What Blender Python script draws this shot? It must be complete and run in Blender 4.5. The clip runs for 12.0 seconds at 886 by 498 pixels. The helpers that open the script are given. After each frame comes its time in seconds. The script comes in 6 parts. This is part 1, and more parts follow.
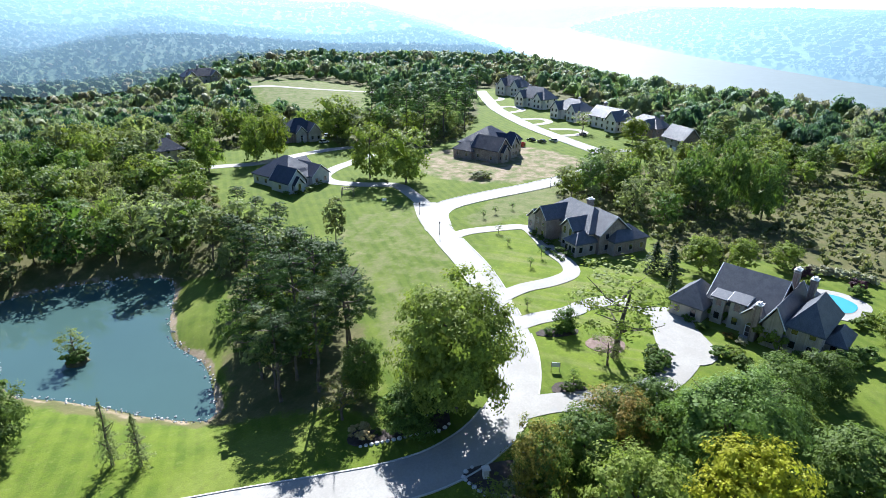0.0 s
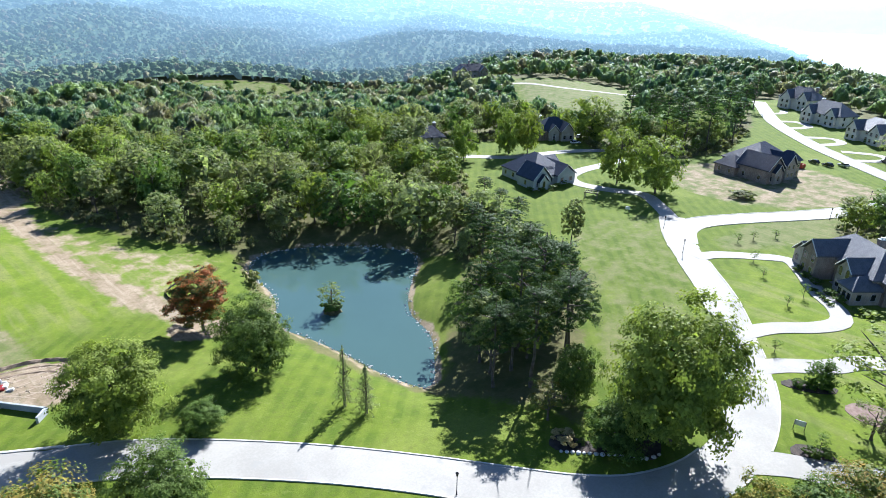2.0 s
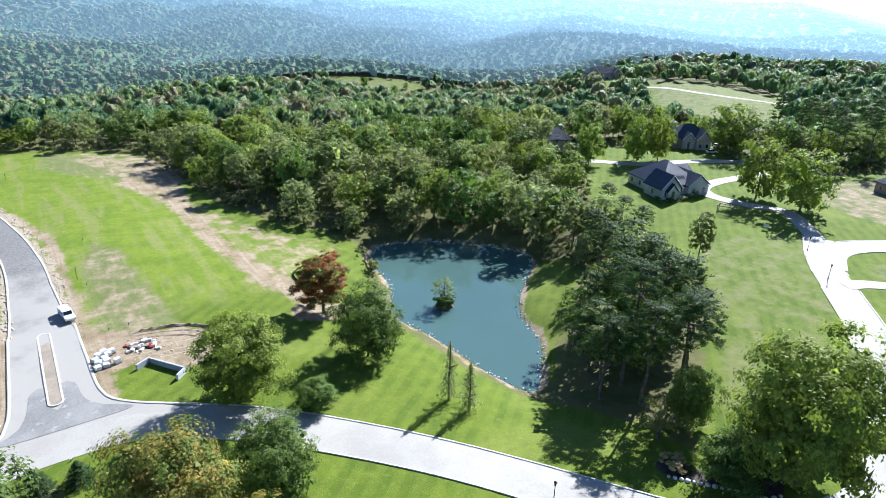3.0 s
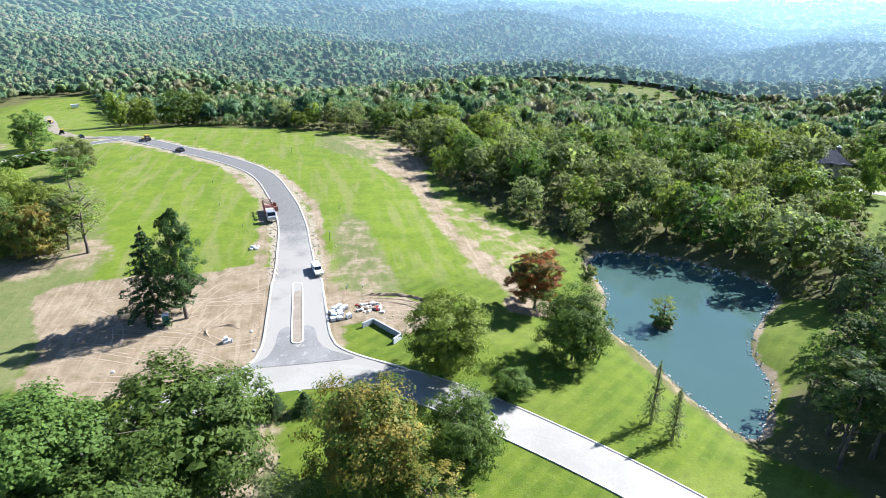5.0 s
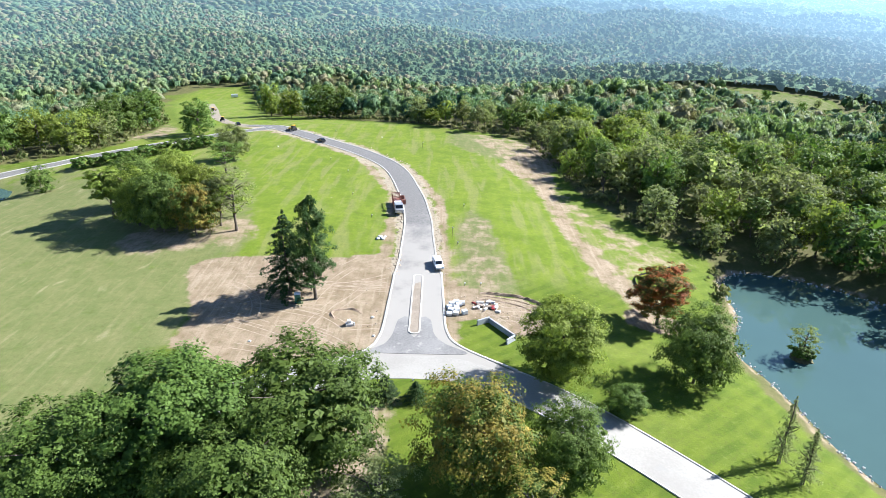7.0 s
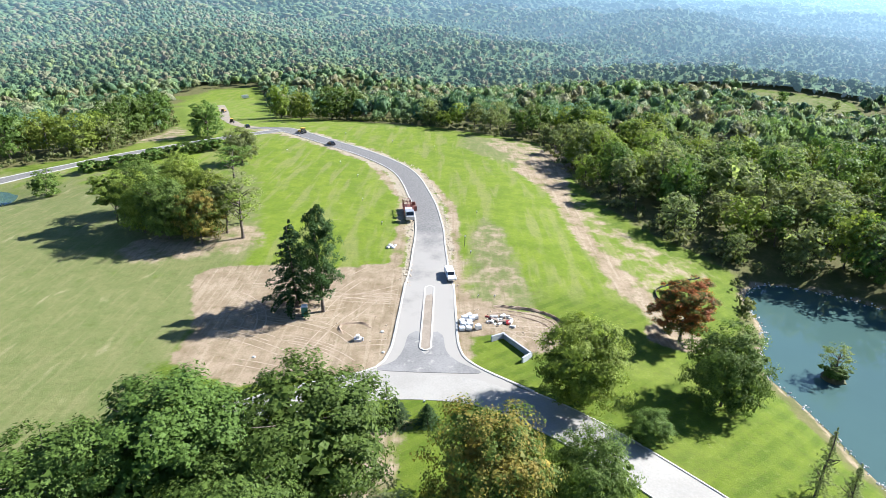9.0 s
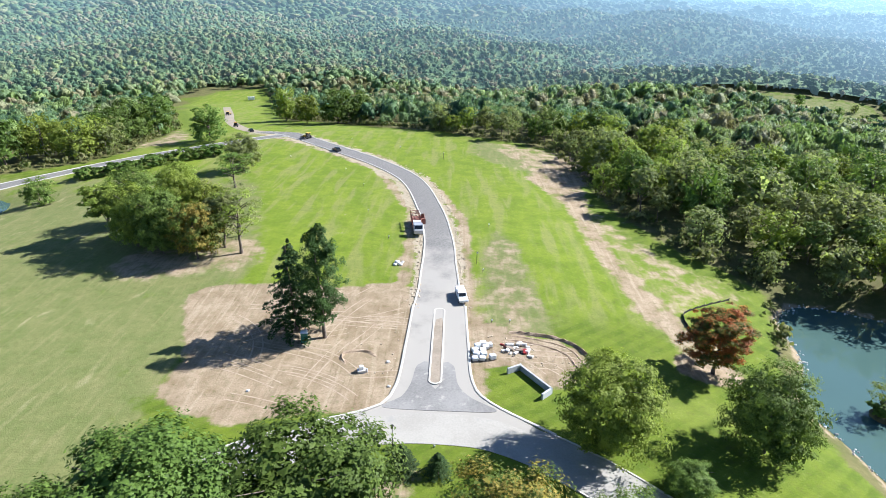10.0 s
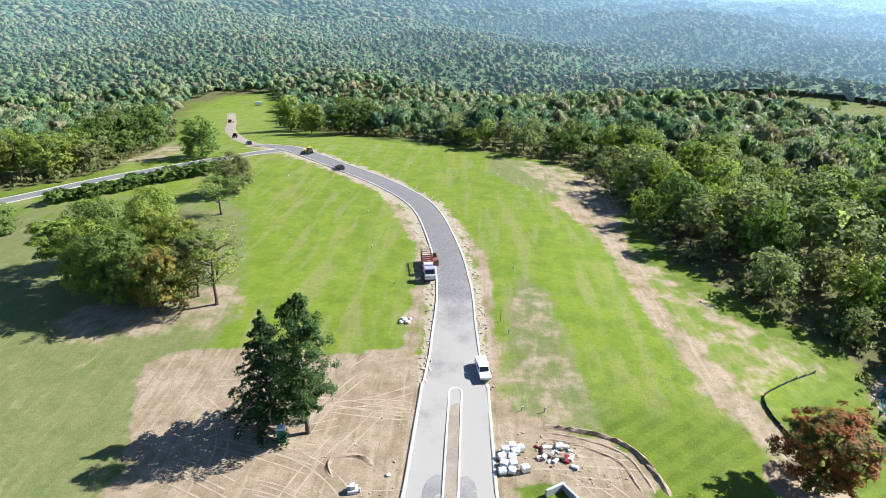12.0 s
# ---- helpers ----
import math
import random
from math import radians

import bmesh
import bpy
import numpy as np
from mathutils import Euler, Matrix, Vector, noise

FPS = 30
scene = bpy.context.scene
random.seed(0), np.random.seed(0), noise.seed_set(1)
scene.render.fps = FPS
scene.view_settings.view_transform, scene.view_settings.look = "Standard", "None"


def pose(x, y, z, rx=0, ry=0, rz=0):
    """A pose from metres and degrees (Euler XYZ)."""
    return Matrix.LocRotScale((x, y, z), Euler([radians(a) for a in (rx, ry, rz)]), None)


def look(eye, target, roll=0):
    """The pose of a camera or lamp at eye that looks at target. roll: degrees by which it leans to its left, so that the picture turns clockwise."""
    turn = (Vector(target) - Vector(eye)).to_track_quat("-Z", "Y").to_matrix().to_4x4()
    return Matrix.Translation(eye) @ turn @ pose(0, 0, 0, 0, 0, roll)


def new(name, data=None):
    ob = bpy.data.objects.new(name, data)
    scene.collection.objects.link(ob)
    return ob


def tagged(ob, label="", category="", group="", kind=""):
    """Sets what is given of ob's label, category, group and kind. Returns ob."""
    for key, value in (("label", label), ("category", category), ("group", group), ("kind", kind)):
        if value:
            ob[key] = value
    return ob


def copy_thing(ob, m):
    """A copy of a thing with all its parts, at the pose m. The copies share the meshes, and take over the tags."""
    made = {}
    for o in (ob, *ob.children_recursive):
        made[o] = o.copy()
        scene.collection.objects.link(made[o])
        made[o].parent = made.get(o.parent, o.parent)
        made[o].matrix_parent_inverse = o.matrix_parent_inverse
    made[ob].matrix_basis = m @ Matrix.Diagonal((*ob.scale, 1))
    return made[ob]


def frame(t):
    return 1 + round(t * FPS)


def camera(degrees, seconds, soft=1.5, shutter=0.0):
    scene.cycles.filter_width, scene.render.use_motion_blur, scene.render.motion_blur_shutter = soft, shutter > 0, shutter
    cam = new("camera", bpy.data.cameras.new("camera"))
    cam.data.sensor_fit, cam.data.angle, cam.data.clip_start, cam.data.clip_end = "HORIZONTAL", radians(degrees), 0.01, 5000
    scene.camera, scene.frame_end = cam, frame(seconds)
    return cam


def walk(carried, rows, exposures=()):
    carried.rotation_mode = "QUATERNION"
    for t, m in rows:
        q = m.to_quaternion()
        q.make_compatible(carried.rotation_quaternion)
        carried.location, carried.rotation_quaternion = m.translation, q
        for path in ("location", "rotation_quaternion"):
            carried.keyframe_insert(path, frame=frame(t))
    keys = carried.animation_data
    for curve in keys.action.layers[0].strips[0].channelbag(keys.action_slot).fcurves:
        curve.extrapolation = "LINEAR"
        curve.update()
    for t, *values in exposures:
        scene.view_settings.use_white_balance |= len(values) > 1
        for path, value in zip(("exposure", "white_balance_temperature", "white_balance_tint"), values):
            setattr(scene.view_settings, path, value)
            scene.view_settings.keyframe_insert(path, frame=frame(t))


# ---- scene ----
cam = camera(73.14, 12.0, 0.6)
PATH = [
    (0, (4.38, -5.66, 60.07), (92.21, 23.23, 21.96), 1.02),
    (0.5, (4.34, -5.67, 60.08), (88.62, 32.24, 21.87), 1.13),
    (1, (4.34, -5.67, 60.08), (84.04, 40.92, 21.65), 1.18),
    (1.5, (4.46, -5.68, 60.04), (78.85, 48.89, 21.46), 1.18),
    (2, (4.33, -5.72, 60.09), (72.68, 56.12, 21.3), 1.12),
    (2.5, (4.17, -5.81, 60.12), (65.83, 62.64, 21.21), 1.09),
    (3, (4.27, -5.87, 60.09), (58.19, 68.74, 21.04), 0.98),
    (5, (4.96, -6.3, 58.5), (25.51, 83.59, 19.79), 0.72),
    (5.5, (4.7, -6.37, 58.58), (17.86, 84.84, 19.76), 0.74),
    (6, (4.64, -6.57, 58.73), (10.86, 85.34, 19.8), 0.76),
    (6.5, (4.61, -6.73, 58.88), (6.68, 85.31, 19.84), 0.81),
    (8.5, (4.38, -4.17, 59.1), (4.13, 87.85, 19.97), 0.58),
    (9, (4.01, -1.2, 59.14), (3.19, 90.83, 20.04), 0.57),
    (9.5, (3.59, 3.49, 59.12), (2.16, 95.53, 20.06), 0.52),
    (10, (3.01, 8.94, 59.06), (1.02, 101, 20.05), 0.6),
    (10.5, (2.4, 14.88, 58.98), (-0.23, 106.91, 19.96), 0.47),
    (11, (1.87, 21.09, 58.98), (-1.32, 113.09, 19.92), 0.33),
    (11.5, (1.45, 28.17, 58.87), (-2.2, 120.18, 19.87), 0.36),
    (12, (1.44, 35.95, 58.74), (-2.61, 128.01, 19.89), 0.51),
]
walk(cam, [(t, look(eye, target, roll)) for t, eye, target, roll in PATH], [(0, 1.54, 5480, 12), (3, 1.54, 5420, 12), (6, 1.66, 5600, 12), (9, 1.61, 5660, 12), (12, 1.47, 5720, 12)])
# the drone hovers, turns and then flies up the new road

# ---- world, sun ----
SUN_AZ, SUN_EL = 68.5, 36.5          # clockwise from +y, and above the horizon
world = bpy.data.worlds.new("world")
scene.world = world
world.use_nodes = True
wn = world.node_tree.nodes
sky = wn.new("ShaderNodeTexSky")
sky.sky_type, sky.sun_disc = "NISHITA", False
sky.sun_elevation, sky.sun_rotation = radians(SUN_EL), radians(SUN_AZ)
sky.air_density, sky.dust_density, sky.ozone_density = 1.0, 0.25, 4.0
wn["Background"].inputs["Strength"].default_value = 0.051
world.node_tree.links.new(sky.outputs[0], wn["Background"].inputs["Color"])

sun_dir = Vector((math.sin(radians(SUN_AZ)) * math.cos(radians(SUN_EL)), math.cos(radians(SUN_AZ)) * math.cos(radians(SUN_EL)), math.sin(radians(SUN_EL))))
sun = new("sun", bpy.data.lights.new("sun", "SUN"))
sun.data.energy, sun.data.angle, sun.data.color = 5.0, radians(0.53), (1.0, 0.94, 0.84)
sun.matrix_basis = look(sun_dir * 900, (0, 0, 0))


# ---- materials ----
def material(name):
    mat = bpy.data.materials.new(name)
    mat.use_nodes = True
    return mat, mat.node_tree.nodes, mat.node_tree.links, mat.node_tree.nodes["Principled BSDF"]


def noise_node(nt, scale, detail=4.0, rough=0.6):
    n = nt.nodes.new("ShaderNodeTexNoise")
    n.inputs["Scale"].default_value, n.inputs["Detail"].default_value, n.inputs["Roughness"].default_value = scale, detail, rough
    co = nt.nodes.get("co") or nt.nodes.new("ShaderNodeNewGeometry")
    co.name = "co"
    nt.links.new(co.outputs["Position"], n.inputs["Vector"])
    return n.outputs["Fac"]


def mix(nt, fac, a, b, kind="MIX"):
    m = nt.nodes.new("ShaderNodeMix")
    m.data_type, m.blend_type = "RGBA", kind
    for sock, v in ((m.inputs[0], fac), (m.inputs[6], a), (m.inputs[7], b)):
        if isinstance(v, (int, float)):
            sock.default_value = v
        elif isinstance(v, tuple):
            sock.default_value = (*v[:3], 1)
        else:
            nt.links.new(v, sock)
    return m.outputs[2]


def steps(nt, value, lo, hi, a=0.0, b=1.0):
    m = nt.nodes.new("ShaderNodeMapRange")
    m.interpolation_type = "SMOOTHSTEP"
    nt.links.new(value, m.inputs["Value"])
    for k, v in zip(("From Min", "From Max", "To Min", "To Max"), (lo, hi, a, b)):
        m.inputs[k].default_value = v
    return m.outputs["Result"]


def maths(nt, op, a, b):
    m = nt.nodes.new("ShaderNodeMath")
    m.operation = op
    for sock, v in zip(m.inputs, (a, b)):
        if isinstance(v, (int, float)):
            sock.default_value = v
        else:
            nt.links.new(v, sock)
    return m.outputs[0]


def bump(nt, bsdf, height, strength=0.4, distance=0.05):
    b = nt.nodes.new("ShaderNodeBump")
    b.inputs["Strength"].default_value, b.inputs["Distance"].default_value = strength, distance
    nt.links.new(height, b.inputs["Height"])
    nt.links.new(b.outputs[0], bsdf.inputs["Normal"])


def surface(name, c0, c1, big=0.2, fine=4.0, rough=0.85, relief=0.3, spots=None, metal=0.0):
    """Two colours mixed by a broad and a fine noise, with relief."""
    mat, nodes, links, b = material(name)
    nt = mat.node_tree
    broad, grain = noise_node(nt, big, 3), noise_node(nt, fine, 5)
    f = maths(nt, "ADD", maths(nt, "MULTIPLY", broad, 0.6), maths(nt, "MULTIPLY", grain, 0.4))
    col = mix(nt, steps(nt, f, 0.36, 0.64), c0, c1)
    if spots:
        col = mix(nt, steps(nt, noise_node(nt, big * 3.1, 4), 0.58, 0.72), col, spots)
    links.new(col, b.inputs["Base Color"])
    b.inputs["Roughness"].default_value, b.inputs["Metallic"].default_value = rough, metal
    if relief:
        bump(nt, b, grain, relief)
    return mat


def tone_of(nt, name="tone"):
    n = nt.nodes.new("ShaderNodeAttribute")
    n.attribute_name = name
    return n.outputs["Fac"]


def woods_tones(nt, tone):
    """The colours of a mixed wood in early autumn, one for each tree."""
    ramp = nt.nodes.new("ShaderNodeValToRGB")
    stops = [(0.0, (0.105, 0.190, 0.102)), (0.22, (0.158, 0.258, 0.122)), (0.45, (0.225, 0.312, 0.138)), (0.62, (0.280, 0.334, 0.160)), (0.78, (0.325, 0.316, 0.180)), (0.9, (0.345, 0.292, 0.180)), (1.0, (0.300, 0.370, 0.132))]
    el = ramp.color_ramp.elements
    while len(el) < len(stops):
        el.new(0.5)
    for e, (p, c) in zip(el, stops):
        e.position, e.color = p, (*c, 1)
    nt.links.new(tone, ramp.inputs["Fac"])
    return ramp.outputs["Color"]


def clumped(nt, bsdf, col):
    """Leaf clumps on a crown: deep relief, with bluish shade painted into its hollows."""
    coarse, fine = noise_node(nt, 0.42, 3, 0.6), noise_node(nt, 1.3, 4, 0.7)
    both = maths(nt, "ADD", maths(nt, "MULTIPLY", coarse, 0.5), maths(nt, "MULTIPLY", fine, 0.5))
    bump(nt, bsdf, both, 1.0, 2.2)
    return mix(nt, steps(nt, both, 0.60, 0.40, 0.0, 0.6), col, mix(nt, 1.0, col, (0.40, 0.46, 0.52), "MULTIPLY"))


def leaf_material(name, c0, c1, translucency=0.35, stuff=False, patchy=False):
    """Leaves: one tone per tree, another per leaf, light passing through."""
    mat, nodes, links, b = material(name)
    nt = mat.node_tree
    if stuff:
        tone = tone_of(nt)
    else:
        tone = nodes.new("ShaderNodeObjectInfo").outputs["Random"]
    geo = nodes.new("ShaderNodeNewGeometry")
    leaf = geo.outputs["Random Per Island"]
    col = mix(nt, maths(nt, "ADD", maths(nt, "MULTIPLY", tone, 0.65), maths(nt, "MULTIPLY", leaf, 0.35)), c0, c1)
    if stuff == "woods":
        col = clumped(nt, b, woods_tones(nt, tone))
    if patchy:
        col = mix(nt, steps(nt, maths(nt, "ADD", noise_node(nt, 0.3, 2), maths(nt, "MULTIPLY", leaf, 0.2)), 0.5, 0.72), c0, c1)
    hsv = nodes.new("ShaderNodeHueSaturation")
    links.new(col, hsv.inputs["Color"])
    links.new(maths(nt, "ADD", maths(nt, "MULTIPLY", leaf, 0.22 if stuff else 0.5), 0.89 if stuff else 0.75), hsv.inputs["Value"])
    links.new(maths(nt, "ADD", maths(nt, "MULTIPLY", tone, 0.03), 0.485), hsv.inputs["Hue"])
    links.new(hsv.outputs[0], b.inputs["Base Color"])
    b.inputs["Roughness"].default_value = 0.55
    b.inputs["Specular IOR Level"].default_value = 0.10
    tr = nodes.new("ShaderNodeBsdfTranslucent")
    links.new(mix(nt, 1.0, hsv.outputs[0], (1.12, 1.22, 0.72), "MULTIPLY"), tr.inputs["Color"])
    ms = nodes.new("ShaderNodeMixShader")
    ms.inputs[0].default_value = translucency
    links.new(b.outputs[0], ms.inputs[1])
    links.new(tr.outputs[0], ms.inputs[2])
    links.new(ms.outputs[0], nodes["Material Output"].inputs["Surface"])
    return mat


# ---- building helpers ----
def mesh_of(name, verts, faces, mat, smooth=False):
    me = bpy.data.meshes.new(name)
    me.from_pydata([tuple(v) for v in verts], [], [tuple(f) for f in faces])
    if mat:
        me.materials.append(mat)
    if smooth:
        me.shade_smooth()
    return me


def quads_mesh(name, V, Fq, mat, smooth=False):
    """A mesh from an array of points and an array of equal faces, quickly."""
    V, Fq = np.asarray(V, np.float32), np.asarray(Fq, np.int32)
    me = bpy.data.meshes.new(name)
    me.vertices.add(len(V))
    me.vertices.foreach_set("co", V.ravel())
    me.loops.add(Fq.size)
    me.loops.foreach_set("vertex_index", Fq.ravel())
    me.polygons.add(len(Fq))
    me.polygons.foreach_set("loop_start", np.arange(0, Fq.size, Fq.shape[1], dtype=np.int32))
    if smooth:
        me.polygons.foreach_set("use_smooth", np.ones(len(Fq), bool))
    me.update(calc_edges=True)
    me.materials.append(mat)
    return me


def thing(name, label, category, m=None, group="", kind="", data=None):
    ob = new(name, data)
    if m is not None:
        ob.matrix_basis = m
    return tagged(ob, label, category, group, kind)


def part(name, bm, mat, parent, label="", m=None):
    """One mesh under a thing or a part; bm is a bmesh or a finished mesh."""
    if isinstance(bm, bmesh.types.BMesh):
        me = bpy.data.meshes.new(name)
        bm.to_mesh(me)
        bm.free()
        me.materials.append(mat)
    else:
        me = bm
    ob = new(name, me)
    ob.parent = parent
    if m is not None:
        ob.matrix_basis = m
    return tagged(ob, label)


def box_bm(*boxes, bevel=0.0):
    """Boxes (x0, y0, z0, x1, y1, z1) in one bmesh."""
    bm = bmesh.new()
    for x0, y0, z0, x1, y1, z1 in boxes:
        m = Matrix.Translation(((x0 + x1) / 2, (y0 + y1) / 2, (z0 + z1) / 2)) @ Matrix.Diagonal((x1 - x0, y1 - y0, z1 - z0, 1))
        bmesh.ops.create_cube(bm, size=1, matrix=m)
    if bevel:
        bmesh.ops.bevel(bm, geom=bm.edges[:], offset=bevel, segments=2, affect="EDGES")
    return bm


def tube_bm(bm, a, b, r0, r1, n=8):
    """A tapered tube from a to b."""
    a, b = Vector(a), Vector(b)
    d = b - a
    m = Matrix.Translation((a + b) / 2) @ d.to_track_quat("Z", "Y").to_matrix().to_4x4()
    bmesh.ops.create_cone(bm, cap_ends=True, segments=n, radius1=r0, radius2=r1, depth=d.length, matrix=m)
    return bm


# ---- the lie of the land ----
def smooth01(a, b, v):
    k = np.clip((v - a) / (b - a), 0, 1)
    return k * k * (3 - 2 * k)


def side_of(poly, X, Y):
    """Distance to a polygon's outline, negative inside."""
    X, Y = np.asarray(X, float), np.asarray(Y, float)
    d, inside = np.full(X.shape, 1e18), np.zeros(X.shape, bool)
    for (x0, y0), (x1, y1) in zip(poly, poly[1:] + poly[:1]):
        ex, ey = x1 - x0, y1 - y0
        k = np.clip(((X - x0) * ex + (Y - y0) * ey) / (ex * ex + ey * ey), 0, 1)
        d = np.minimum(d, (X - x0 - k * ex) ** 2 + (Y - y0 - k * ey) ** 2)
        inside ^= ((y0 > Y) != (y1 > Y)) & (X < ex * (Y - y0) / (ey if ey else 1e-9) + x0)
    d = np.sqrt(d)
    return np.where(inside, -d, d)


def smooth_line(points, step=2.0, closed=False):
    """A Catmull-Rom line through the points, at even steps."""
    pts = [np.array(p, float) for p in points]
    if closed:
        pts = [pts[-1]] + pts + pts[:2]
    else:
        pts = [2 * pts[0] - pts[1]] + pts + [2 * pts[-1] - pts[-2]]
    out = []
    for a, b, c, d in zip(pts, pts[1:], pts[2:], pts[3:]):
        n = max(2, int(np.linalg.norm(c - b) / step))
        for i in range(n):
            k = i / n
            out.append(0.5 * (2 * b + (c - a) * k + (2 * a - 5 * b + 4 * c - d) * k * k + (3 * b - a - 3 * c + d) * k ** 3))
    if not closed:
        out.append(pts[-2])
    return [tuple(p) for p in out]


POND = smooth_line([(75.3, 127), (72.2, 111), (65.2, 97), (66.5, 88), (68, 77), (68.5, 68), (71.5, 58), (78, 62.6), (85.5, 71), (88.5, 79.5), (94, 86.5),
                    (104.5, 95), (111, 100), (114, 107), (108.5, 117.5), (97, 129), (84, 134)], 2.5, True)
POND_Z = -7.0
FAR_POND = smooth_line([(-150, 168), (-139, 172), (-134, 180), (-139, 189), (-152, 193), (-170, 186), (-168, 172)], 3, True)
RIVER = [(380, -900), (757, -260), (1488, 187), (3206, 988), (5600, 1990), (5600, 900), (4477, 640), (2334, -87), (1531, -480), (1150, -900)]
RIVER_Z = -90.0


def land(X, Y):
    """Height of the ground."""
    X, Y = np.asarray(X, float), np.asarray(Y, float)
    r, az = np.hypot(X - 4, Y + 5), np.degrees(np.arctan2(X - 4, Y + 5))
    north = np.interp(r, [0, 290, 620, 900, 1300, 1900, 2600, 4600, 7000], [0, 0, -36, -38, -28, -4, 8, 32, 40])
    spur = np.interp(r, [0, 650, 1000, 1500, 2600, 4600, 7000], [0, 0, -30, -28, 5, 30, 40])
    k = smooth01(44, 60, az) * (1 - smooth01(112, 150, az))
    z = north * (1 - k) + spur * k
    z = z * (1 - smooth01(150, 175, np.abs(az)))
    fold = np.sin(X * 0.0046 + 1.3 * np.sin(Y * 0.0031)) * np.cos(Y * 0.0039 + 0.9 * np.sin(X * 0.0027)) + 0.5 * np.sin(X * 0.0113 + Y * 0.0061)
    z = z + fold * 22 * smooth01(480, 1500, r)
    z = z + 15 * np.sin(X * 0.013 + 1.1 * np.sin(Y * 0.009) + 0.6) * np.cos(Y * 0.012 + 0.8) * smooth01(400, 560, r) * (1 - 0.8 * k) * smooth01(-22, -6, az)
    z = z + 16 * np.exp(-((X - 372) ** 2 + (Y - 300) ** 2) / 70 ** 2)
    z = z + 1.8 * smooth01(112, 150, Y) * (1 - smooth01(265, 330, Y)) * (1 - smooth01(15, 55, X)) * smooth01(-140, -60, X)
    z = np.minimum(z, RIVER_Z + 1 + 0.24 * np.maximum(side_of(RIVER, X, Y), -20))
    d = side_of(POND, X, Y)
    z = z + np.where(d > 0, POND_Z * np.exp(-np.maximum(d, 0) / 17), POND_Z - 2.2 * (1 - np.exp(np.minimum(d, 0) / 4)))
    d = side_of(FAR_POND, X, Y)
    z = z + np.where(d > 0, -3 * np.exp(-np.maximum(d, 0) / 16), -3 - 1.5 * (1 - np.exp(np.minimum(d, 0) / 4)))
    return z


def land_at(x, y):
    return float(land(np.array([x]), np.array([y]))[0])


# ---- surfaces of the place ----
CONCRETE = surface("concrete", (0.25, 0.234, 0.203), (0.312, 0.294, 0.257), 0.12, 3.0, 0.8, 0.15, (0.25, 0.24, 0.215))
KERB = surface("kerb_concrete", (0.39, 0.37, 0.33), (0.48, 0.46, 0.41), 0.3, 5.0, 0.85, 0.2)
ASPHALT = surface("new_asphalt", (0.140, 0.135, 0.127), (0.215, 0.207, 0.193), 0.16, 2.5, 0.85, 0.3, (0.28, 0.266, 0.238))
def dusty_asphalt():
    """New asphalt, dusted pale near the road mouth."""
    mat, nodes, links, b = material("new_asphalt_dusty")
    nt = mat.node_tree
    sep = nodes.new("ShaderNodeSeparateXYZ")
    geo = nodes.new("ShaderNodeNewGeometry")
    links.new(geo.outputs["Position"], sep.inputs[0])
    broad, grain = noise_node(nt, 0.16, 4), noise_node(nt, 2.5, 5)
    col = mix(nt, steps(nt, grain, 0.3, 0.7), (0.125, 0.120, 0.112), (0.195, 0.187, 0.174))
    near = maths(nt, "ADD", steps(nt, sep.outputs["Y"], 112, 172, 0.42, -0.12), maths(nt, "MULTIPLY", broad, 0.9))
    col = mix(nt, steps(nt, near, 0.45, 0.85), col, (0.290, 0.272, 0.240))
    b.inputs["Specular IOR Level"].default_value = 0.12
    links.new(col, b.inputs["Base Color"])
    b.inputs["Roughness"].default_value = 0.85
    bump(nt, b, grain, 0.25)
    return mat


NEW_ASPHALT = dusty_asphalt()
DIRT_TRACK = surface("packed_dirt", (0.19, 0.155, 0.115), (0.27, 0.225, 0.17), 0.3, 4.0, 0.95, 0.3)
MULCH_BED = surface("dark_mulch", (0.028, 0.022, 0.018), (0.065, 0.048, 0.038), 1.0, 12.0, 0.95, 0.8)
BARK = surface("bark", (0.07, 0.055, 0.042), (0.15, 0.12, 0.09), 1.5, 9.0, 0.95, 0.6)
LEAF = leaf_material("leaves_green", (0.095, 0.152, 0.034), (0.165, 0.225, 0.050), 0.38)
LEAF_DARK = leaf_material("leaves_dark_green", (0.070, 0.118, 0.024), (0.118, 0.172, 0.034), 0.36)
LEAF_YELLOW = leaf_material("leaves_yellow_green", (0.30, 0.29, 0.022), (0.42, 0.38, 0.035), 0.46)
LEAF_LIME = leaf_material("leaves_light_green", (0.160, 0.212, 0.036), (0.255, 0.295, 0.058), 0.44)
LEAF_RED = leaf_material("leaves_red_brown", (0.14, 0.155, 0.038), (0.36, 0.155, 0.046), 0.5, False, True)
LEAF_TURN = leaf_material("leaves_turning", (0.118, 0.165, 0.034), (0.250, 0.195, 0.042), 0.36, False, True)
LEAF_BARE = leaf_material("leaves_thin_grey", (0.185, 0.215, 0.084), (0.270, 0.290, 0.130), 0.58)
NEEDLES = leaf_material("needles", (0.026, 0.048, 0.017), (0.050, 0.078, 0.023), 0.2)
PINE = leaf_material("pine_needles", (0.040, 0.074, 0.022), (0.070, 0.110, 0.030), 0.34)
WOODS = leaf_material("woods_leaves", (0.1, 0.15, 0.05), (0.2, 0.2, 0.1), 0.32, "woods")
BRUSH = leaf_material("brush_leaves", (0.085, 0.125, 0.038), (0.215, 0.195, 0.085), 0.40, True)


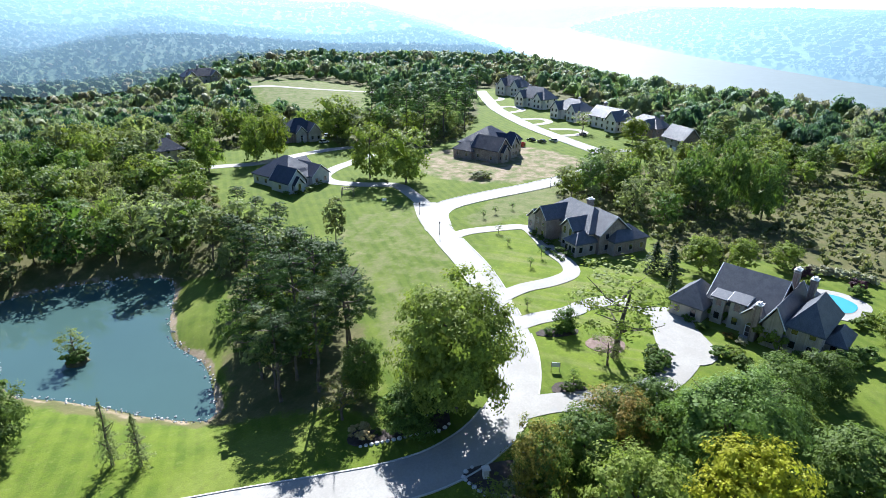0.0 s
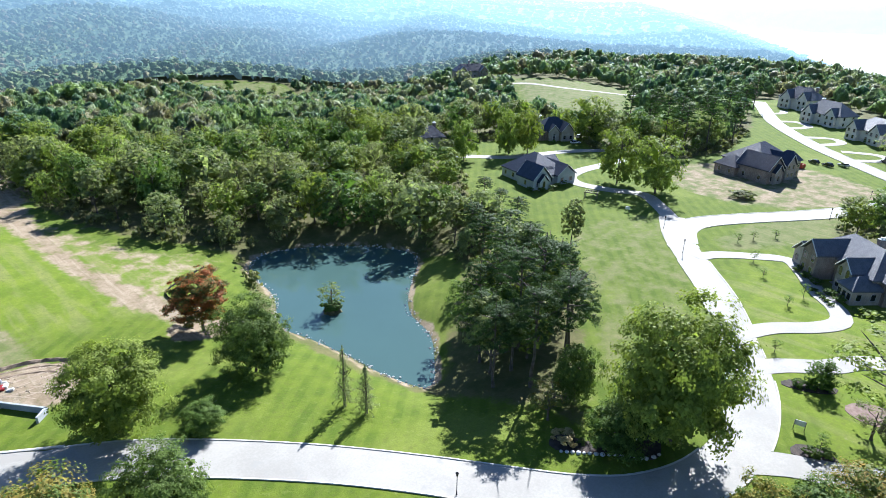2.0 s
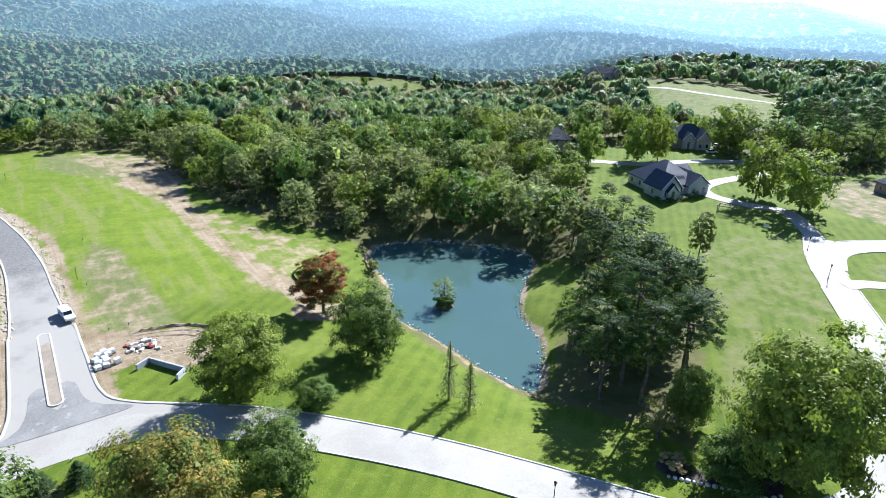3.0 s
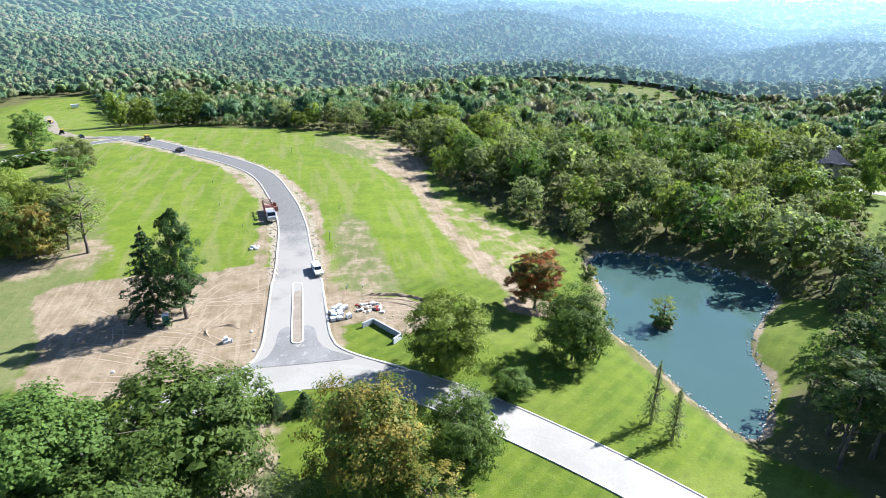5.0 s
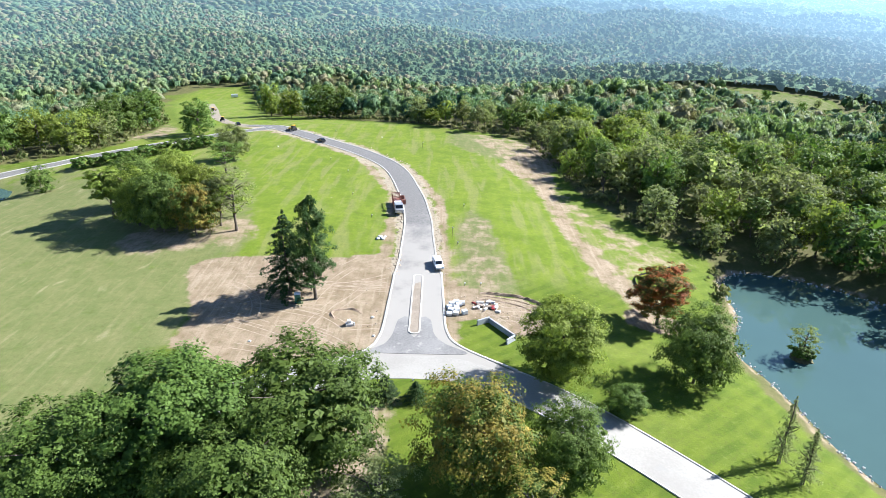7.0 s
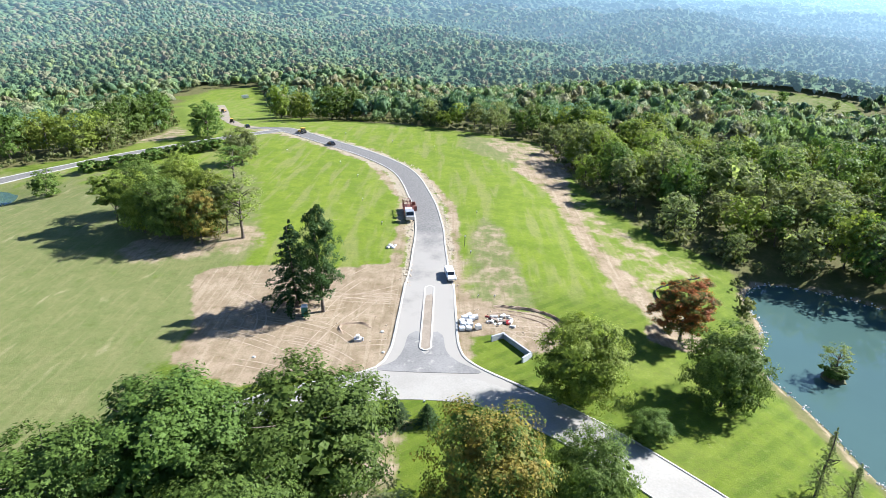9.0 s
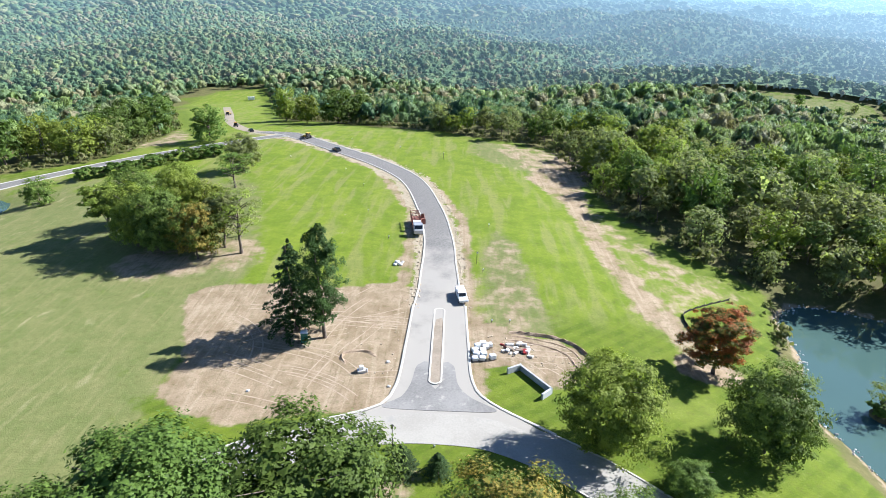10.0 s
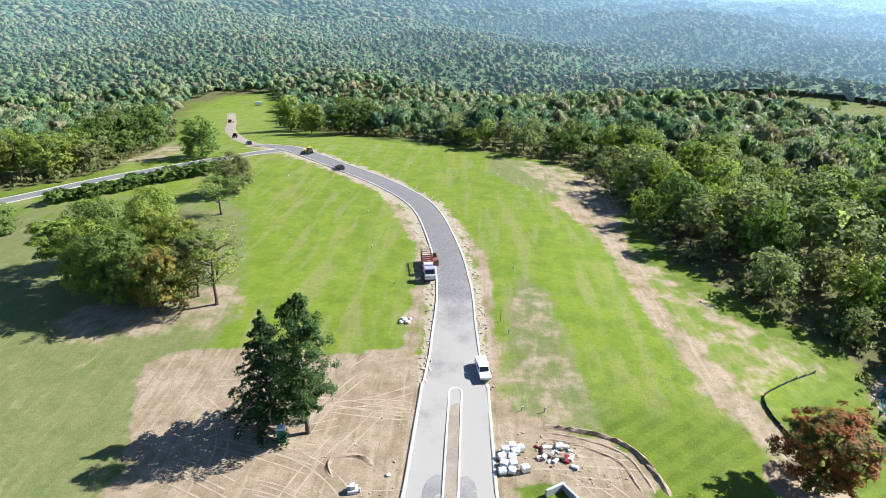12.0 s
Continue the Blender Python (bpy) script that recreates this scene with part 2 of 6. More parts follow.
def ground_material():
    mat, nodes, links, b = material("ground_cover")
    nt = mat.node_tree
    cov = nodes.new("ShaderNodeAttribute")
    cov.attribute_name = "cover"
    sep = nodes.new("ShaderNodeSeparateColor")
    links.new(cov.outputs["Color"], sep.inputs[0])
    big, mid, fine = noise_node(nt, 0.035, 4), noise_node(nt, 0.22, 5), noise_node(nt, 3.5, 5, 0.7)
    lawn = mix(nt, steps(nt, mid, 0.35, 0.65), (0.070, 0.112, 0.007), (0.108, 0.150, 0.010))
    lawn = mix(nt, steps(nt, big, 0.52, 0.70, 0.0, 0.6), lawn, (0.185, 0.215, 0.040))
    dry = mix(nt, steps(nt, mid, 0.32, 0.68), (0.122, 0.146, 0.046), (0.162, 0.168, 0.062))
    dirt = mix(nt, steps(nt, mid, 0.3, 0.7), (0.215, 0.155, 0.098), (0.33, 0.255, 0.178))
    def bands(scale, turn, distort):
        w = nodes.new("ShaderNodeTexWave")
        mp = nodes.new("ShaderNodeMapping")
        mp.inputs["Rotation"].default_value = (0, 0, radians(turn))
        links.new(nodes["co"].outputs["Position"], mp.inputs["Vector"])
        links.new(mp.outputs[0], w.inputs["Vector"])
        for k, v in (("Scale", scale), ("Distortion", distort), ("Detail", 2.0), ("Detail Scale", 0.35)):
            w.inputs[k].default_value = v
        return w.outputs["Fac"]
    lawn = mix(nt, steps(nt, bands(0.11, 52, 3.0), 0.3, 0.7, 0.0, 0.24), lawn, (0.165, 0.205, 0.024))
    def streaks(turn, along, scale):
        mp = nodes.new("ShaderNodeMapping")
        mp.inputs["Rotation"].default_value = (0, 0, radians(turn))
        mp.inputs["Scale"].default_value = (1, along, 1)
        links.new(nodes["co"].outputs["Position"], mp.inputs["Vector"])
        t = nodes.new("ShaderNodeTexNoise")
        t.inputs["Scale"].default_value, t.inputs["Detail"].default_value, t.inputs["Distortion"].default_value = scale, 4, 0.4
        links.new(mp.outputs[0], t.inputs["Vector"])
        return t.outputs["Fac"]
    lush = mix(nt, steps(nt, mid, 0.35, 0.65), (0.108, 0.162, 0.010), (0.158, 0.208, 0.016))
    lush = mix(nt, steps(nt, streaks(-8, 0.13, 0.32), 0.46, 0.66, 0.0, 0.5), lush, (0.225, 0.215, 0.085))
    lawn = mix(nt, steps(nt, maths(nt, "ADD", tone_of(nt), maths(nt, "MULTIPLY", big, 0.5)), 0.5, 1.0), lawn, lush)
    dry = mix(nt, steps(nt, streaks(-8, 0.12, 0.7), 0.50, 0.66, 0.0, 0.32), dry, (0.235, 0.208, 0.100))
    dry = mix(nt, steps(nt, streaks(70, 0.3, 0.3), 0.60, 0.74, 0.0, 0.45), dry, (0.37, 0.325, 0.19))
    dirt = mix(nt, steps(nt, streaks(35, 0.07, 0.9), 0.5, 0.68, 0.0, 0.6), dirt, (0.37, 0.295, 0.21))
    dirt = mix(nt, steps(nt, streaks(-62, 0.08, 1.1), 0.54, 0.70, 0.0, 0.5), dirt, (0.165, 0.118, 0.075))
    rough_floor = mix(nt, steps(nt, mid, 0.3, 0.7), (0.075, 0.080, 0.025), (0.135, 0.120, 0.050))
    edge = maths(nt, "MULTIPLY", maths(nt, "SUBTRACT", maths(nt, "ADD", maths(nt, "MULTIPLY", mid, 0.7), maths(nt, "MULTIPLY", fine, 0.3)), 0.5), 1.9)

    def mask(ch):
        return steps(nt, maths(nt, "ADD", sep.outputs[ch], edge), 0.32, 0.68)
    col = mix(nt, mask("Green"), lawn, dry)
    col = mix(nt, mask("Blue"), col, rough_floor)
    col = mix(nt, mask("Red"), col, dirt)
    sand = mix(nt, steps(nt, fine, 0.3, 0.7), (0.29, 0.235, 0.165), (0.44, 0.375, 0.285))
    col = mix(nt, steps(nt, maths(nt, "ADD", cov.outputs["Alpha"], maths(nt, "MULTIPLY", edge, 1.3)), 0.36, 0.60), col, sand)
    col = mix(nt, steps(nt, fine, 0.3, 0.75, 0.0, 0.35), col, (0.05, 0.06, 0.012))
    tuft = noise_node(nt, 0.95, 6, 0.72)
    col = mix(nt, steps(nt, tuft, 0.50, 0.66, 0.0, 0.38), col, (0.085, 0.090, 0.025))
    col = mix(nt, steps(nt, tuft, 0.46, 0.32, 0.0, 0.14), col, (0.31, 0.29, 0.12))
    links.new(col, b.inputs["Base Color"])
    b.inputs["Roughness"].default_value = 0.95
    b.inputs["Specular IOR Level"].default_value = 0.15
    bump(nt, b, fine, 0.6, 0.12)
    return mat


def water_material(name, colour, rough, wave, strength):
    mat, nodes, links, b = material(name)
    nt = mat.node_tree
    links.new(mix(nt, noise_node(nt, 0.05, 3), colour, tuple(c * 1.3 for c in colour)), b.inputs["Base Color"])
    b.inputs["Roughness"].default_value, b.inputs["IOR"].default_value = rough, 1.45
    bump(nt, b, noise_node(nt, wave, 3), strength, 0.05)
    return mat


GROUND = ground_material()
POND_WATER = water_material("pond_water", (0.050, 0.088, 0.080), 0.03, 0.9, 0.05)
RIVER_WATER = water_material("river_water", (0.10, 0.13, 0.13), 0.62, 0.05, 0.5)

# cleared land, by outline
FIELD = [(76, 136), (60, 152), (50, 178), (45, 217), (42, 254), (8, 272), (-20, 296), (-52, 330), (-77, 350), (-100, 362), (-128, 442), (-176, 590), (-205, 660), (-250, 650),
         (-264, 592), (-243, 532), (-176, 387), (-143, 319), (-136, 290), (-128, 245), (-136, 226), (-160, 208), (-230, 180), (-230, -60), (90, -70), (74, 40), (66, 60), (60, 96)]
STREET = [(77, 30), (112, 48), (124, 60), (132, 84), (138, 102), (158, 122), (180, 146), (178, 176), (205, 172), (227, 152), (238, 156), (256, 136), (236, 118), (246, 104), (253, 83), (278, 76), (353, 87),
          (430, 112), (462, 118), (470, 100), (445, 66), (392, 28), (348, -4), (312, -26), (290, -38), (272, -28), (258, -8), (226, 11), (206, 20), (188, 18), (182, -9), (167, -12), (152, -19), (163, -40),
          (164, -56), (160, -72), (120, -110), (40, -110), (40, -60), (50, 20)]
MEADOW = [(284, 158), (288, 186), (314, 214), (346, 238), (368, 262), (425, 232), (432, 200), (384, 172), (326, 146), (300, 140)]
CLEARING = [(258, 585), (318, 486), (384, 532), (395, 600), (320, 645)]
BRUSHLAND = [(171, -10), (182, -19), (204, -33), (228, -44), (245, -66), (252, -92), (190, -130), (130, -110), (160, -68), (164, -56), (163, -40), (154, -19)]
KNOLL = [(340, 258), (368, 252), (392, 290), (392, 312), (352, 312), (346, 290)]
SHORE = [(74, 58), (86, 66), (96, 74), (106, 80), (116, 92), (110, 98), (100, 92), (90, 82), (84, 72)]
CLEARED = [SHORE, FIELD, STREET, MEADOW, CLEARING, BRUSHLAND, KNOLL]


def open_land(X, Y):
    """Distance to cleared land, negative inside it."""
    return np.min([side_of(p, X, Y) for p in CLEARED], axis=0)


DIRT_YARD = smooth_line([(-53, 121), (-38, 126), (-22, 125), (-6, 125), (-4.5, 92), (-11, 83), (-19, 83), (-31, 80), (-44, 86), (-45, 98)], 3, True)
BUILD_YARD = smooth_line([(206, 52), (214, 33), (232, 20), (250, 13), (262, 22), (272, 40), (262, 66), (240, 82), (214, 72)], 4, True)
HEAP = smooth_line([(6, 114), (15, 108), (26, 104), (27, 97), (20, 91), (15, 97), (6, 97)], 3, True)
WOODSIDE = smooth_line([(70, 131), (56, 150), (46, 178), (40, 216), (30, 250), (22, 240), (34, 205), (36, 178), (44, 150), (48, 130), (46, 112), (54, 100), (56, 108), (52, 124)], 4, True)
MULCH = smooth_line([(44, 98), (52, 96), (56, 101), (50, 106), (44, 104)], 2, True)
NEW_ROAD = [(0, 117), (-0.5, 132.7), (-1.2, 150.8), (-4.4, 173.5), (-12, 202.9), (-26, 224.9), (-46, 246.5), (-68, 268.9), (-89.9, 287.5)]
STRIPS = [[(-8, 128), (-9, 170), (-24, 215), (-60, 254), (-92, 278)], [(7, 90), (6, 130), (5, 165), (-6, 200), (-28, 236)]]


def line_gap(line, X, Y):
    d = np.full(np.shape(X), 1e18)
    for (x0, y0), (x1, y1) in zip(line, line[1:]):
        ex, ey = x1 - x0, y1 - y0
        k = np.clip(((X - x0) * ex + (Y - y0) * ey) / (ex * ex + ey * ey), 0, 1)
        d = np.minimum(d, (X - x0 - k * ex) ** 2 + (Y - y0 - k * ey) ** 2)
    return np.sqrt(d)


def lines_between(marks):
    """Grid lines: pairs of (place, spacing towards the next)."""
    out = []
    for (a, s), (b, _) in zip(marks, marks[1:]):
        n = max(1, round((b - a) / s))
        out += [a + (b - a) * i / n for i in range(n)]
    return np.array(out + [marks[-1][0]])


def build_ground():
    xs = lines_between([(-6000, 600), (-1500, 120), (-420, 25), (-210, 5), (-100, 1.9), (120, 3.2), (290, 8), (520, 30), (1000, 100), (2000, 300), (6000, 0)])
    ys = lines_between([(-3500, 500), (-800, 80), (-200, 10), (-60, 3.2), (20, 1.9), (240, 4), (360, 9), (700, 30), (1300, 100), (2500, 300), (6000, 0)])
    X, Y = np.meshgrid(xs, ys)
    Z = land(X, Y)
    Z = Z - 34 * smooth01(760, 1000, np.hypot(X - 4, Y + 5)) * smooth01(-60, -20, np.degrees(np.arctan2(X - 4, Y + 5)))
    nx, ny = len(xs), len(ys)
    i = (np.arange(ny - 1)[:, None] * nx + np.arange(nx - 1)[None]).ravel()
    me = quads_mesh("ground", np.stack([X.ravel(), Y.ravel(), Z.ravel()], 1), np.stack([i, i + 1, i + nx + 1, i + nx], 1), GROUND, True)
    dirt = np.max([1 - smooth01(-1.5, 1.5, side_of(p, X, Y)) for p in (DIRT_YARD, HEAP, MULCH)], axis=0)
    dirt = np.maximum(dirt, 0.48 * (1 - smooth01(-4, 6, side_of(WOODSIDE, X, Y))))
    dirt = np.maximum(dirt, 0.5 * (1 - smooth01(-3, 4, side_of(BUILD_YARD, X, Y))))
    for p, k in (([(27, 208), (36, 182), (38, 143), (41, 119), (46, 106), (52, 110), (50, 122), (46, 135), (44, 150), (43, 171), (45, 200), (57, 234), (46, 247), (36, 235)], 0.74), ([(46, 250), (57, 234), (46, 205), (32, 214), (18, 246), (24, 262)], 0.52), ([(-130, 246), (-134, 270), (-137, 292), (-142, 318), (-124, 290), (-113, 257)], 0.62), ([(-78, 128), (-66, 126), (-50, 130), (-43, 138), (-46, 148), (-62, 146), (-76, 140)], 0.60)):
        dirt = np.maximum(dirt, k * (1 - smooth01(-3, 4, side_of(p, X, Y))))
    for s in STRIPS:
        dirt = np.maximum(dirt, 0.75 * (1 - smooth01(0.5, 3.5, line_gap(s, X, Y))))
    shore = np.abs(side_of(POND, X, Y) - 0.6)
    dirt = np.maximum(dirt, 0.7 * (1 - smooth01(0.4, 1.6, shore)))
    dry = 0.80 * smooth01(-36, -50, X + 0.28 * np.maximum(Y - 138, 0)) * (1 - smooth01(170, 250, Y)) * smooth01(-20, 20, Y)
    dry = np.maximum(dry, 0.8 * (1 - smooth01(-4, 5, side_of(BUILD_YARD, X, Y))))
    lot = [(80, 30), (98, 40), (150, 78), (182, 62), (160, 42), (130, 27), (104, 16), (84, 18)]
    dry = np.maximum(dry, 0.46 * (1 - smooth01(-4, 5, side_of(lot, X, Y))))
    lot2 = [(168, 42), (200, 36), (225, 17), (208, 8), (180, 22), (162, 36)]
    dry = np.maximum(dry, 0.66 * (1 - smooth01(-3, 4, side_of(lot2, X, Y))))
    dry = np.maximum(dry, 0.62 * (1 - smooth01(-10, 8, side_of(MEADOW, X, Y))))
    dry = np.maximum(dry, 0.62 * (1 - smooth01(-10, 8, side_of(CLEARING, X, Y))))
    top_field = [(40, 250), (8, 268), (6, 240), (30, 205), (44, 205)]
    dry = np.maximum(dry, 0.75 * (1 - smooth01(-8, 6, side_of(top_field, X, Y))))
    patch = [(9, 110), (10, 142), (14, 158), (18, 150), (20, 126), (23, 110), (14, 106)]
    dry = np.maximum(dry, 0.85 * (1 - smooth01(-4, 6, side_of(patch, X, Y))))
    dirt = np.maximum(dirt, 0.46 * (1 - smooth01(-4, 6, side_of(patch, X, Y))))
    litter = [(-9, 71), (-2, 72), (-1, 68), (-3, 50), (-14, 50)]
    dirt = np.maximum(dirt, 0.62 * (1 - smooth01(-3, 3, side_of(litter, X, Y))))
    wild = smooth01(-4, 6, open_land(X, Y))
    wild = np.maximum(wild, 0.75 * (1 - smooth01(-6, 6, side_of(BRUSHLAND, X, Y))))
    wild[side_of(POND, X, Y) < 0.3] = 1
    sand = 0.85 * (1 - smooth01(4.2, 7.6, line_gap(NEW_ROAD, X, Y)))
    cover = np.stack([dirt, dry, wild, sand], -1).reshape(-1, 4)
    lush = 0.9 * smooth01(96, 130, Y) * (1 - smooth01(-14, -2, side_of(FIELD, X, Y))) + 0.25 * smooth01(90, 120, X) + 0.5 * np.exp(-((X - 128) / 45) ** 4 - ((Y - 2) / 32) ** 4)
    at = me.attributes.new("tone", "FLOAT", "POINT")
    at.data.foreach_set("value", lush.astype(np.float32).ravel())
    at = me.attributes.new("cover", "FLOAT_COLOR", "POINT")
    at.data.foreach_set("color", cover.astype(np.float32).ravel())
    thing("ground", "rolling grass lawns with bare dirt patches and woods floor", "ground", kind="structure", data=me)


build_ground()


# ---- roads ----
def strip(name, line, width, mat, label, category, kerb=0.0, lift=0.06, gaps=()):
    """A paved strip along a line, lying on the land, with raised kerbs of that width."""
    pts = smooth_line(line, 2.0)
    rows = []
    for i, p in enumerate(pts):
        a, b = pts[max(i - 1, 0)], pts[min(i + 1, len(pts) - 1)]
        d = Vector((b[0] - a[0], b[1] - a[1])).normalized()
        w = width(i / (len(pts) - 1)) if callable(width) else width
        rows.append((p, Vector((-d.y, d.x)), w))

    def open_at(i):
        return any((rows[i][0][0] - gx) ** 2 + (rows[i][0][1] - gy) ** 2 < gr * gr for gx, gy, gr in gaps)

    def sweep(profile, m, nm, broken=False):
        V, Fq = [], []
        for p, n, w in rows:
            for k, off, up in profile:
                V.append((p[0] + n.x * (k * w / 2 + off), p[1] + n.y * (k * w / 2 + off), up))
        xy = np.array(V)
        V = np.stack([xy[:, 0], xy[:, 1], xy[:, 2] + land(xy[:, 0], xy[:, 1])], 1)
        c = len(profile)
        for i in range(len(rows) - 1):
            if broken and open_at(i):
                continue
            for j in range(c - 1):
                Fq.append((i * c + j, i * c + j + 1, (i + 1) * c + j + 1, (i + 1) * c + j))
        return mesh_of(nm, V, [f[::-1] for f in Fq], m)
    road = thing(name, label, category, kind="structure", data=sweep([(-1, 0, -0.4), (-1, 0, lift), (-0.5, 0, lift + 0.04), (0, 0, lift + 0.05), (0.5, 0, lift + 0.04), (1, 0, lift), (1, 0, -0.4)], mat, name))
    if kerb:
        for s in (-1, 1):
            prof = [(s, 0, -0.3), (s, 0, lift + 0.11), (s, s * kerb, lift + 0.12), (s, s * (kerb + 0.03), -0.3)]
            part("kerb", sweep(prof if s > 0 else prof[::-1], KERB, "kerb", True), KERB, road, "pale concrete kerb")
    return road


def patch(name, outline, lift, mat, label, category, smooth=0):
    """A flat paved area on the land."""
    pts = smooth_line(outline, smooth, True) if smooth else outline
    bm = bmesh.new()
    top = bm.faces.new([bm.verts.new((x, y, land_at(x, y) + lift)) for x, y in pts])
    if top.normal.z < 0:
        top.normal_flip()
    bmesh.ops.triangulate(bm, faces=[top])
    ret = bmesh.ops.extrude_face_region(bm, geom=bm.faces[:])
    bmesh.ops.translate(bm, vec=(0, 0, -0.4), verts=[v for v in ret["geom"] if isinstance(v, bmesh.types.BMVert)])
    bmesh.ops.recalc_face_normals(bm, faces=bm.faces[:])
    me = bpy.data.meshes.new(name)
    bm.to_mesh(me)
    bm.free()
    me.materials.append(mat)
    return thing(name, label, category, kind="structure", data=me)


MAIN = [(-70, 20), (-52, 46), (-32, 68), (-12, 79), (4, 80.4), (14, 77.4), (24.5, 70), (35, 59.5), (44.5, 48.5), (51.5, 38.5), (57.2, 28.8), (62.4, 20.5), (68.3, 14.3), (77, 9.9),
        (88.2, 8.6), (100.5, 11), (112.5, 16.5), (132.5, 27.6), (147.9, 39), (163, 50), (178, 58)]
STREET_LINE = [(160, 47), (170, 51), (180, 49.5), (193.2, 41), (211.2, 27.5), (233.2, 14), (250, 8), (262, 6), (273.8, 11.1), (294.4, 28.9), (320.4, 50.3), (357.6, 74.4), (386.2, 88.7), (448.6, 113.3)]
strip("main_road", MAIN, 7.6, CONCRETE, "pale concrete residential road with low kerbs", "road", 0.25, 0.06, [(3, 80, 13), (84, 9, 4), (108, 14, 4), (119, 20, 4), (152, 41, 4.5), (170, 54, 16)])
strip("street", STREET_LINE, 7.6, CONCRETE, "pale concrete residential street past new houses", "road", 0.25, 0.085, [(164, 49, 12)])
strip("new_road", NEW_ROAD, lambda k: float(np.interp(k, [0, 0.04, 0.1, 0.19, 1], [10.2, 8.5, 7.4, 6.7, 6.5])), NEW_ASPHALT, "new grey asphalt road with concrete kerbs", "road", 0.36, 0.08)
patch("road_mouth", [(-12, 82.4), (-7.5, 85.5), (-5.9, 92), (-5.5, 104), (-5.2, 118.5), (5.2, 118.5), (5.6, 104), (6.2, 92), (9, 86.5), (18, 79)], 0.11, NEW_ASPHALT, "pale dusty pavement at the new road mouth", "road")
patch("asphalt_apron", [(-7.8, 84.7), (-5.2, 87.4), (-3.9, 91), (-3.1, 96.5), (-0.9, 97.4), (-0.4, 90.6), (0.8, 90.6), (1.3, 97.4), (3.2, 96.5), (4.0, 91), (6.2, 87.6), (10, 84.6), (4, 84.2)], 0.14, ASPHALT, "dark asphalt apron at the road mouth", "road", 1.0)
for s in (-1, 1):
    strip("kerb", [(-13, 82.8), (-8.2, 85.4), (-6.2, 91), (-5.7, 104), (-5.4, 118)] if s < 0 else [(5.4, 118), (5.8, 104), (6.4, 92), (9.2, 86.6), (18.4, 79.6)], 0.45, KERB, "pale concrete kerb of the road mouth", "kerb", 0, 0.2)
strip("side_road", [(-230, 160), (-170, 186), (-141.5, 209.3), (-130.1, 222.6), (-117.5, 235.7), (-97.2, 252.7), (-85.6, 262), (-72, 270)], 5.2, NEW_ASPHALT, "new grey asphalt side road with pale kerbs", "road", 0.45, 0.05)
strip("track", [(-90, 288), (-100, 303), (-116, 330), (-136, 372), (-156, 425), (-190, 510)], 6, DIRT_TRACK, "bare dirt track beyond the new road", "track", 0, 0.04)
strip("driveway", [(176, 57), (186, 66), (193.1, 74.6), (189.5, 86), (188.6, 96.5), (194, 103.5), (206, 105), (219.4, 103), (232, 102)], 5.0, CONCRETE, "pale concrete driveway", "driveway", 0, 0.10)
strip("driveway", [(186, 153), (192, 147), (202, 136.5), (228.2, 125.2), (245, 112), (262, 98)], 5.0, CONCRETE, "pale concrete lane in front of a house", "driveway", 0, 0.10)
strip("driveway", [(152, 40.5), (157.5, 37.5), (163, 30.5), (167, 23), (161, 18), (152, 13), (145, 7.5), (139, 6), (133, 9.5), (127, 15.5), (119, 20)], 4.2, CONCRETE, "pale concrete loop driveway before a house", "driveway", 0, 0.12)
strip("driveway", [(108, 15), (114, 10), (119, 4), (124, 0.5), (128, -5), (126, -12), (122, -17)], 4.5, CONCRETE, "pale concrete driveway", "driveway", 0, 0.10)
strip("driveway", [(83, 7.5), (86.5, 3), (89.5, -3), (93, -9), (99, -15), (106, -18.5), (113, -20), (121, -18)], 5.0, CONCRETE, "pale concrete driveway beside a big house", "driveway", 0, 0.10)
for line in ([(300, 36), (308, 26), (316, 22), (322, 28), (318, 40)], [(322, 54), (332, 46), (340, 44), (346, 50), (340, 60)], [(355, 76), (364, 68), (374, 66), (382, 74), (376, 82)], [(276, 12), (280, 4), (284, -4), (289, -10)], [(398, 94), (408, 88), (418, 90)]):
    strip("driveway", line, 4.2, CONCRETE, "pale concrete driveway off the street", "driveway", 0, 0.11)
strip("lane", [(350, 262), (366, 243), (375, 219), (392, 198), (402, 178), (410, 160)], 4.0, CONCRETE, "pale lane across the far meadow", "road", 0, 0.1)
patch("forecourt", [(108, -15.5), (118, -13), (127, -13), (128, -19), (120, -22), (112, -25), (107, -22)], 0.14, CONCRETE, "pale concrete forecourt of the big house", "driveway", 1.5)


def water(name, outline, z, mat, label):
    bm = bmesh.new()
    face = bm.faces.new([bm.verts.new((x, y, z)) for x, y in outline])
    bm.normal_update()
    if face.normal.z < 0:
        face.normal_flip()
    bmesh.ops.triangulate(bm, faces=[face])
    me = bpy.data.meshes.new(name)
    bm.to_mesh(me)
    bm.free()
    me.materials.append(mat)
    thing(name, label, "water", kind="structure", data=me)


water("pond_water", POND, POND_Z, POND_WATER, "still greenish pond water reflecting trees and sky")
water("far_pond_water", FAR_POND, land_at(-150, 180) + 0.9, POND_WATER, "small pond beyond the field")
water("river_water", RIVER, RIVER_Z, RIVER_WATER, "wide river glaring under the low hazy sun")


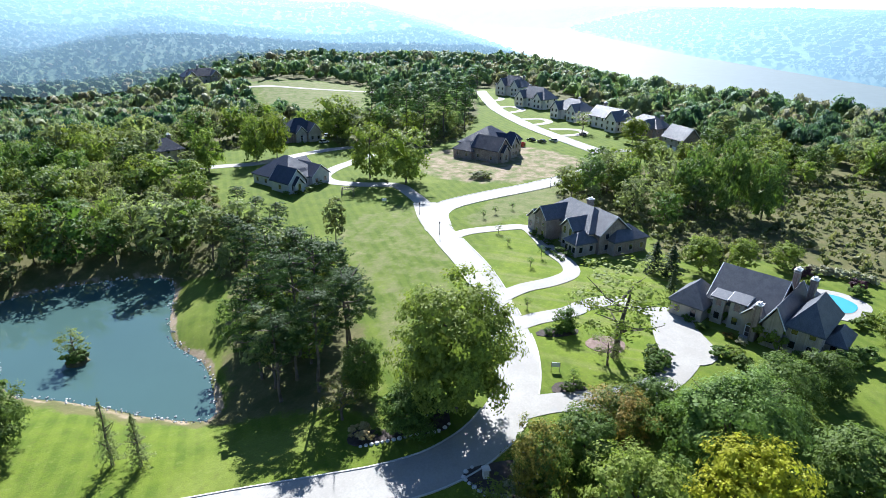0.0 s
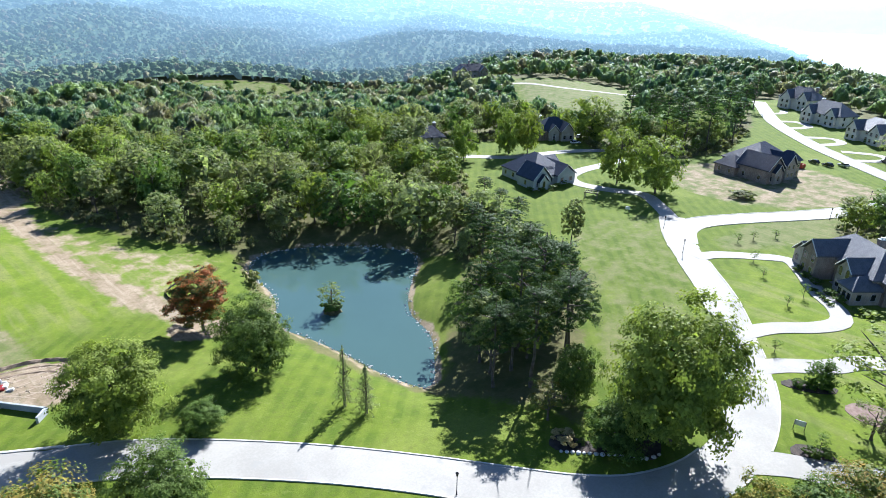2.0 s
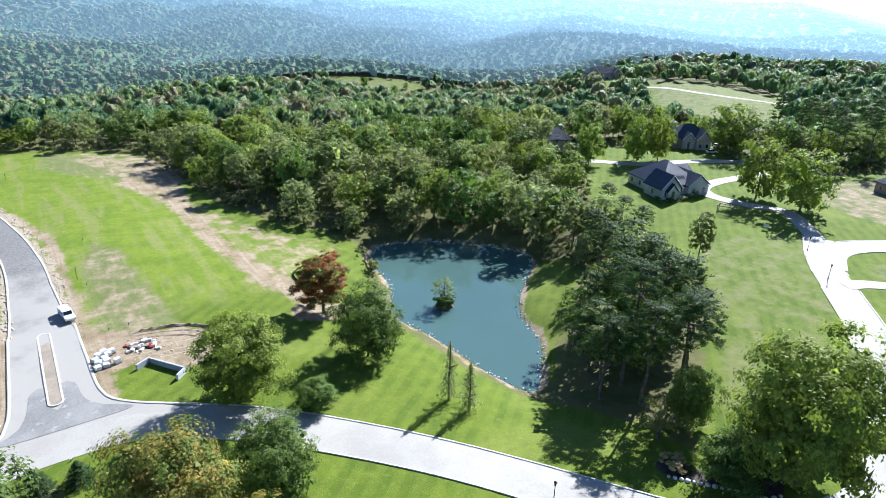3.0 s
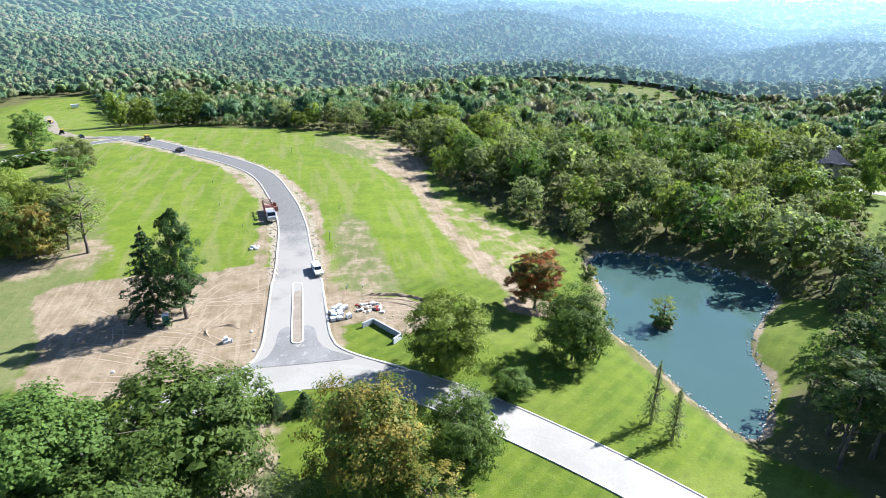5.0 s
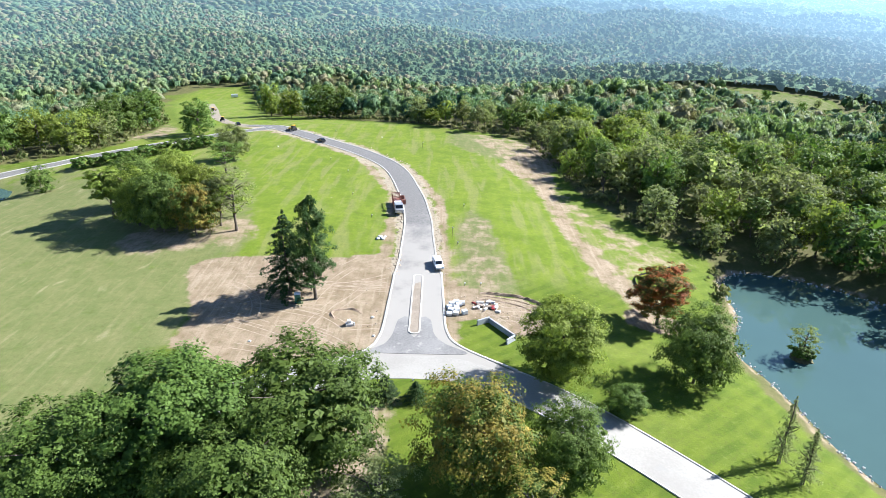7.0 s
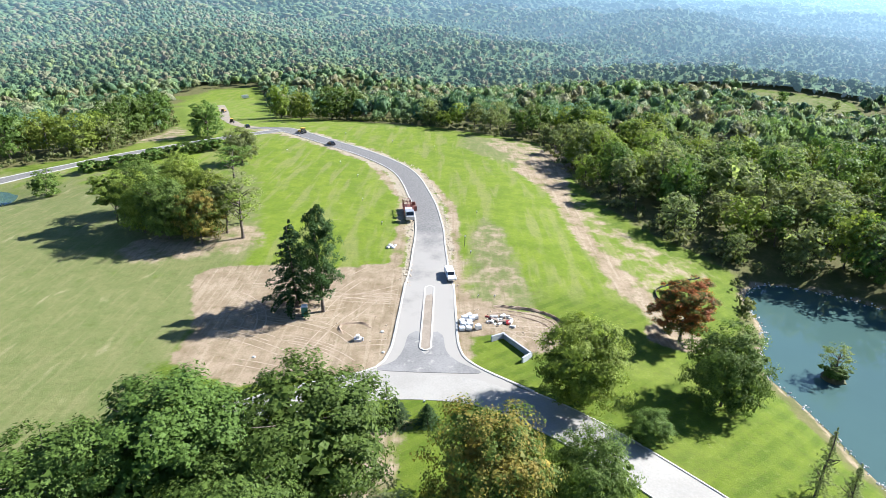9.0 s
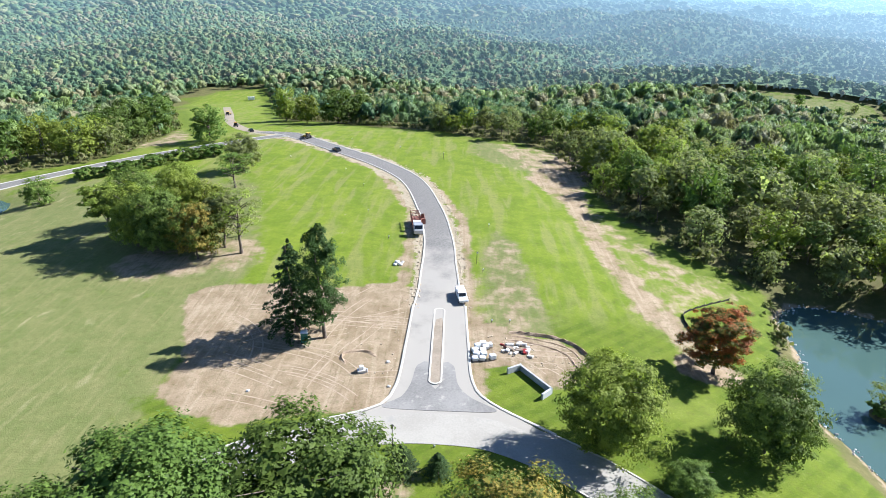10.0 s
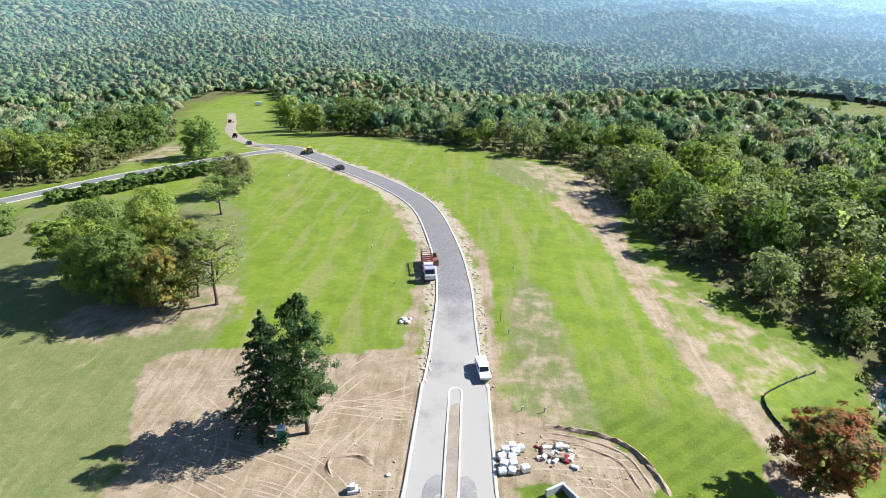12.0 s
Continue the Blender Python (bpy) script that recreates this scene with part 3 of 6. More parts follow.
# ---- trees ----
def leaf_faces(rng, pos, nor, size):
    """Irregular small leaves, three-cornered, at the places, facing roughly along the normals."""
    n = len(pos)
    nor = nor + rng.normal(0, 0.40, (n, 3))
    nor /= np.linalg.norm(nor, axis=1)[:, None] + 1e-9
    t = np.cross(nor, rng.normal(0, 1, (n, 3)))
    t /= np.linalg.norm(t, axis=1)[:, None] + 1e-9
    b = np.cross(nor, t)
    s = size * rng.uniform(0.6, 1.25, (n, 1))
    c = []
    for u, v in ((-0.75, -0.5), (0.8, -0.42), (0.05, 0.9)):
        j = rng.uniform(0.7, 1.25, (n, 1))
        c.append(pos + (t * u + b * v) * s * 0.62 * j)
    return np.stack(c, 1).reshape(-1, 3), np.arange(3 * n).reshape(-1, 3)


def ball_faces(sub):
    bm = bmesh.new()
    bmesh.ops.create_icosphere(bm, subdivisions=sub, radius=1)
    V, F = np.array([tuple(v.co) for v in bm.verts]), np.array([[v.index for v in f.verts] for f in bm.faces])
    bm.free()
    return V, F


def lobed_faces(rng, o, c, r, flat, sub, low, joined=False):
    """The closed outside of several flattened lobes, seen from the point o, above the height low: one skin, or loose ragged facets."""
    D, F = ball_faces(sub)
    S = np.array([1, 1, 1 / flat])
    far = np.full(len(D), 0.0)
    for k in range(len(c)):
        p, d = (o - c[k]) * S, D * S
        a, b, q = (d * d).sum(1), d @ p, p @ p - r[k] ** 2
        disc = b * b - a * q
        far = np.maximum(far, np.where(disc > 0, (-b + np.sqrt(np.maximum(disc, 0))) / a, 0))
    far = np.where(far > 0, far, np.median(far) * 0.6) * rng.uniform(0.90, 1.08, len(D))
    V = o + D * far[:, None]
    if joined:
        return V, F[V[F][:, :, 2].mean(1) > low]
    T = V[F]
    T = T[T[:, :, 2].mean(1) > low]
    mid = T.mean(1, keepdims=True)
    T = mid + (T - mid) * rng.uniform(0.95, 1.3, (len(T), 1, 1)) + (mid - o) * rng.uniform(-0.04, 0.05, (len(T), 1, 1))
    return T.reshape(-1, 3), np.arange(3 * len(T)).reshape(-1, 3)


def crown_points(rng, kind, H, R, n, core=0):
    """Places and normals of leaf tufts of a tree of height H and crown radius R."""
    if kind == "spruce":
        k = rng.uniform(0, 1, n) ** 1.35
        whorl = np.round(k * 15) / 15 + rng.normal(0, 0.006, n)
        arm = rng.integers(0, 11, n) / 11 * 2 * np.pi + np.round(k * 15) * 1.7 + rng.normal(0, 0.09, n)
        rad = R * np.maximum(1 - whorl, 0.0) ** 0.72 * (0.18 + 0.82 * np.sqrt(rng.uniform(0, 1, n))) * (0.85 + 0.45 * np.sin(arm * 3 + np.round(k * 15) * 2.1))
        z = H * (0.13 + 0.86 * whorl) - 0.33 * rad + rng.normal(0, 0.08, n)
        pos = np.stack([rad * np.cos(arm), rad * np.sin(arm), z], 1)
        return pos, np.stack([0.5 * np.cos(arm), 0.5 * np.sin(arm), np.full(n, 0.9)], 1), None
    if kind == "hemlock":
        arm = rng.integers(0, 150, n)
        k = np.clip(((arm * 0.618) % 1) * 0.97 + rng.normal(0, 0.012, n), 0, 1)
        w = (arm * 0.7548 % 1) * 6.283 + rng.normal(0, 0.13, n)
        rad = R * np.interp(k, [0, 0.12, 0.4, 0.7, 0.9, 1.0], [0.45, 0.85, 1.0, 0.78, 0.42, 0.05]) * (0.7 + 0.3 * np.sin(arm * 5.3)) * (0.15 + 0.95 * np.sqrt(rng.uniform(0, 1, n)))
        z = H * (0.2 + 0.8 * k) + 0.10 * rad + rng.normal(0, 0.12, n) - 0.022 * rad ** 2
        return np.stack([rad * np.cos(w), rad * np.sin(w), z], 1), np.stack([0.6 * np.cos(w), 0.6 * np.sin(w), np.full(n, 0.7)], 1), None
    lobes = {"broad": 24, "tall": 22, "stem": 18, "pine": 24, "thin": 12, "bush": 9}[kind]
    low = {"broad": -0.07, "tall": 0.07, "stem": 0.30, "pine": 0.42, "thin": 0.2, "bush": 0.02}[kind]
    mid, half = H * (1 + low) / 2, H * (1 - low) / 2
    zz = np.linspace(-0.98, 0.95, lobes) + rng.uniform(-0.05, 0.05, lobes)
    ring = np.clip(1 - np.abs(zz) ** np.where(zz < 0, 6.0, 2.7), 0.08, 1) ** 0.42
    if kind == "pine":
        ring = ring * (0.72 - 0.38 * zz)
    a = np.arange(lobes) * 2.4 + rng.uniform(-0.5, 0.5, lobes)
    c = np.stack([ring * np.cos(a), ring * np.sin(a), zz], 1) * rng.uniform(0.58, 0.80, (lobes, 1))
    c = c * np.array([R, R, half]) + np.array([0, 0, mid])
    lr = rng.uniform(0.30, 0.50, lobes) * min(R, half * 1.2) * (0.8 if kind == "pine" else 1.0)
    flat = {"broad": 0.75, "tall": 0.9, "stem": 0.8, "pine": 0.2, "thin": 0.7, "bush": 0.85}[kind]
    tufts = {"broad": 15, "tall": 13, "stem": 11, "pine": 9, "thin": 8, "bush": 9}[kind]
    u = rng.normal(0, 1, (lobes * tufts, 3))
    u /= np.linalg.norm(u, axis=1)[:, None]
    u[:, 2] = np.where(u[:, 2] < -0.3, -u[:, 2] * 0.7, u[:, 2])
    tc = np.repeat(c, tufts, 0) + u * np.repeat(lr, tufts)[:, None] * rng.uniform(0.65, 1.15, (lobes * tufts, 1)) * np.array([1, 1, flat])
    which = rng.integers(0, lobes * tufts, n)
    tr = np.repeat(lr, tufts)[which][:, None] * (0.33 if kind != "thin" else 0.42)
    v = rng.normal(0, 1, (n, 3))
    v /= np.linalg.norm(v, axis=1)[:, None]
    pos = tc[which] + v * tr * rng.uniform(0.3, 1.25, (n, 1)) * np.array([1, 1, 0.62 if kind != "pine" else 0.3])
    out = pos - np.array([0, 0, mid])
    out /= np.linalg.norm(out, axis=1)[:, None] + 1e-9
    inside = lobed_faces(rng, np.array([0, 0, mid]), c, lr * 0.42, flat, core, H * low) if core else None
    return pos, v * 0.45 + u[which] * 0.45 + out * 0.6 + np.array([0, 0, 0.4]), inside


def trunk_mesh(rng, kind, H, R):
    V, Fq = [], []

    def limb(a, b, r0, r1, n=6, k=4, crook=0.035):
        a, b = np.array(a, float), np.array(b, float)
        ax = (b - a) / np.linalg.norm(b - a)
        u = np.cross(ax, [0.3, 0.9, 0.1])
        u /= np.linalg.norm(u)
        v = np.cross(ax, u)
        bend = rng.normal(0, crook, (k + 1, 2)) * np.linalg.norm(b - a)
        bend[0] = bend[-1] = 0
        s = len(V)
        for i in range(k + 1):
            f = i / k
            r = r0 + (r1 - r0) * f
            if i == 0:
                r *= 1.25
            p = a + (b - a) * f + u * bend[i, 0] + v * bend[i, 1]
            for j in range(n):
                w = 2 * np.pi * j / n
                V.append(p + (u * np.cos(w) + v * np.sin(w)) * r)
        for i in range(k):
            for j in range(n):
                Fq.append((s + i * n + j, s + i * n + (j + 1) % n, s + (i + 1) * n + (j + 1) % n, s + (i + 1) * n + j))
    r = 0.013 * H + 0.06 if kind != "bush" else 0.08
    limb((0, 0, -0.5), (rng.normal(0, 0.02) * H, rng.normal(0, 0.02) * H, H * (0.95 if kind in ("spruce", "pine", "sparse", "hemlock") else 0.72)), r, r * 0.22, 8, 6, 0.008)
    if kind not in ("spruce", "hemlock"):
        for i in range(9 if kind in ("thin", "pine") else 7):
            f = rng.uniform(0.2, 0.62) if kind != "pine" else rng.uniform(0.35, 0.85)
            w = i * 2.4 + rng.uniform(-0.3, 0.3)
            l = R * rng.uniform(0.55, 0.85)
            limb((0, 0, f * H), (l * np.cos(w), l * np.sin(w), f * H + (0.16 if kind == "pine" else 0.55) * l + 0.06 * H), r * 0.45, r * 0.1, 5, 3)
    return V, Fq


TREES = {}
TINTS = {"green": LEAF, "dark": LEAF_DARK, "yellow": LEAF_YELLOW, "lime": LEAF_LIME, "red": LEAF_RED, "turning": LEAF_TURN, "grey": LEAF_BARE, "needles": NEEDLES, "pine": PINE}
WORDS = {"broad": "broad leafy tree", "tall": "tall leafy tree", "pine": "tall open-crowned pine", "stem": "bare-stemmed woodland tree", "thin": "thin sparse tree", "sparse": "young narrow see-through tree", "bush": "rounded leafy shrub", "spruce": "conical spruce", "hemlock": "tall feathery hemlock"}
COLOURS = {"green": "green", "dark": "dark green", "yellow": "bright yellow-green", "lime": "light green", "red": "red-brown autumn", "turning": "green and rust turning",
           "grey": "grey-green", "needles": "dark green", "pine": "dark green"}


def tree(x, y, H, R, kind="broad", tint="green", detail=2, on="the grass", variant=0, group=""):
    """One tree: trunk and crown. detail 3 is for the nearest. Copies share meshes and are scaled to size."""
    key = (kind, tint, detail, variant)
    n, size = {4: (25000, 0.34), 3: (12000, 0.44), 2: (4000, 0.72), 1: (1500, 0.84)}[detail]
    if kind in ("bush",):
        n, size = n // 3, size * 0.55
    if kind == "thin":
        n, size = n // 6, size * 0.55
    if kind in ("spruce", "hemlock"):
        size *= 0.8
    if kind == "pine":
        size *= 0.5
    if kind == "sparse":
        n, size = n // 7, size * 0.5
    H0, R0 = {"broad": (16, 7), "tall": (17, 4.6), "pine": (19, 5.2), "stem": (16, 4.2), "thin": (12, 3), "bush": (2.4, 1.6), "spruce": (18, 4.2), "hemlock": (20, 4.6), "sparse": (11, 1.6)}[kind]
    m = pose(x, y, land_at(x, y) - 0.05, 0, 0, (x * 37 + y * 61) % 360) @ Matrix.Diagonal((R / R0, R / R0, H / H0, 1))
    if key in TREES:
        first = TREES[key]
        return copy_thing(first, m @ Matrix.Diagonal((1 / first.scale.x, 1 / first.scale.y, 1 / first.scale.z, 1)))
    rng = np.random.default_rng(abs(hash_of(key)))
    name = {"bush": "shrub", "spruce": "spruce_tree", "hemlock": "hemlock_tree", "pine": "pine_tree"}.get(kind, "tree")
    ob = thing(name, f"{COLOURS[tint]} {WORDS[kind]} on {on}", "shrub" if kind == "bush" else "tree", m, group)
    V, Fq = trunk_mesh(rng, kind, H0, R0)
    part("trunk", quads_mesh("trunk", V, Fq, BARK, True), BARK, ob)
    pos, nor, inside = crown_points(rng, "spruce" if kind == "sparse" else kind, H0, R0, n, 3 if kind in ("broad", "tall", "stem", "bush") and detail < 3 else 0)
    V, Fq = leaf_faces(rng, pos, nor, size)
    if kind in ("broad", "stem") and detail > 2:
        mid = np.array([0, 0, H0 * 0.52])
        pos, nor, _ = crown_points(rng, kind, H0, R0, n // 9)
        inside = leaf_faces(rng, mid + (pos - mid) * 0.8, nor, size * 2.2)
    if inside:
        V, Fq = np.concatenate([V, inside[0]]), np.concatenate([Fq, inside[1] + len(V)])
    part("crown", quads_mesh("crown", V, Fq, TINTS[tint]), TINTS[tint], ob)
    TREES[key] = ob
    return ob


def hash_of(key):
    return sum((i + 3) * ord(c) * 131 for i, c in enumerate(str(key)))


# trees near the crossing
for row in [(-29.5, 55.5, 18.6, 10.6, "broad", "dark"), (-13.0, 58.0, 18.2, 10.2, "broad", "dark"), (-40, 49, 16, 8.2, "broad", "dark"), (-19, 46.5, 15, 8, "broad", "dark"),
            (9.5, 53.4, 17, 7.0, "broad", "turning"), (21.8, 54.6, 12.6, 5.2, "broad", "green"), (15.9, 45.2, 9.5, 5.0, "thin", "turning"), (-2.5, 48.5, 9.5, 5.2, "thin", "grey"),
            (25.0, 77.2, 16.5, 7.0, "broad", "lime"), (49.6, 100.0, 13.5, 5.8, "tall", "red"), (48.9, 79.3, 15, 6.2, "broad", "green"), (34.1, 69.2, 5.5, 3.2, "broad", "green")]:
    tree(*row, detail=4, variant=int(row[0]) % 3)
tree(-21.0, 104.9, 22.8, 5.0, "hemlock", "pine", 4, "the bare ground", 1)
for row in [(-27.0, 107.2, 18.8, 5.8, "spruce"), (-3.5, 71.3, 4.7, 2.3, "spruce"), (1.3, 71.1, 3.7, 1.9, "spruce")]:
    tree(*row, "needles", 3, "the bare ground")
for x, y, h in [(54.1, 60.6, 11.7), (55.3, 56.6, 9.5)]:
    tree(x, y, h, 1.9, "sparse", "grey", 4)
# the clump in the field
for row in [(-67, 139, 18.0, 6.0, "broad", "green"), (-75, 143, 17.5, 6.2, "broad", "lime"), (-57.5, 136.5, 15.5, 5.6, "broad", "turning"), (-48.5, 140, 17.5, 5.6, "thin", "lime"), (-68, 153, 17.5, 6.0, "broad", "lime"),
            (-83, 160, 16.5, 6.2, "broad", "green"), (-60, 149, 17, 5.6, "broad", "lime"), (-71.7, 212, 14, 6.4, "broad", "grey"), (-68, 192, 13, 6, "thin", "green"), (-79, 176, 14, 6.2, "broad", "lime"), (-52, 150, 15, 6, "thin", "grey"),
            (-53.5, 143, 14.5, 5.0, "stem", "grey"), (-85, 149, 15, 5.2, "stem", "lime")]:
    tree(*row, detail=3, variant=int(row[1]) % 3)
for row in [(-102.6, 259.9, 16, 7.2, "broad", "green"), (-141, 268, 20, 9.5, "broad", "dark"), (-141, 293, 22, 9, "broad", "dark"), (-143, 256, 18, 8, "broad", "dark"), (-144, 232, 16.5, 7.5, "broad", "lime"),
            (-125, 181, 9, 4.4, "broad", "green"), (-97, 358, 20.5, 6.7, "broad", "lime"), (-81, 342, 17.4, 6.4, "broad", "lime"), (-63, 339, 20.5, 9.5, "broad", "dark"), (-52, 345, 18.5, 6.6, "broad", "green"), (-44, 339, 11, 6, "thin", "grey")]:
    tree(*row, detail=2, variant=int(row[1]) % 3)
for x, y, h in [(-126, 206, 4.2), (-121.5, 208.5, 3.6), (-117, 211.5, 4.4), (-112.8, 214.8, 4.0), (-108.5, 219.5, 4.6), (-104.5, 224, 4.0), (-100, 228, 4.8), (-95.5, 230.5, 4.2), (-91, 233.5, 4.8)]:
    tree(x, y, h, h * 0.85, "bush", "dark", 2)
# pines beside the pond
for row in [(76, 46.5, 18, 5.0), (79.5, 41, 21, 5.8), (81.5, 54, 17, 5.0), (86.5, 38.8, 21, 6.2), (88.5, 50.5, 23, 6.4), (94, 59, 20, 5.6), (99, 52.3, 21, 6.4), (90, 62, 17, 4.6),
            (105, 53, 17.5, 6.2), (104, 66.5, 18, 5.6), (112, 78, 16, 5.4), (94, 42.5, 17.6, 6), (82, 47, 15.6, 5.2), (112, 65, 16, 6), (120, 76, 15, 5.6), (122, 90, 14, 5), (132, 92, 10, 4), (140, 88, 10, 4), (146, 99, 8.5, 3.6), (152, 110, 8.5, 3.6)]:
    tree(*row, "pine", "pine", 3 if row[0] < 90 else 2, "the grass by the pond", int(row[1]) % 3)
for row in [(79.9, 16.5, 25.2, 9.4, "broad", "lime", 4), (73, 22, 9, 4.6, "broad", "dark", 3), (86, 22, 12, 6, "broad", "dark", 3), (80.1, 32.8, 12, 3.6, "broad", "green", 3), (73.2, 33.3, 8.5, 3.4, "thin", "turning", 3),
            (104.5, -6.5, 20, 9.6, "thin", "lime", 3), (101.4, -5.5, 7, 3.4, "thin", "grey", 3), (199.3, 87.3, 21, 7.4, "broad", "lime", 2), (196.9, 72.2, 20.5, 8.6, "broad", "lime", 2),
            (204.8, 139.9, 20, 6, "broad", "lime", 2), (211.5, 135, 20, 5.6, "broad", "lime", 2), (183.7, 146.3, 18, 5.8, "broad", "lime", 2), (250.6, 127.1, 22, 9.6, "broad", "lime", 2), (138.3, 69, 13.6, 2.8, "tall", "grey", 2)]:
    tree(*row, variant=int(row[0]) % 3)
# trees below the drone on the house side
for row in [(66.5, 1.2, 12, 4.4, "broad", "turning"), (72, -4, 11, 5, "broad", "dark"), (80.5, -7.8, 10, 5.2, "broad", "turning"), (60.5, -11, 15.5, 6.3, "broad", "lime"), (76, -22, 18.5, 8.0, "broad", "green"), (66.5, -23, 16.5, 6.2, "broad", "yellow"),
            (97, -32.6, 10.5, 5.2, "broad", "green"), (78, -38, 12, 6.2, "broad", "green"), (86, -13.5, 9, 4.6, "broad", "green"), (88, -28, 11, 6, "broad", "green"), (104, -40, 9, 4.6, "broad", "dark"), (53, -4, 12, 5.5, "broad", "dark")]:
    tree(*row, detail=4 if row[3] > 7 else 3, variant=int(row[0]) % 3)
for row in [(62.0, 5.5, 4.6, 3.2, "thin", "lime"), (111, 3.6, 5.5, 2.4, "broad", "dark"), (152.2, -24.1, 9.7, 4.4, "broad", "lime"), (155.7, -33.4, 9, 3.4, "broad", "lime"), (161, -43.7, 7.5, 3.6, "broad", "lime"), (128, -58, 8, 4, "broad", "lime"),
            (222, 18.5, 6, 4.4, "broad", "grey"), (214, 9, 10, 5, "broad", "green"), (315.5, 23.2, 12, 5, "thin", "grey"), (299, -2, 13, 6, "broad", "lime"), (202, -34, 26, 6, "broad", "green"), (203, -23, 21, 6, "broad", "green"), (200, -44, 21, 5, "broad", "green")]:
    tree(*row, detail=2, variant=int(row[0]) % 3)
for row in [(145.7, -16.7, 8.5, 2.8), (147.8, -13, 8.2, 2.8), (137.2, -17, 6, 1.3), (158, -28, 6, 2.2), (172, 2, 6, 2.4), (168, -4, 5, 2.2)]:
    tree(*row, "spruce", "needles", 2)
# tall pines behind the new house
for x, y in [(271, 110), (265, 99), (267, 91), (275, 84), (293, 79), (291, 116), (297, 105), (296, 94), (321, 92), (345, 92), (274, 121), (406, 104), (310, 98), (283, 100)]:
    tree(x, y, 22 + (x * 7 + y) % 5, 5.4, "pine", "pine", 2, "the street edge", int(x) % 3)


# ---- woods ----
def scatter(rng, x0, x1, y0, y1, step):
    gx, gy = np.meshgrid(np.arange(x0, x1, step), np.arange(y0, y1, step))
    gx = gx.ravel() + rng.uniform(-0.42, 0.42, gx.size) * step
    gy = gy.ravel() + rng.uniform(-0.42, 0.42, gy.size) * step
    return gx, gy


def in_view(X, Y, margin=6):
    az = np.degrees(np.arctan2(X - 4, Y + 5))
    return (az > -38 - margin) & (az < 108 + margin)


rng = np.random.default_rng(11)
X, Y = scatter(rng, -420, 620, -260, 620, 10.2)
gap = open_land(X, Y)
r = np.hypot(X - 4, Y + 5)
keep = (gap > 2.5) & in_view(X, Y) & (r < 560) & (side_of(POND, X, Y) > 3) & (side_of(FAR_POND, X, Y) > 4) & (side_of(RIVER, X, Y) > 10)
X, Y, gap, r = X[keep], Y[keep], gap[keep], r[keep]
front = r + 0.8 * gap
order = np.argsort(front)
N_SINGLE = 270
for i in order[:N_SINGLE]:
    v = int(rng.integers(0, 4))
    kind = "stem" if gap[i] < 9 and X[i] > 20 and rng.uniform() < 0.6 else "tall" if rng.uniform() < 0.3 else "broad"
    tint = ("green", "lime", "grey", "lime", "grey", "grey", "green", "dark", "lime")[int(rng.integers(0, 9))]
    h = rng.uniform(10, 19) * (0.8 if gap[i] < 8 else 1.0)
    tree(X[i], Y[i], h, h * rng.uniform(0.32, 0.48) if kind == "broad" else h * 0.29, kind, tint, 1, "the woods edge", v, "trees of the woods")


for x, y, h in [(300, 530, 12), (322, 540, 9), (336, 516, 14), (310, 566, 10), (345, 560, 12), (288, 572, 11), (360, 545, 10), (330, 598, 12), (316, 502, 13), (371, 578, 9)]:
    tree(x, y, h, h * 0.45, "broad", ("green", "lime", "grey")[int(x) % 3], 1, "a far clearing", int(y) % 4)


def wood_shapes(rng, sub, leaves, size):
    """Five rounded crowns of eleven lobes, one wide and one high, as loose facets with leaves round them."""
    out = []
    for _ in range(5):
        a = np.arange(11) * 2.4 + rng.uniform(-0.4, 0.4, 11)
        z = np.linspace(0.30, 0.80, 11) + rng.uniform(-0.06, 0.06, 11)
        ring = np.interp(z, [0.1, 0.35, 0.6, 0.9], [0.60, 0.64, 0.5, 0.10]) * rng.uniform(0.8, 1.15, 11)
        c = np.stack([ring * np.cos(a), ring * np.sin(a), z], 1)
        r = rng.uniform(0.26, 0.42, 11)
        V, F = lobed_faces(rng, np.array([0, 0, 0.42]), c, r * (0.88 if leaves else 1.0), 0.5, sub, 0.10, True)
        if leaves:
            k = rng.integers(0, 11, leaves)
            u = rng.normal(0, 1, (leaves, 3))
            u /= np.linalg.norm(u, axis=1)[:, None]
            u[:, 2] = np.where(u[:, 2] < -0.2, -u[:, 2], u[:, 2])
            V2, F2 = leaf_faces(rng, c[k] + u * (r[k] * rng.uniform(0.85, 1.12, leaves))[:, None] * np.array([1, 1, 0.5]), u, size)
            V, F = np.concatenate([V, V2]), np.concatenate([F, F2 + len(V)])
        out.append((V, F))
    return out


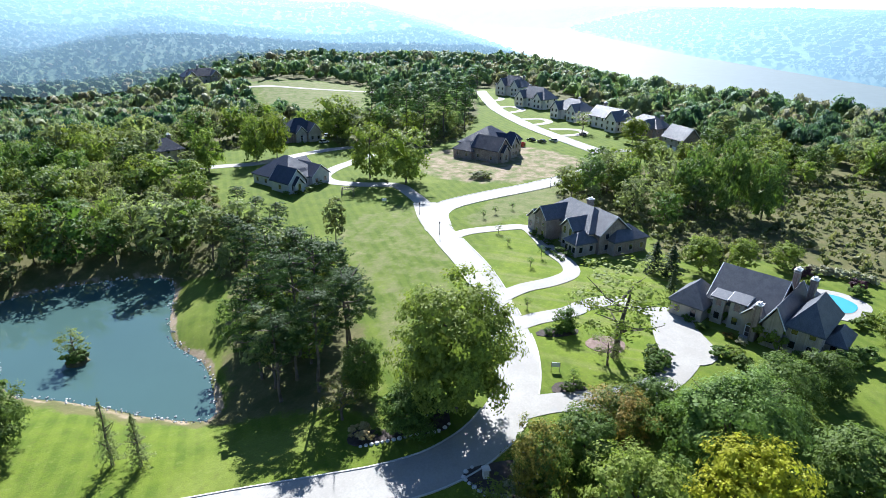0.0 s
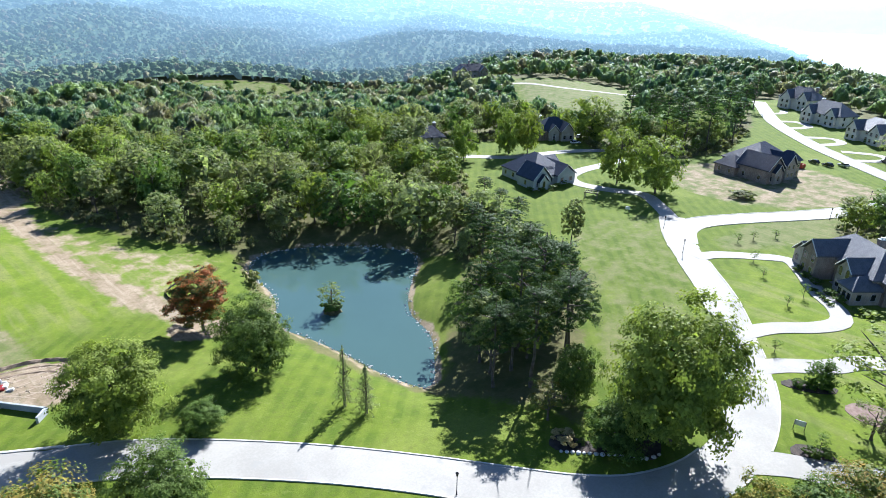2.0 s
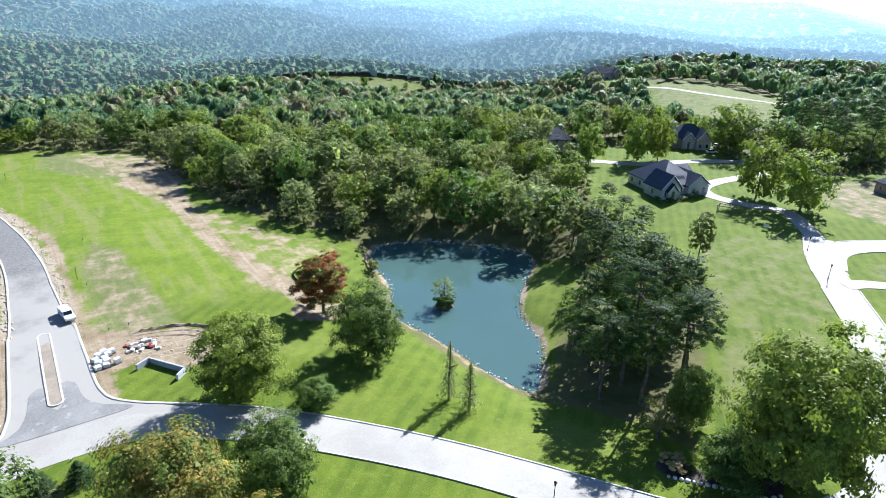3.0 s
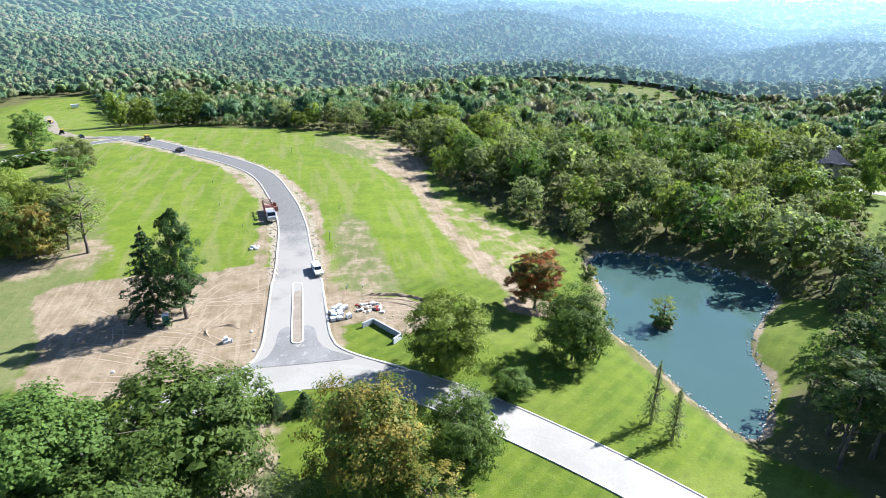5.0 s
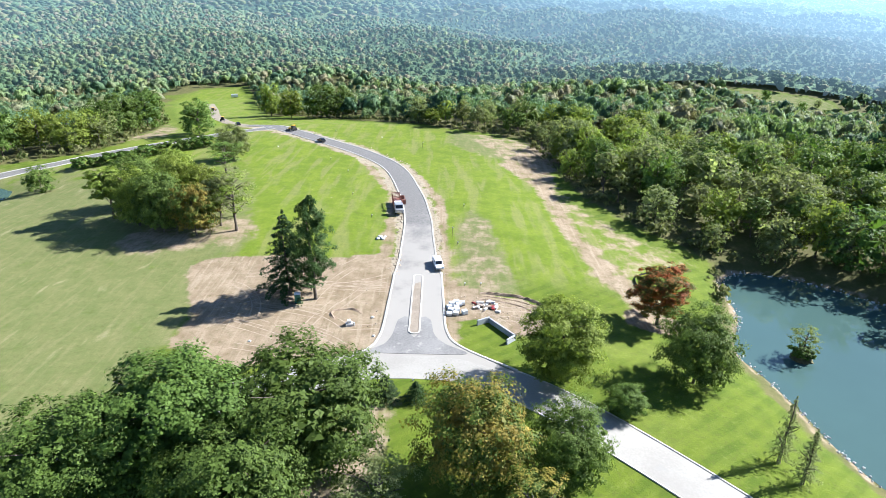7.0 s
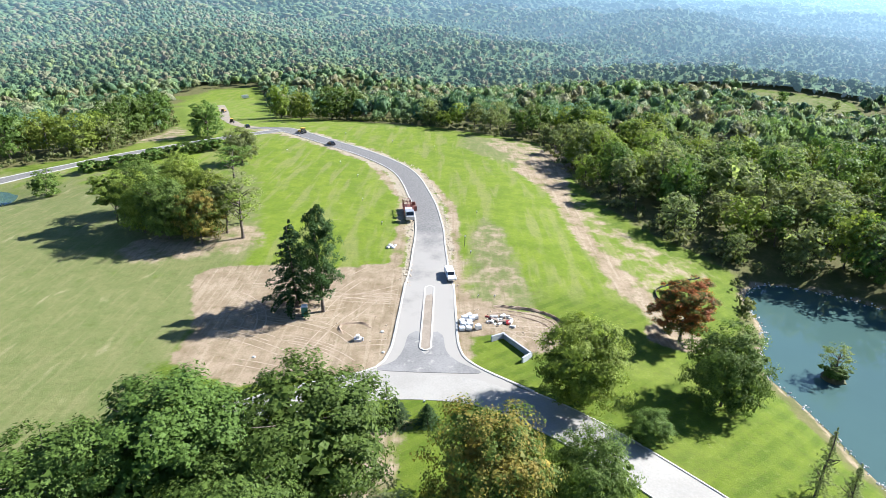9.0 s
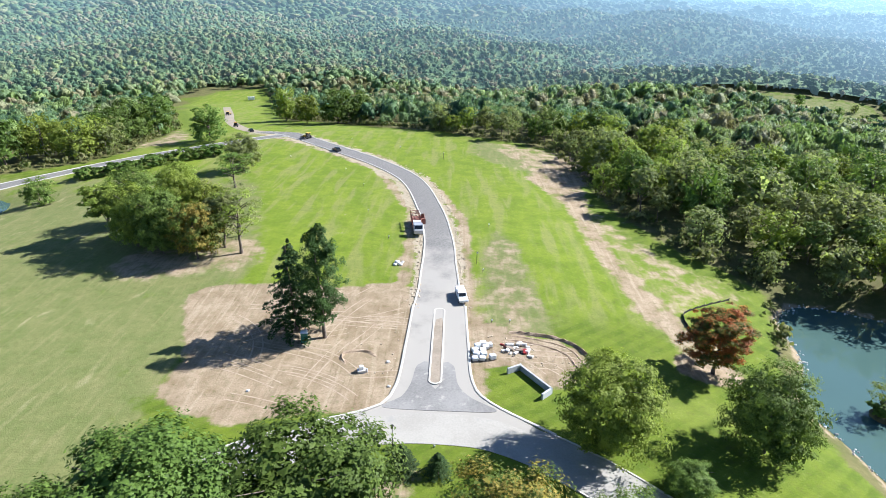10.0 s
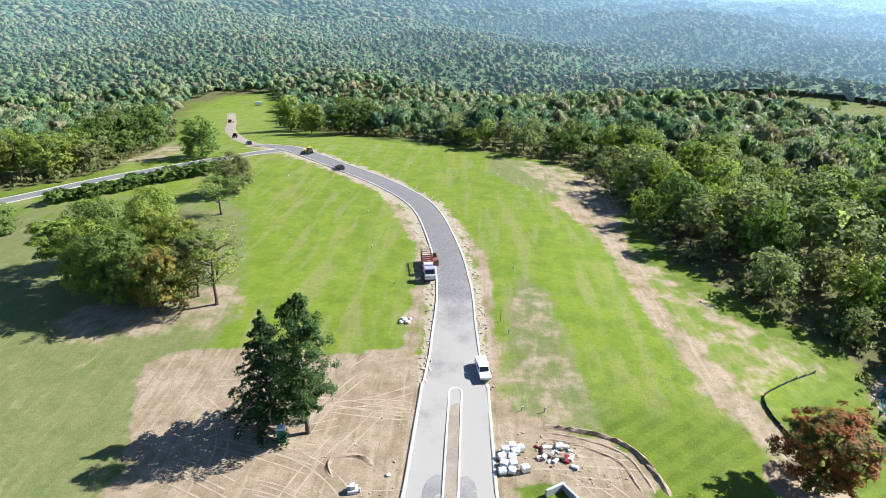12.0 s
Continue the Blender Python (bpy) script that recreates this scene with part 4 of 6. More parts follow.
def wood_stuff(name, label, X, Y, rng, mat, hlo, hhi, sub, wide=(0.33, 0.52), leaves=0, size=0.2, kind="stuff", category="woods", haze_paint=None):
    """Many trees in one mesh. Each has a tone of its own, in drifts of like trees."""
    shapes = wood_shapes(rng, sub, leaves, size)
    Z = land(X, Y)
    n = len(X)
    drift = 0.5 + 0.25 * np.sin(X * 0.021 + 1.7 * np.sin(Y * 0.013)) + 0.25 * np.sin(Y * 0.027 + 1.3 * np.sin(X * 0.017))
    h = hlo + (hhi - hlo) * rng.beta(1.2, 1.7, n)
    w, turn = h * rng.uniform(*wide, n), rng.uniform(0, 6.28, n)
    tone, pick = np.clip(0.4 * drift + 1.1 * rng.uniform(0, 1, n) - 0.25, 0, 1), rng.integers(0, 5, n)
    VV, FF, TT, AA, s = [], [], [], [], 0
    for k, (V, F) in enumerate(shapes):
        i = np.nonzero(pick == k)[0]
        if not len(i):
            continue
        ca, sa = np.cos(turn[i])[:, None], np.sin(turn[i])[:, None]
        P = np.stack([(V[:, 0] * ca - V[:, 1] * sa) * w[i, None] + X[i, None], (V[:, 0] * sa + V[:, 1] * ca) * w[i, None] + Y[i, None], V[:, 2] * h[i, None] + Z[i, None]], 2)
        VV.append(P.reshape(-1, 3)), FF.append((F[None] + np.arange(len(i))[:, None, None] * len(V)).reshape(-1, 3) + s)
        TT.append(np.repeat(tone[i], len(V)))
        if haze_paint is not None:
            AA.append(np.repeat(haze_paint[i], len(V)))
        s += len(i) * len(V)
    me = quads_mesh(name, np.concatenate(VV), np.concatenate(FF), mat, True)
    at = me.attributes.new("tone", "FLOAT", "POINT")
    at.data.foreach_set("value", np.concatenate(TT).astype(np.float32))
    if haze_paint is not None:
        at = me.attributes.new("haze_paint", "FLOAT", "POINT")
        at.data.foreach_set("value", np.concatenate(AA).astype(np.float32))
    thing(name, label, category, kind=kind, data=me)


rest = order[N_SINGLE:]
near, far = rest[r[rest] < 340], rest[r[rest] >= 340]
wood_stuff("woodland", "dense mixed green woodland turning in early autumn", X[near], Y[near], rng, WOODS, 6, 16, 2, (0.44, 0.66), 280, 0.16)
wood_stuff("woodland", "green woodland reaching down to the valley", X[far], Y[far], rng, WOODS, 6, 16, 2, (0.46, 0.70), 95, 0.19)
bx, by = scatter(rng, -240, 330, -130, 420, 3.4)
bg = open_land(bx, by)
ok = (bg > -0.5) & (bg < 9) & in_view(bx, by) & (side_of(POND, bx, by) > 1.5) & ((by > 112) | (bx > 112) | (bx < 30))
wood_stuff("undergrowth", "low green and tan brush along the woods edge", bx[ok], by[ok], rng, BRUSH, 1.0, 4.2, 1, (0.5, 0.8), 26, 0.42)
bx, by = scatter(rng, 100, 240, -140, 0, 3.6)
ok = side_of(BRUSHLAND, bx, by) < -1
wood_stuff("hillside_brush", "thick tan and green brush on the slope", bx[ok], by[ok], rng, BRUSH, 0.8, 3.6, 1, (0.6, 0.9), 26, 0.42)


def far_band(step, r0, r1):
    """Places of treetops in a ring of the view, off clearings and water."""
    bx, by = scatter(rng, -0.62 * r1, r1, -0.42 * r1, r1, step)
    br = np.hypot(bx - 4, by + 5)
    ok = (br > r0) & (br < r1) & in_view(bx, by, 4)
    bx, by, br = bx[ok], by[ok], br[ok]
    ok = (side_of(CLEARING, bx, by) > 3) & (side_of(RIVER, bx, by) > 12) & (side_of(FIELD, bx, by) > 3)
    return bx[ok], by[ok], br[ok]


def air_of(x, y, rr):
    """How much haze to paint into a far treetop: more with distance, most towards the sun."""
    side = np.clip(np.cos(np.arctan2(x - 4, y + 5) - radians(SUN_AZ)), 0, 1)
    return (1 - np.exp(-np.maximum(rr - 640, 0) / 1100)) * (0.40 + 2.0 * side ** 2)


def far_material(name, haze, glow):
    """Far backdrop woods with haze painted in: base colour dimmed, bluish emission added."""
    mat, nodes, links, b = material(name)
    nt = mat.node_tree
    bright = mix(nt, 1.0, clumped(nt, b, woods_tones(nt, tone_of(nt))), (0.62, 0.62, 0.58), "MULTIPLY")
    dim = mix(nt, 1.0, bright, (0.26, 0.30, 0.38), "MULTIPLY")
    links.new(mix(nt, steps(nt, tone_of(nt, "haze_paint"), 0.0, 0.9), bright, dim), b.inputs["Base Color"])
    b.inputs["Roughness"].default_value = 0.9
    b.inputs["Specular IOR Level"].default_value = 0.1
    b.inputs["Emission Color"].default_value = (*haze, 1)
    links.new(maths(nt, "MULTIPLY", tone_of(nt, "haze_paint"), glow), b.inputs["Emission Strength"])
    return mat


bx, by, br = far_band(11.2, 555, 720)
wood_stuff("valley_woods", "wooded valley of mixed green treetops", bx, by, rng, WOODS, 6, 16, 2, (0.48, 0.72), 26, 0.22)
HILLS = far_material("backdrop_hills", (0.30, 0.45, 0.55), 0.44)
# filler sheet between far treetops, same painted haze, rim raised to the horizon
A, Rr = np.meshgrid(np.radians(np.arange(-50, 118, 0.7)), np.concatenate([np.arange(730, 1900, 22), 1900 * np.exp(np.arange(0, 0.97, 0.02))]))
bx, by = 4 + Rr * np.sin(A), -5 + Rr * np.cos(A)
i = (np.arange(A.shape[0] - 1)[:, None] * A.shape[1] + np.arange(A.shape[1] - 1)[None]).ravel()
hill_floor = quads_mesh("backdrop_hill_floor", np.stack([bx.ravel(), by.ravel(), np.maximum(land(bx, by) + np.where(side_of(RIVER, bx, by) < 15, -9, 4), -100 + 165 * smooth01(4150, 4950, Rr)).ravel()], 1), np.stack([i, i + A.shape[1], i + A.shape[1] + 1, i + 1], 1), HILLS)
for name, v in (("tone", rng.uniform(0, 0.6, A.size)), ("haze_paint", air_of(bx, by, Rr).ravel())):
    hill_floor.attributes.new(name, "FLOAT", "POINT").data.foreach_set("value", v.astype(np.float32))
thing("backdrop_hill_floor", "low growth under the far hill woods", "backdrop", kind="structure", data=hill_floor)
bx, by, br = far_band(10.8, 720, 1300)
wood_stuff("backdrop_near_hills", "wooded hills beyond the valley", bx, by, rng, HILLS, 6, 16, 1, (0.52, 0.78), 9, 0.3, kind="structure", category="backdrop", haze_paint=air_of(bx, by, br))
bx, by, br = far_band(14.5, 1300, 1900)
wood_stuff("backdrop_mid_hills", "wooded hills with blue haze painted in", bx, by, rng, HILLS, 9, 18, 1, (0.6, 0.85), kind="structure", category="backdrop", haze_paint=air_of(bx, by, br))
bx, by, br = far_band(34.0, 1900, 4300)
wood_stuff("backdrop_far_hills", "distant wooded hills paled by painted haze", bx, by, rng, HILLS, 13, 26, 1, (0.85, 1.35), kind="structure", category="backdrop", haze_paint=air_of(bx, by, br))


# ---- houses ----
def brick_material(name, c0, c1, mortar):
    mat, nodes, links, b = material(name)
    nt = mat.node_tree
    tex = nodes.new("ShaderNodeTexBrick")
    co = nodes.new("ShaderNodeTexCoord")
    links.new(co.outputs["Object"], tex.inputs["Vector"])
    tex.inputs["Scale"].default_value = 1.0
    tex.inputs["Brick Width"].default_value, tex.inputs["Row Height"].default_value, tex.inputs["Mortar Size"].default_value = 0.24, 0.08, 0.012
    for k, v in (("Color1", c0), ("Color2", c1), ("Mortar", mortar)):
        tex.inputs[k].default_value = (*v, 1)
    links.new(mix(nt, steps(nt, noise_node(nt, 0.5, 4), 0.35, 0.7, 0.0, 0.45), tex.outputs["Color"], tuple(0.6 * c for c in c0)), b.inputs["Base Color"])
    b.inputs["Roughness"].default_value = 0.9
    bump(nt, b, tex.outputs["Fac"], -0.3, 0.02)
    return mat


def shingle_material(name, c0, c1, gloss=0.5):
    mat, nodes, links, b = material(name)
    nt = mat.node_tree
    co = nodes.new("ShaderNodeTexCoord")
    sep = nodes.new("ShaderNodeSeparateXYZ")
    links.new(co.outputs["Object"], sep.inputs[0])
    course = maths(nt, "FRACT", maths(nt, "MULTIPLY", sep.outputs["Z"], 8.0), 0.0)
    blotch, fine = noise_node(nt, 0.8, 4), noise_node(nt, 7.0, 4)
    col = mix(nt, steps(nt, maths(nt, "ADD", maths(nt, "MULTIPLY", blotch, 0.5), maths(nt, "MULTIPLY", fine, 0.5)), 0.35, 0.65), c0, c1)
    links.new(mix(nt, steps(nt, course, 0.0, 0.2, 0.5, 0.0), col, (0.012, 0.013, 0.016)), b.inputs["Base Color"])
    b.inputs["Roughness"].default_value = gloss
    b.inputs["Specular IOR Level"].default_value = 0.3
    bump(nt, b, maths(nt, "ADD", course, fine), 0.35, 0.02)
    return mat


def plain(name, c, rough=0.5, metal=0.0):
    return surface(name, tuple(0.88 * v for v in c), c, 0.7, 6.0, rough, 0.05, None, metal)


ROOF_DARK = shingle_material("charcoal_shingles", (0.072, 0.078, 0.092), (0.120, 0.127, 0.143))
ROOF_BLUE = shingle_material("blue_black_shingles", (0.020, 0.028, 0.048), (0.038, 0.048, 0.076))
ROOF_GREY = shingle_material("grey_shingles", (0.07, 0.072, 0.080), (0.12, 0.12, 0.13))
BRICK = brick_material("brown_brick", (0.19, 0.14, 0.11), (0.28, 0.22, 0.18), (0.34, 0.31, 0.27))
STONE = brick_material("tan_stone", (0.30, 0.26, 0.20), (0.40, 0.35, 0.28), (0.42, 0.38, 0.33))
SIDING = surface("grey_siding", (0.36, 0.38, 0.37), (0.46, 0.48, 0.47), 0.4, 5.0, 0.7, 0.1)
CREAM = surface("cream_render", (0.56, 0.52, 0.44), (0.66, 0.62, 0.54), 0.4, 5.0, 0.8, 0.1)
TRIM = plain("white_trim", (0.62, 0.62, 0.60))
FRAMES = plain("window_frame_paint", (0.36, 0.34, 0.31))
DOOR = plain("dark_door", (0.06, 0.045, 0.04))
CAP = plain("chimney_cap", (0.60, 0.59, 0.56))
PANE, _n, _l, _b = material("window_glass")
_b.inputs["Base Color"].default_value, _b.inputs["Roughness"].default_value, _b.inputs["Specular IOR Level"].default_value = (0.015, 0.02, 0.025, 1), 0.05, 0.8


def solid(verts, faces):
    bm = bmesh.new()
    vs = [bm.verts.new(v) for v in verts]
    for f in faces:
        bm.faces.new([vs[i] for i in f])
    bmesh.ops.recalc_face_normals(bm, faces=bm.faces[:])
    return bm


def roof_bm(kind, x0, y0, x1, y1, z, rise, over=0.5, thick=0.28):
    """A hip or gable roof as one solid with eaves; gx: ridge along x, gy: along y."""
    a, b, c, d = x0 - over, y0 - over, x1 + over, y1 + over
    if kind == "hip":
        w, l = c - a, d - b
        if w >= l:
            ridge = [(a + l / 2, (b + d) / 2), (c - l / 2, (b + d) / 2)]
        else:
            ridge = [((a + c) / 2, b + w / 2), ((a + c) / 2, d - w / 2)]
        if abs(w - l) < 0.1:
            ridge = [((a + c) / 2 - 0.05, (b + d) / 2), ((a + c) / 2 + 0.05, (b + d) / 2)]
        V = [(a, b, z - thick), (c, b, z - thick), (c, d, z - thick), (a, d, z - thick), (a, b, z), (c, b, z), (c, d, z), (a, d, z)] + [(*p, z + rise) for p in ridge]
        Fs = [(0, 1, 2, 3), (0, 1, 5, 4), (1, 2, 6, 5), (2, 3, 7, 6), (3, 0, 4, 7)]
        Fs += [(4, 5, 9, 8), (5, 6, 9), (6, 7, 8, 9), (7, 4, 8)] if w >= l else [(4, 5, 8), (5, 6, 9, 8), (6, 7, 9), (7, 4, 8, 9)]
        return solid(V, Fs)
    if kind == "gx":
        m = (b + d) / 2
        prof = [(b, z - thick), (b, z), (m, z + rise), (d, z), (d, z - thick), (m, z + rise - thick)]
        V = [(a, p, q) for p, q in prof] + [(c, p, q) for p, q in prof]
    else:
        m = (a + c) / 2
        prof = [(a, z - thick), (a, z), (m, z + rise), (c, z), (c, z - thick), (m, z + rise - thick)]
        V = [(p, b, q) for p, q in prof] + [(p, d, q) for p, q in prof]
    Fs = [(i, (i + 1) % 6, (i + 1) % 6 + 6, i + 6) for i in range(6)]
    Fs += [(0, 1, 2, 5), (5, 2, 3, 4), (6, 7, 8, 11), (11, 8, 9, 10)]
    return solid(V, Fs)


def wall_bm(kind, x0, y0, x1, y1, h, rise, over):
    low = h - 0.3
    if kind == "hip":
        return box_bm((x0, y0, -0.6, x1, y1, low + 0.1))
    k = 1 - over * 2 / ((y1 - y0 if kind == "gx" else x1 - x0) + 2 * over)
    top = h - 0.32 + rise * (0.5 + 0.5 * k) - rise * (1 - k) * 0.2
    if kind == "gx":
        m = (y0 + y1) / 2
        prof = [(y0, -0.6), (y1, -0.6), (y1, low + 0.1), (m, top), (y0, low + 0.1)]
        V = [(x0, *p) for p in prof] + [(x1, *p) for p in prof]
    else:
        m = (x0 + x1) / 2
        prof = [(x0, -0.6), (x1, -0.6), (x1, low + 0.1), (m, top), (x0, low + 0.1)]
        V = [(p, y0, q) for p, q in prof] + [(p, y1, q) for p, q in prof]
    Fs = [(i, (i + 1) % 5, (i + 1) % 5 + 5, i + 5) for i in range(5)] + [(0, 1, 2, 3, 4), (5, 6, 7, 8, 9)]
    return solid(V, Fs)


WINDOW_MESHES = {}


def window(parent, x, y, z, face, w=1.2, h=1.6, arched=False):
    """A window proud of the wall: white frame with bars and a sill, glass set in it."""
    key = (w, h, arched)
    if key not in WINDOW_MESHES:
        outline = [(-w / 2, 0), (w / 2, 0), (w / 2, h)] + ([(w / 2 * math.cos(math.pi * k / 10), h + w / 2 * math.sin(math.pi * k / 10)) for k in range(1, 10)] if arched else []) + [(-w / 2, h)]
        inner = [(p[0] * (1 - 0.24 / w), 0.12 + (p[1] - 0.12) * (1 - 0.12 / h) if p[1] else 0.12) for p in outline]
        n = len(outline)
        V = [(x, yy, zz) for yy, ring in ((-0.09, outline), (-0.09, inner), (0.05, outline), (0.05, inner)) for x, zz in ring]
        Fs = [(i + a * n, (i + 1) % n + a * n, (i + 1) % n + b * n, i + b * n) for a, b in ((0, 1), (0, 2), (1, 3), (2, 3)) for i in range(n)]
        bm = solid(V, Fs)
        frame_me = bpy.data.meshes.new("window_frame")
        bm.to_mesh(frame_me)
        bm.free()
        frame_me.materials.append(FRAMES)
        bm = solid([(x * 0.96, yy, zz) for yy in (-0.045, 0.05) for x, zz in outline], [tuple(range(n)), tuple(range(n, 2 * n))] + [(i, (i + 1) % n, (i + 1) % n + n, i + n) for i in range(n)])
        pane_me = bpy.data.meshes.new("pane")
        bm.to_mesh(pane_me)
        bm.free()
        pane_me.materials.append(PANE)
        WINDOW_MESHES[key] = frame_me, pane_me
    frame_me, pane_me = WINDOW_MESHES[key]
    win = part("window", frame_me, frame_me.materials[0], parent, "", pose(x, y, z, 0, 0, {"S": 0, "E": 90, "N": 180, "W": 270}[face]))
    part("pane", pane_me, PANE, win)


def house(x, y, angle, wings, roof, label, chimneys=(), doors=(), garage=(), z=None):
    """wings: x0, y0, x1, y1, eaves, roof kind, rise, wall material, windows such as 'S3 W2'."""
    h = thing("house", label, "house", pose(x, y, land_at(x, y) if z is None else z, 0, 0, angle))
    for x0, y0, x1, y1, eave, kind, rise, mat, wins in wings:
        over = 0.5
        part("wall", wall_bm(kind, x0, y0, x1, y1, eave, rise, over), mat, h)
        part("roof", roof_bm(kind, x0, y0, x1, y1, eave, rise, over), roof, h)
        if kind != "hip":
            a, b, c, d, t = x0 - over, y0 - over, x1 + over, y1 + over, eave + rise
            ends = [((a - 0.03, b), (a - 0.03, d)), ((c + 0.03, b), (c + 0.03, d))] if kind == "gx" else [((a, b - 0.03), (c, b - 0.03)), ((a, d + 0.03), (c, d + 0.03))]
            for p, q in ends:
                m = ((p[0] + q[0]) / 2, (p[1] + q[1]) / 2)
                bm = tube_bm(bmesh.new(), (*p, eave - 0.12), (*m, t - 0.12), 0.13, 0.13, 4)
                part("rake_board", tube_bm(bm, (*q, eave - 0.12), (*m, t - 0.12), 0.13, 0.13, 4), TRIM, h, "white rake board")
        for item in wins.split():
            face, n = item[0], int(item[1])
            arched = item.endswith("a")
            for i in range(n):
                f = (i + 0.5) / n
                for storey in range(2 if eave > 5 else 1):
                    zz = 0.95 + 2.95 * storey
                    at = {"S": (x0 + (x1 - x0) * f, y0), "N": (x0 + (x1 - x0) * f, y1), "W": (x0, y0 + (y1 - y0) * f), "E": (x1, y0 + (y1 - y0) * f)}[face]
                    window(h, *at, zz, face, 1.3, 1.7, arched and storey == (1 if eave > 5 else 0))
    for cx, cy, base, top in chimneys:
        st = part("chimney", box_bm((cx - 0.55, cy - 0.8, base, cx + 0.55, cy + 0.8, top), (cx - 0.65, cy - 0.9, top - 0.5, cx + 0.65, cy + 0.9, top - 0.25)), BRICK, h)
        part("chimney_cap", box_bm((cx - 0.68, cy - 0.93, top, cx + 0.68, cy + 0.93, top + 0.16), (cx - 0.25, cy - 0.6, top + 0.16, cx + 0.25, cy - 0.15, top + 0.55), (cx - 0.25, cy + 0.15, top + 0.16, cx + 0.25, cy + 0.6, top + 0.55)), CAP, st, "pale stone cap with flues")
    for dx, dy in doors:
        d = part("door", box_bm((dx - 0.55, dy - 0.08, 0.15, dx + 0.55, dy + 0.05, 2.3)), DOOR, h, "dark panelled front door")
        part("door_frame", box_bm((dx - 0.72, dy - 0.12, 0.1, dx - 0.55, dy + 0.04, 2.45), (dx + 0.55, dy - 0.12, 0.1, dx + 0.72, dy + 0.04, 2.45), (dx - 0.72, dy - 0.12, 2.3, dx + 0.72, dy + 0.04, 2.47)), TRIM, d)
        part("doorstep", box_bm((dx - 1.2, dy - 1.3, -0.3, dx + 1.2, dy, 0.14)), CONCRETE, h, "pale concrete doorstep")
    for gx, gy, face in garage:
        m = pose(gx, gy, 0, 0, 0, {"S": 0, "E": 90, "N": 180, "W": 270}[face])
        part("garage_door", box_bm((-1.3, -0.06, 0.02, 1.3, 0.05, 0.54), (-1.3, -0.06, 0.56, 1.3, 0.05, 1.08), (-1.3, -0.06, 1.10, 1.3, 0.05, 1.62), (-1.3, -0.06, 1.64, 1.3, 0.05, 2.2)), TRIM, h, "white panelled garage door", m)
    return h


# brown brick house on the loop drive
house(157.6, 12.2, 225, [
    (-12, 3, 9, 14, 5.6, "hip", 4.8, BRICK, "N4"), (-14, 0, -8.6, 12, 3.6, "gy", 3.0, STONE, "S2 W2"), (-8.4, -1.8, -3, 9, 6.2, "gy", 3.2, BRICK, "S2 W1"),
    (1.5, 0.2, 6.2, 9, 5.9, "gy", 2.8, STONE, "S2a"), (5.4, -1.6, 10, 5, 3.6, "hip", 2.4, STONE, "S3 E2 W1"), (6, 8, 13.5, 19, 4.0, "hip", 3.0, BRICK, "E3 N2"), (3, 5, 11, 15, 5.4, "gx", 4.6, BRICK, "E2")],
    ROOF_DARK, "large brown brick house with steep charcoal shingle roofs", [(-1, 11, 7, 11)], [(-0.6, 3)], [(-14, 7.5, "W"), (-14, 3.5, "W")])
# long stone mansion
house(128.2, -17.0, 244, [
    (0.0, -2.0, 6.8, 7.5, 3.4, "hip", 3.8, STONE, "S2 W2"), (6.3, 2.0, 18.4, 15.0, 4.6, "gx", 5.8, STONE, "S3 N4"), (7.6, 0.8, 9.9, 7.0, 5.9, "gx", 0.6, STONE, "S1"), (11.0, 0.8, 13.7, 7.0, 6.1, "gx", 0.7, STONE, "S1"),
    (13.9, -0.2, 17.1, 7.0, 4.6, "gy", 2.2, STONE, "S1a"), (18.0, -1.5, 21.6, 14.0, 4.8, "gy", 4.2, STONE, "S1"), (21.8, -0.6, 27.9, 12.0, 5.4, "hip", 4.8, STONE, "S2 E3 N2"), (27.7, 3.0, 31.1, 10.0, 3.0, "hip", 2.2, STONE, "E2 S1"),
    (15.8, 14.0, 22.5, 21.0, 4.0, "hip", 3.4, STONE, "N2 W2")],
    ROOF_DARK, "long tan stone mansion with many charcoal shingle roofs", [(18.4, 14.5, 4, 10.9), (22.2, 11.5, 5, 11.0), (16.6, -0.9, 0, 7.8)], [(15.5, -0.2)], [(0, 1, "W"), (0, 4.5, "W")])
# grey house with blue-black roof
house(170.4, 103.5, -17, [
    (2, 3, 18, 21, 3.6, "hip", 6.2, SIDING, "W4 N3"), (0, 0, 7.5, 9, 3.6, "gy", 4.6, SIDING, "S2 W1"), (1.8, -1.2, 5.4, 4, 3.0, "gy", 2.6, SIDING, "S1a"), (11.5, 1, 19.5, 12, 3.6, "gy", 3.6, SIDING, "S2 E2"), (8, 3, 12, 8, 3.2, "gx", 2.8, SIDING, "S1"),
    (13, 12, 22, 20, 3.4, "gx", 3.4, SIDING, "E2")],
    ROOF_BLUE, "low pale grey house with a wide blue-black roof", (), [(9.2, 3)], [(19.5, 4, "E"), (19.5, 8, "E")])
# house beyond the lane
house(240, 140, -35, [(-5, 3, 9, 13, 4.8, "hip", 5.2, BRICK, "N3 W2"), (3.5, 0, 9.5, 8, 4.4, "gy", 4.0, STONE, "S2 E2"), (-2, 1.6, 3, 7, 4.2, "gy", 3.2, STONE, "S1a"), (-9, 3, -4, 11, 3.4, "hip", 3.0, BRICK, "S1 W1")],
      ROOF_BLUE, "stone and brick house with a dark hipped roof", [(-4.5, 8, 4, 10.4)], [(0.5, 1.6)])
# house in the trees
house(188, 168, -30, [(-6, 0, 6, 9, 5.2, "hip", 4.2, BRICK, "S3 W2 E2"), (-9, 1, -5.5, 8, 3.4, "gy", 2.6, BRICK, "S1")], ROOF_BLUE, "brick house with a dark roof among trees", [(3, 7, 5, 10)])
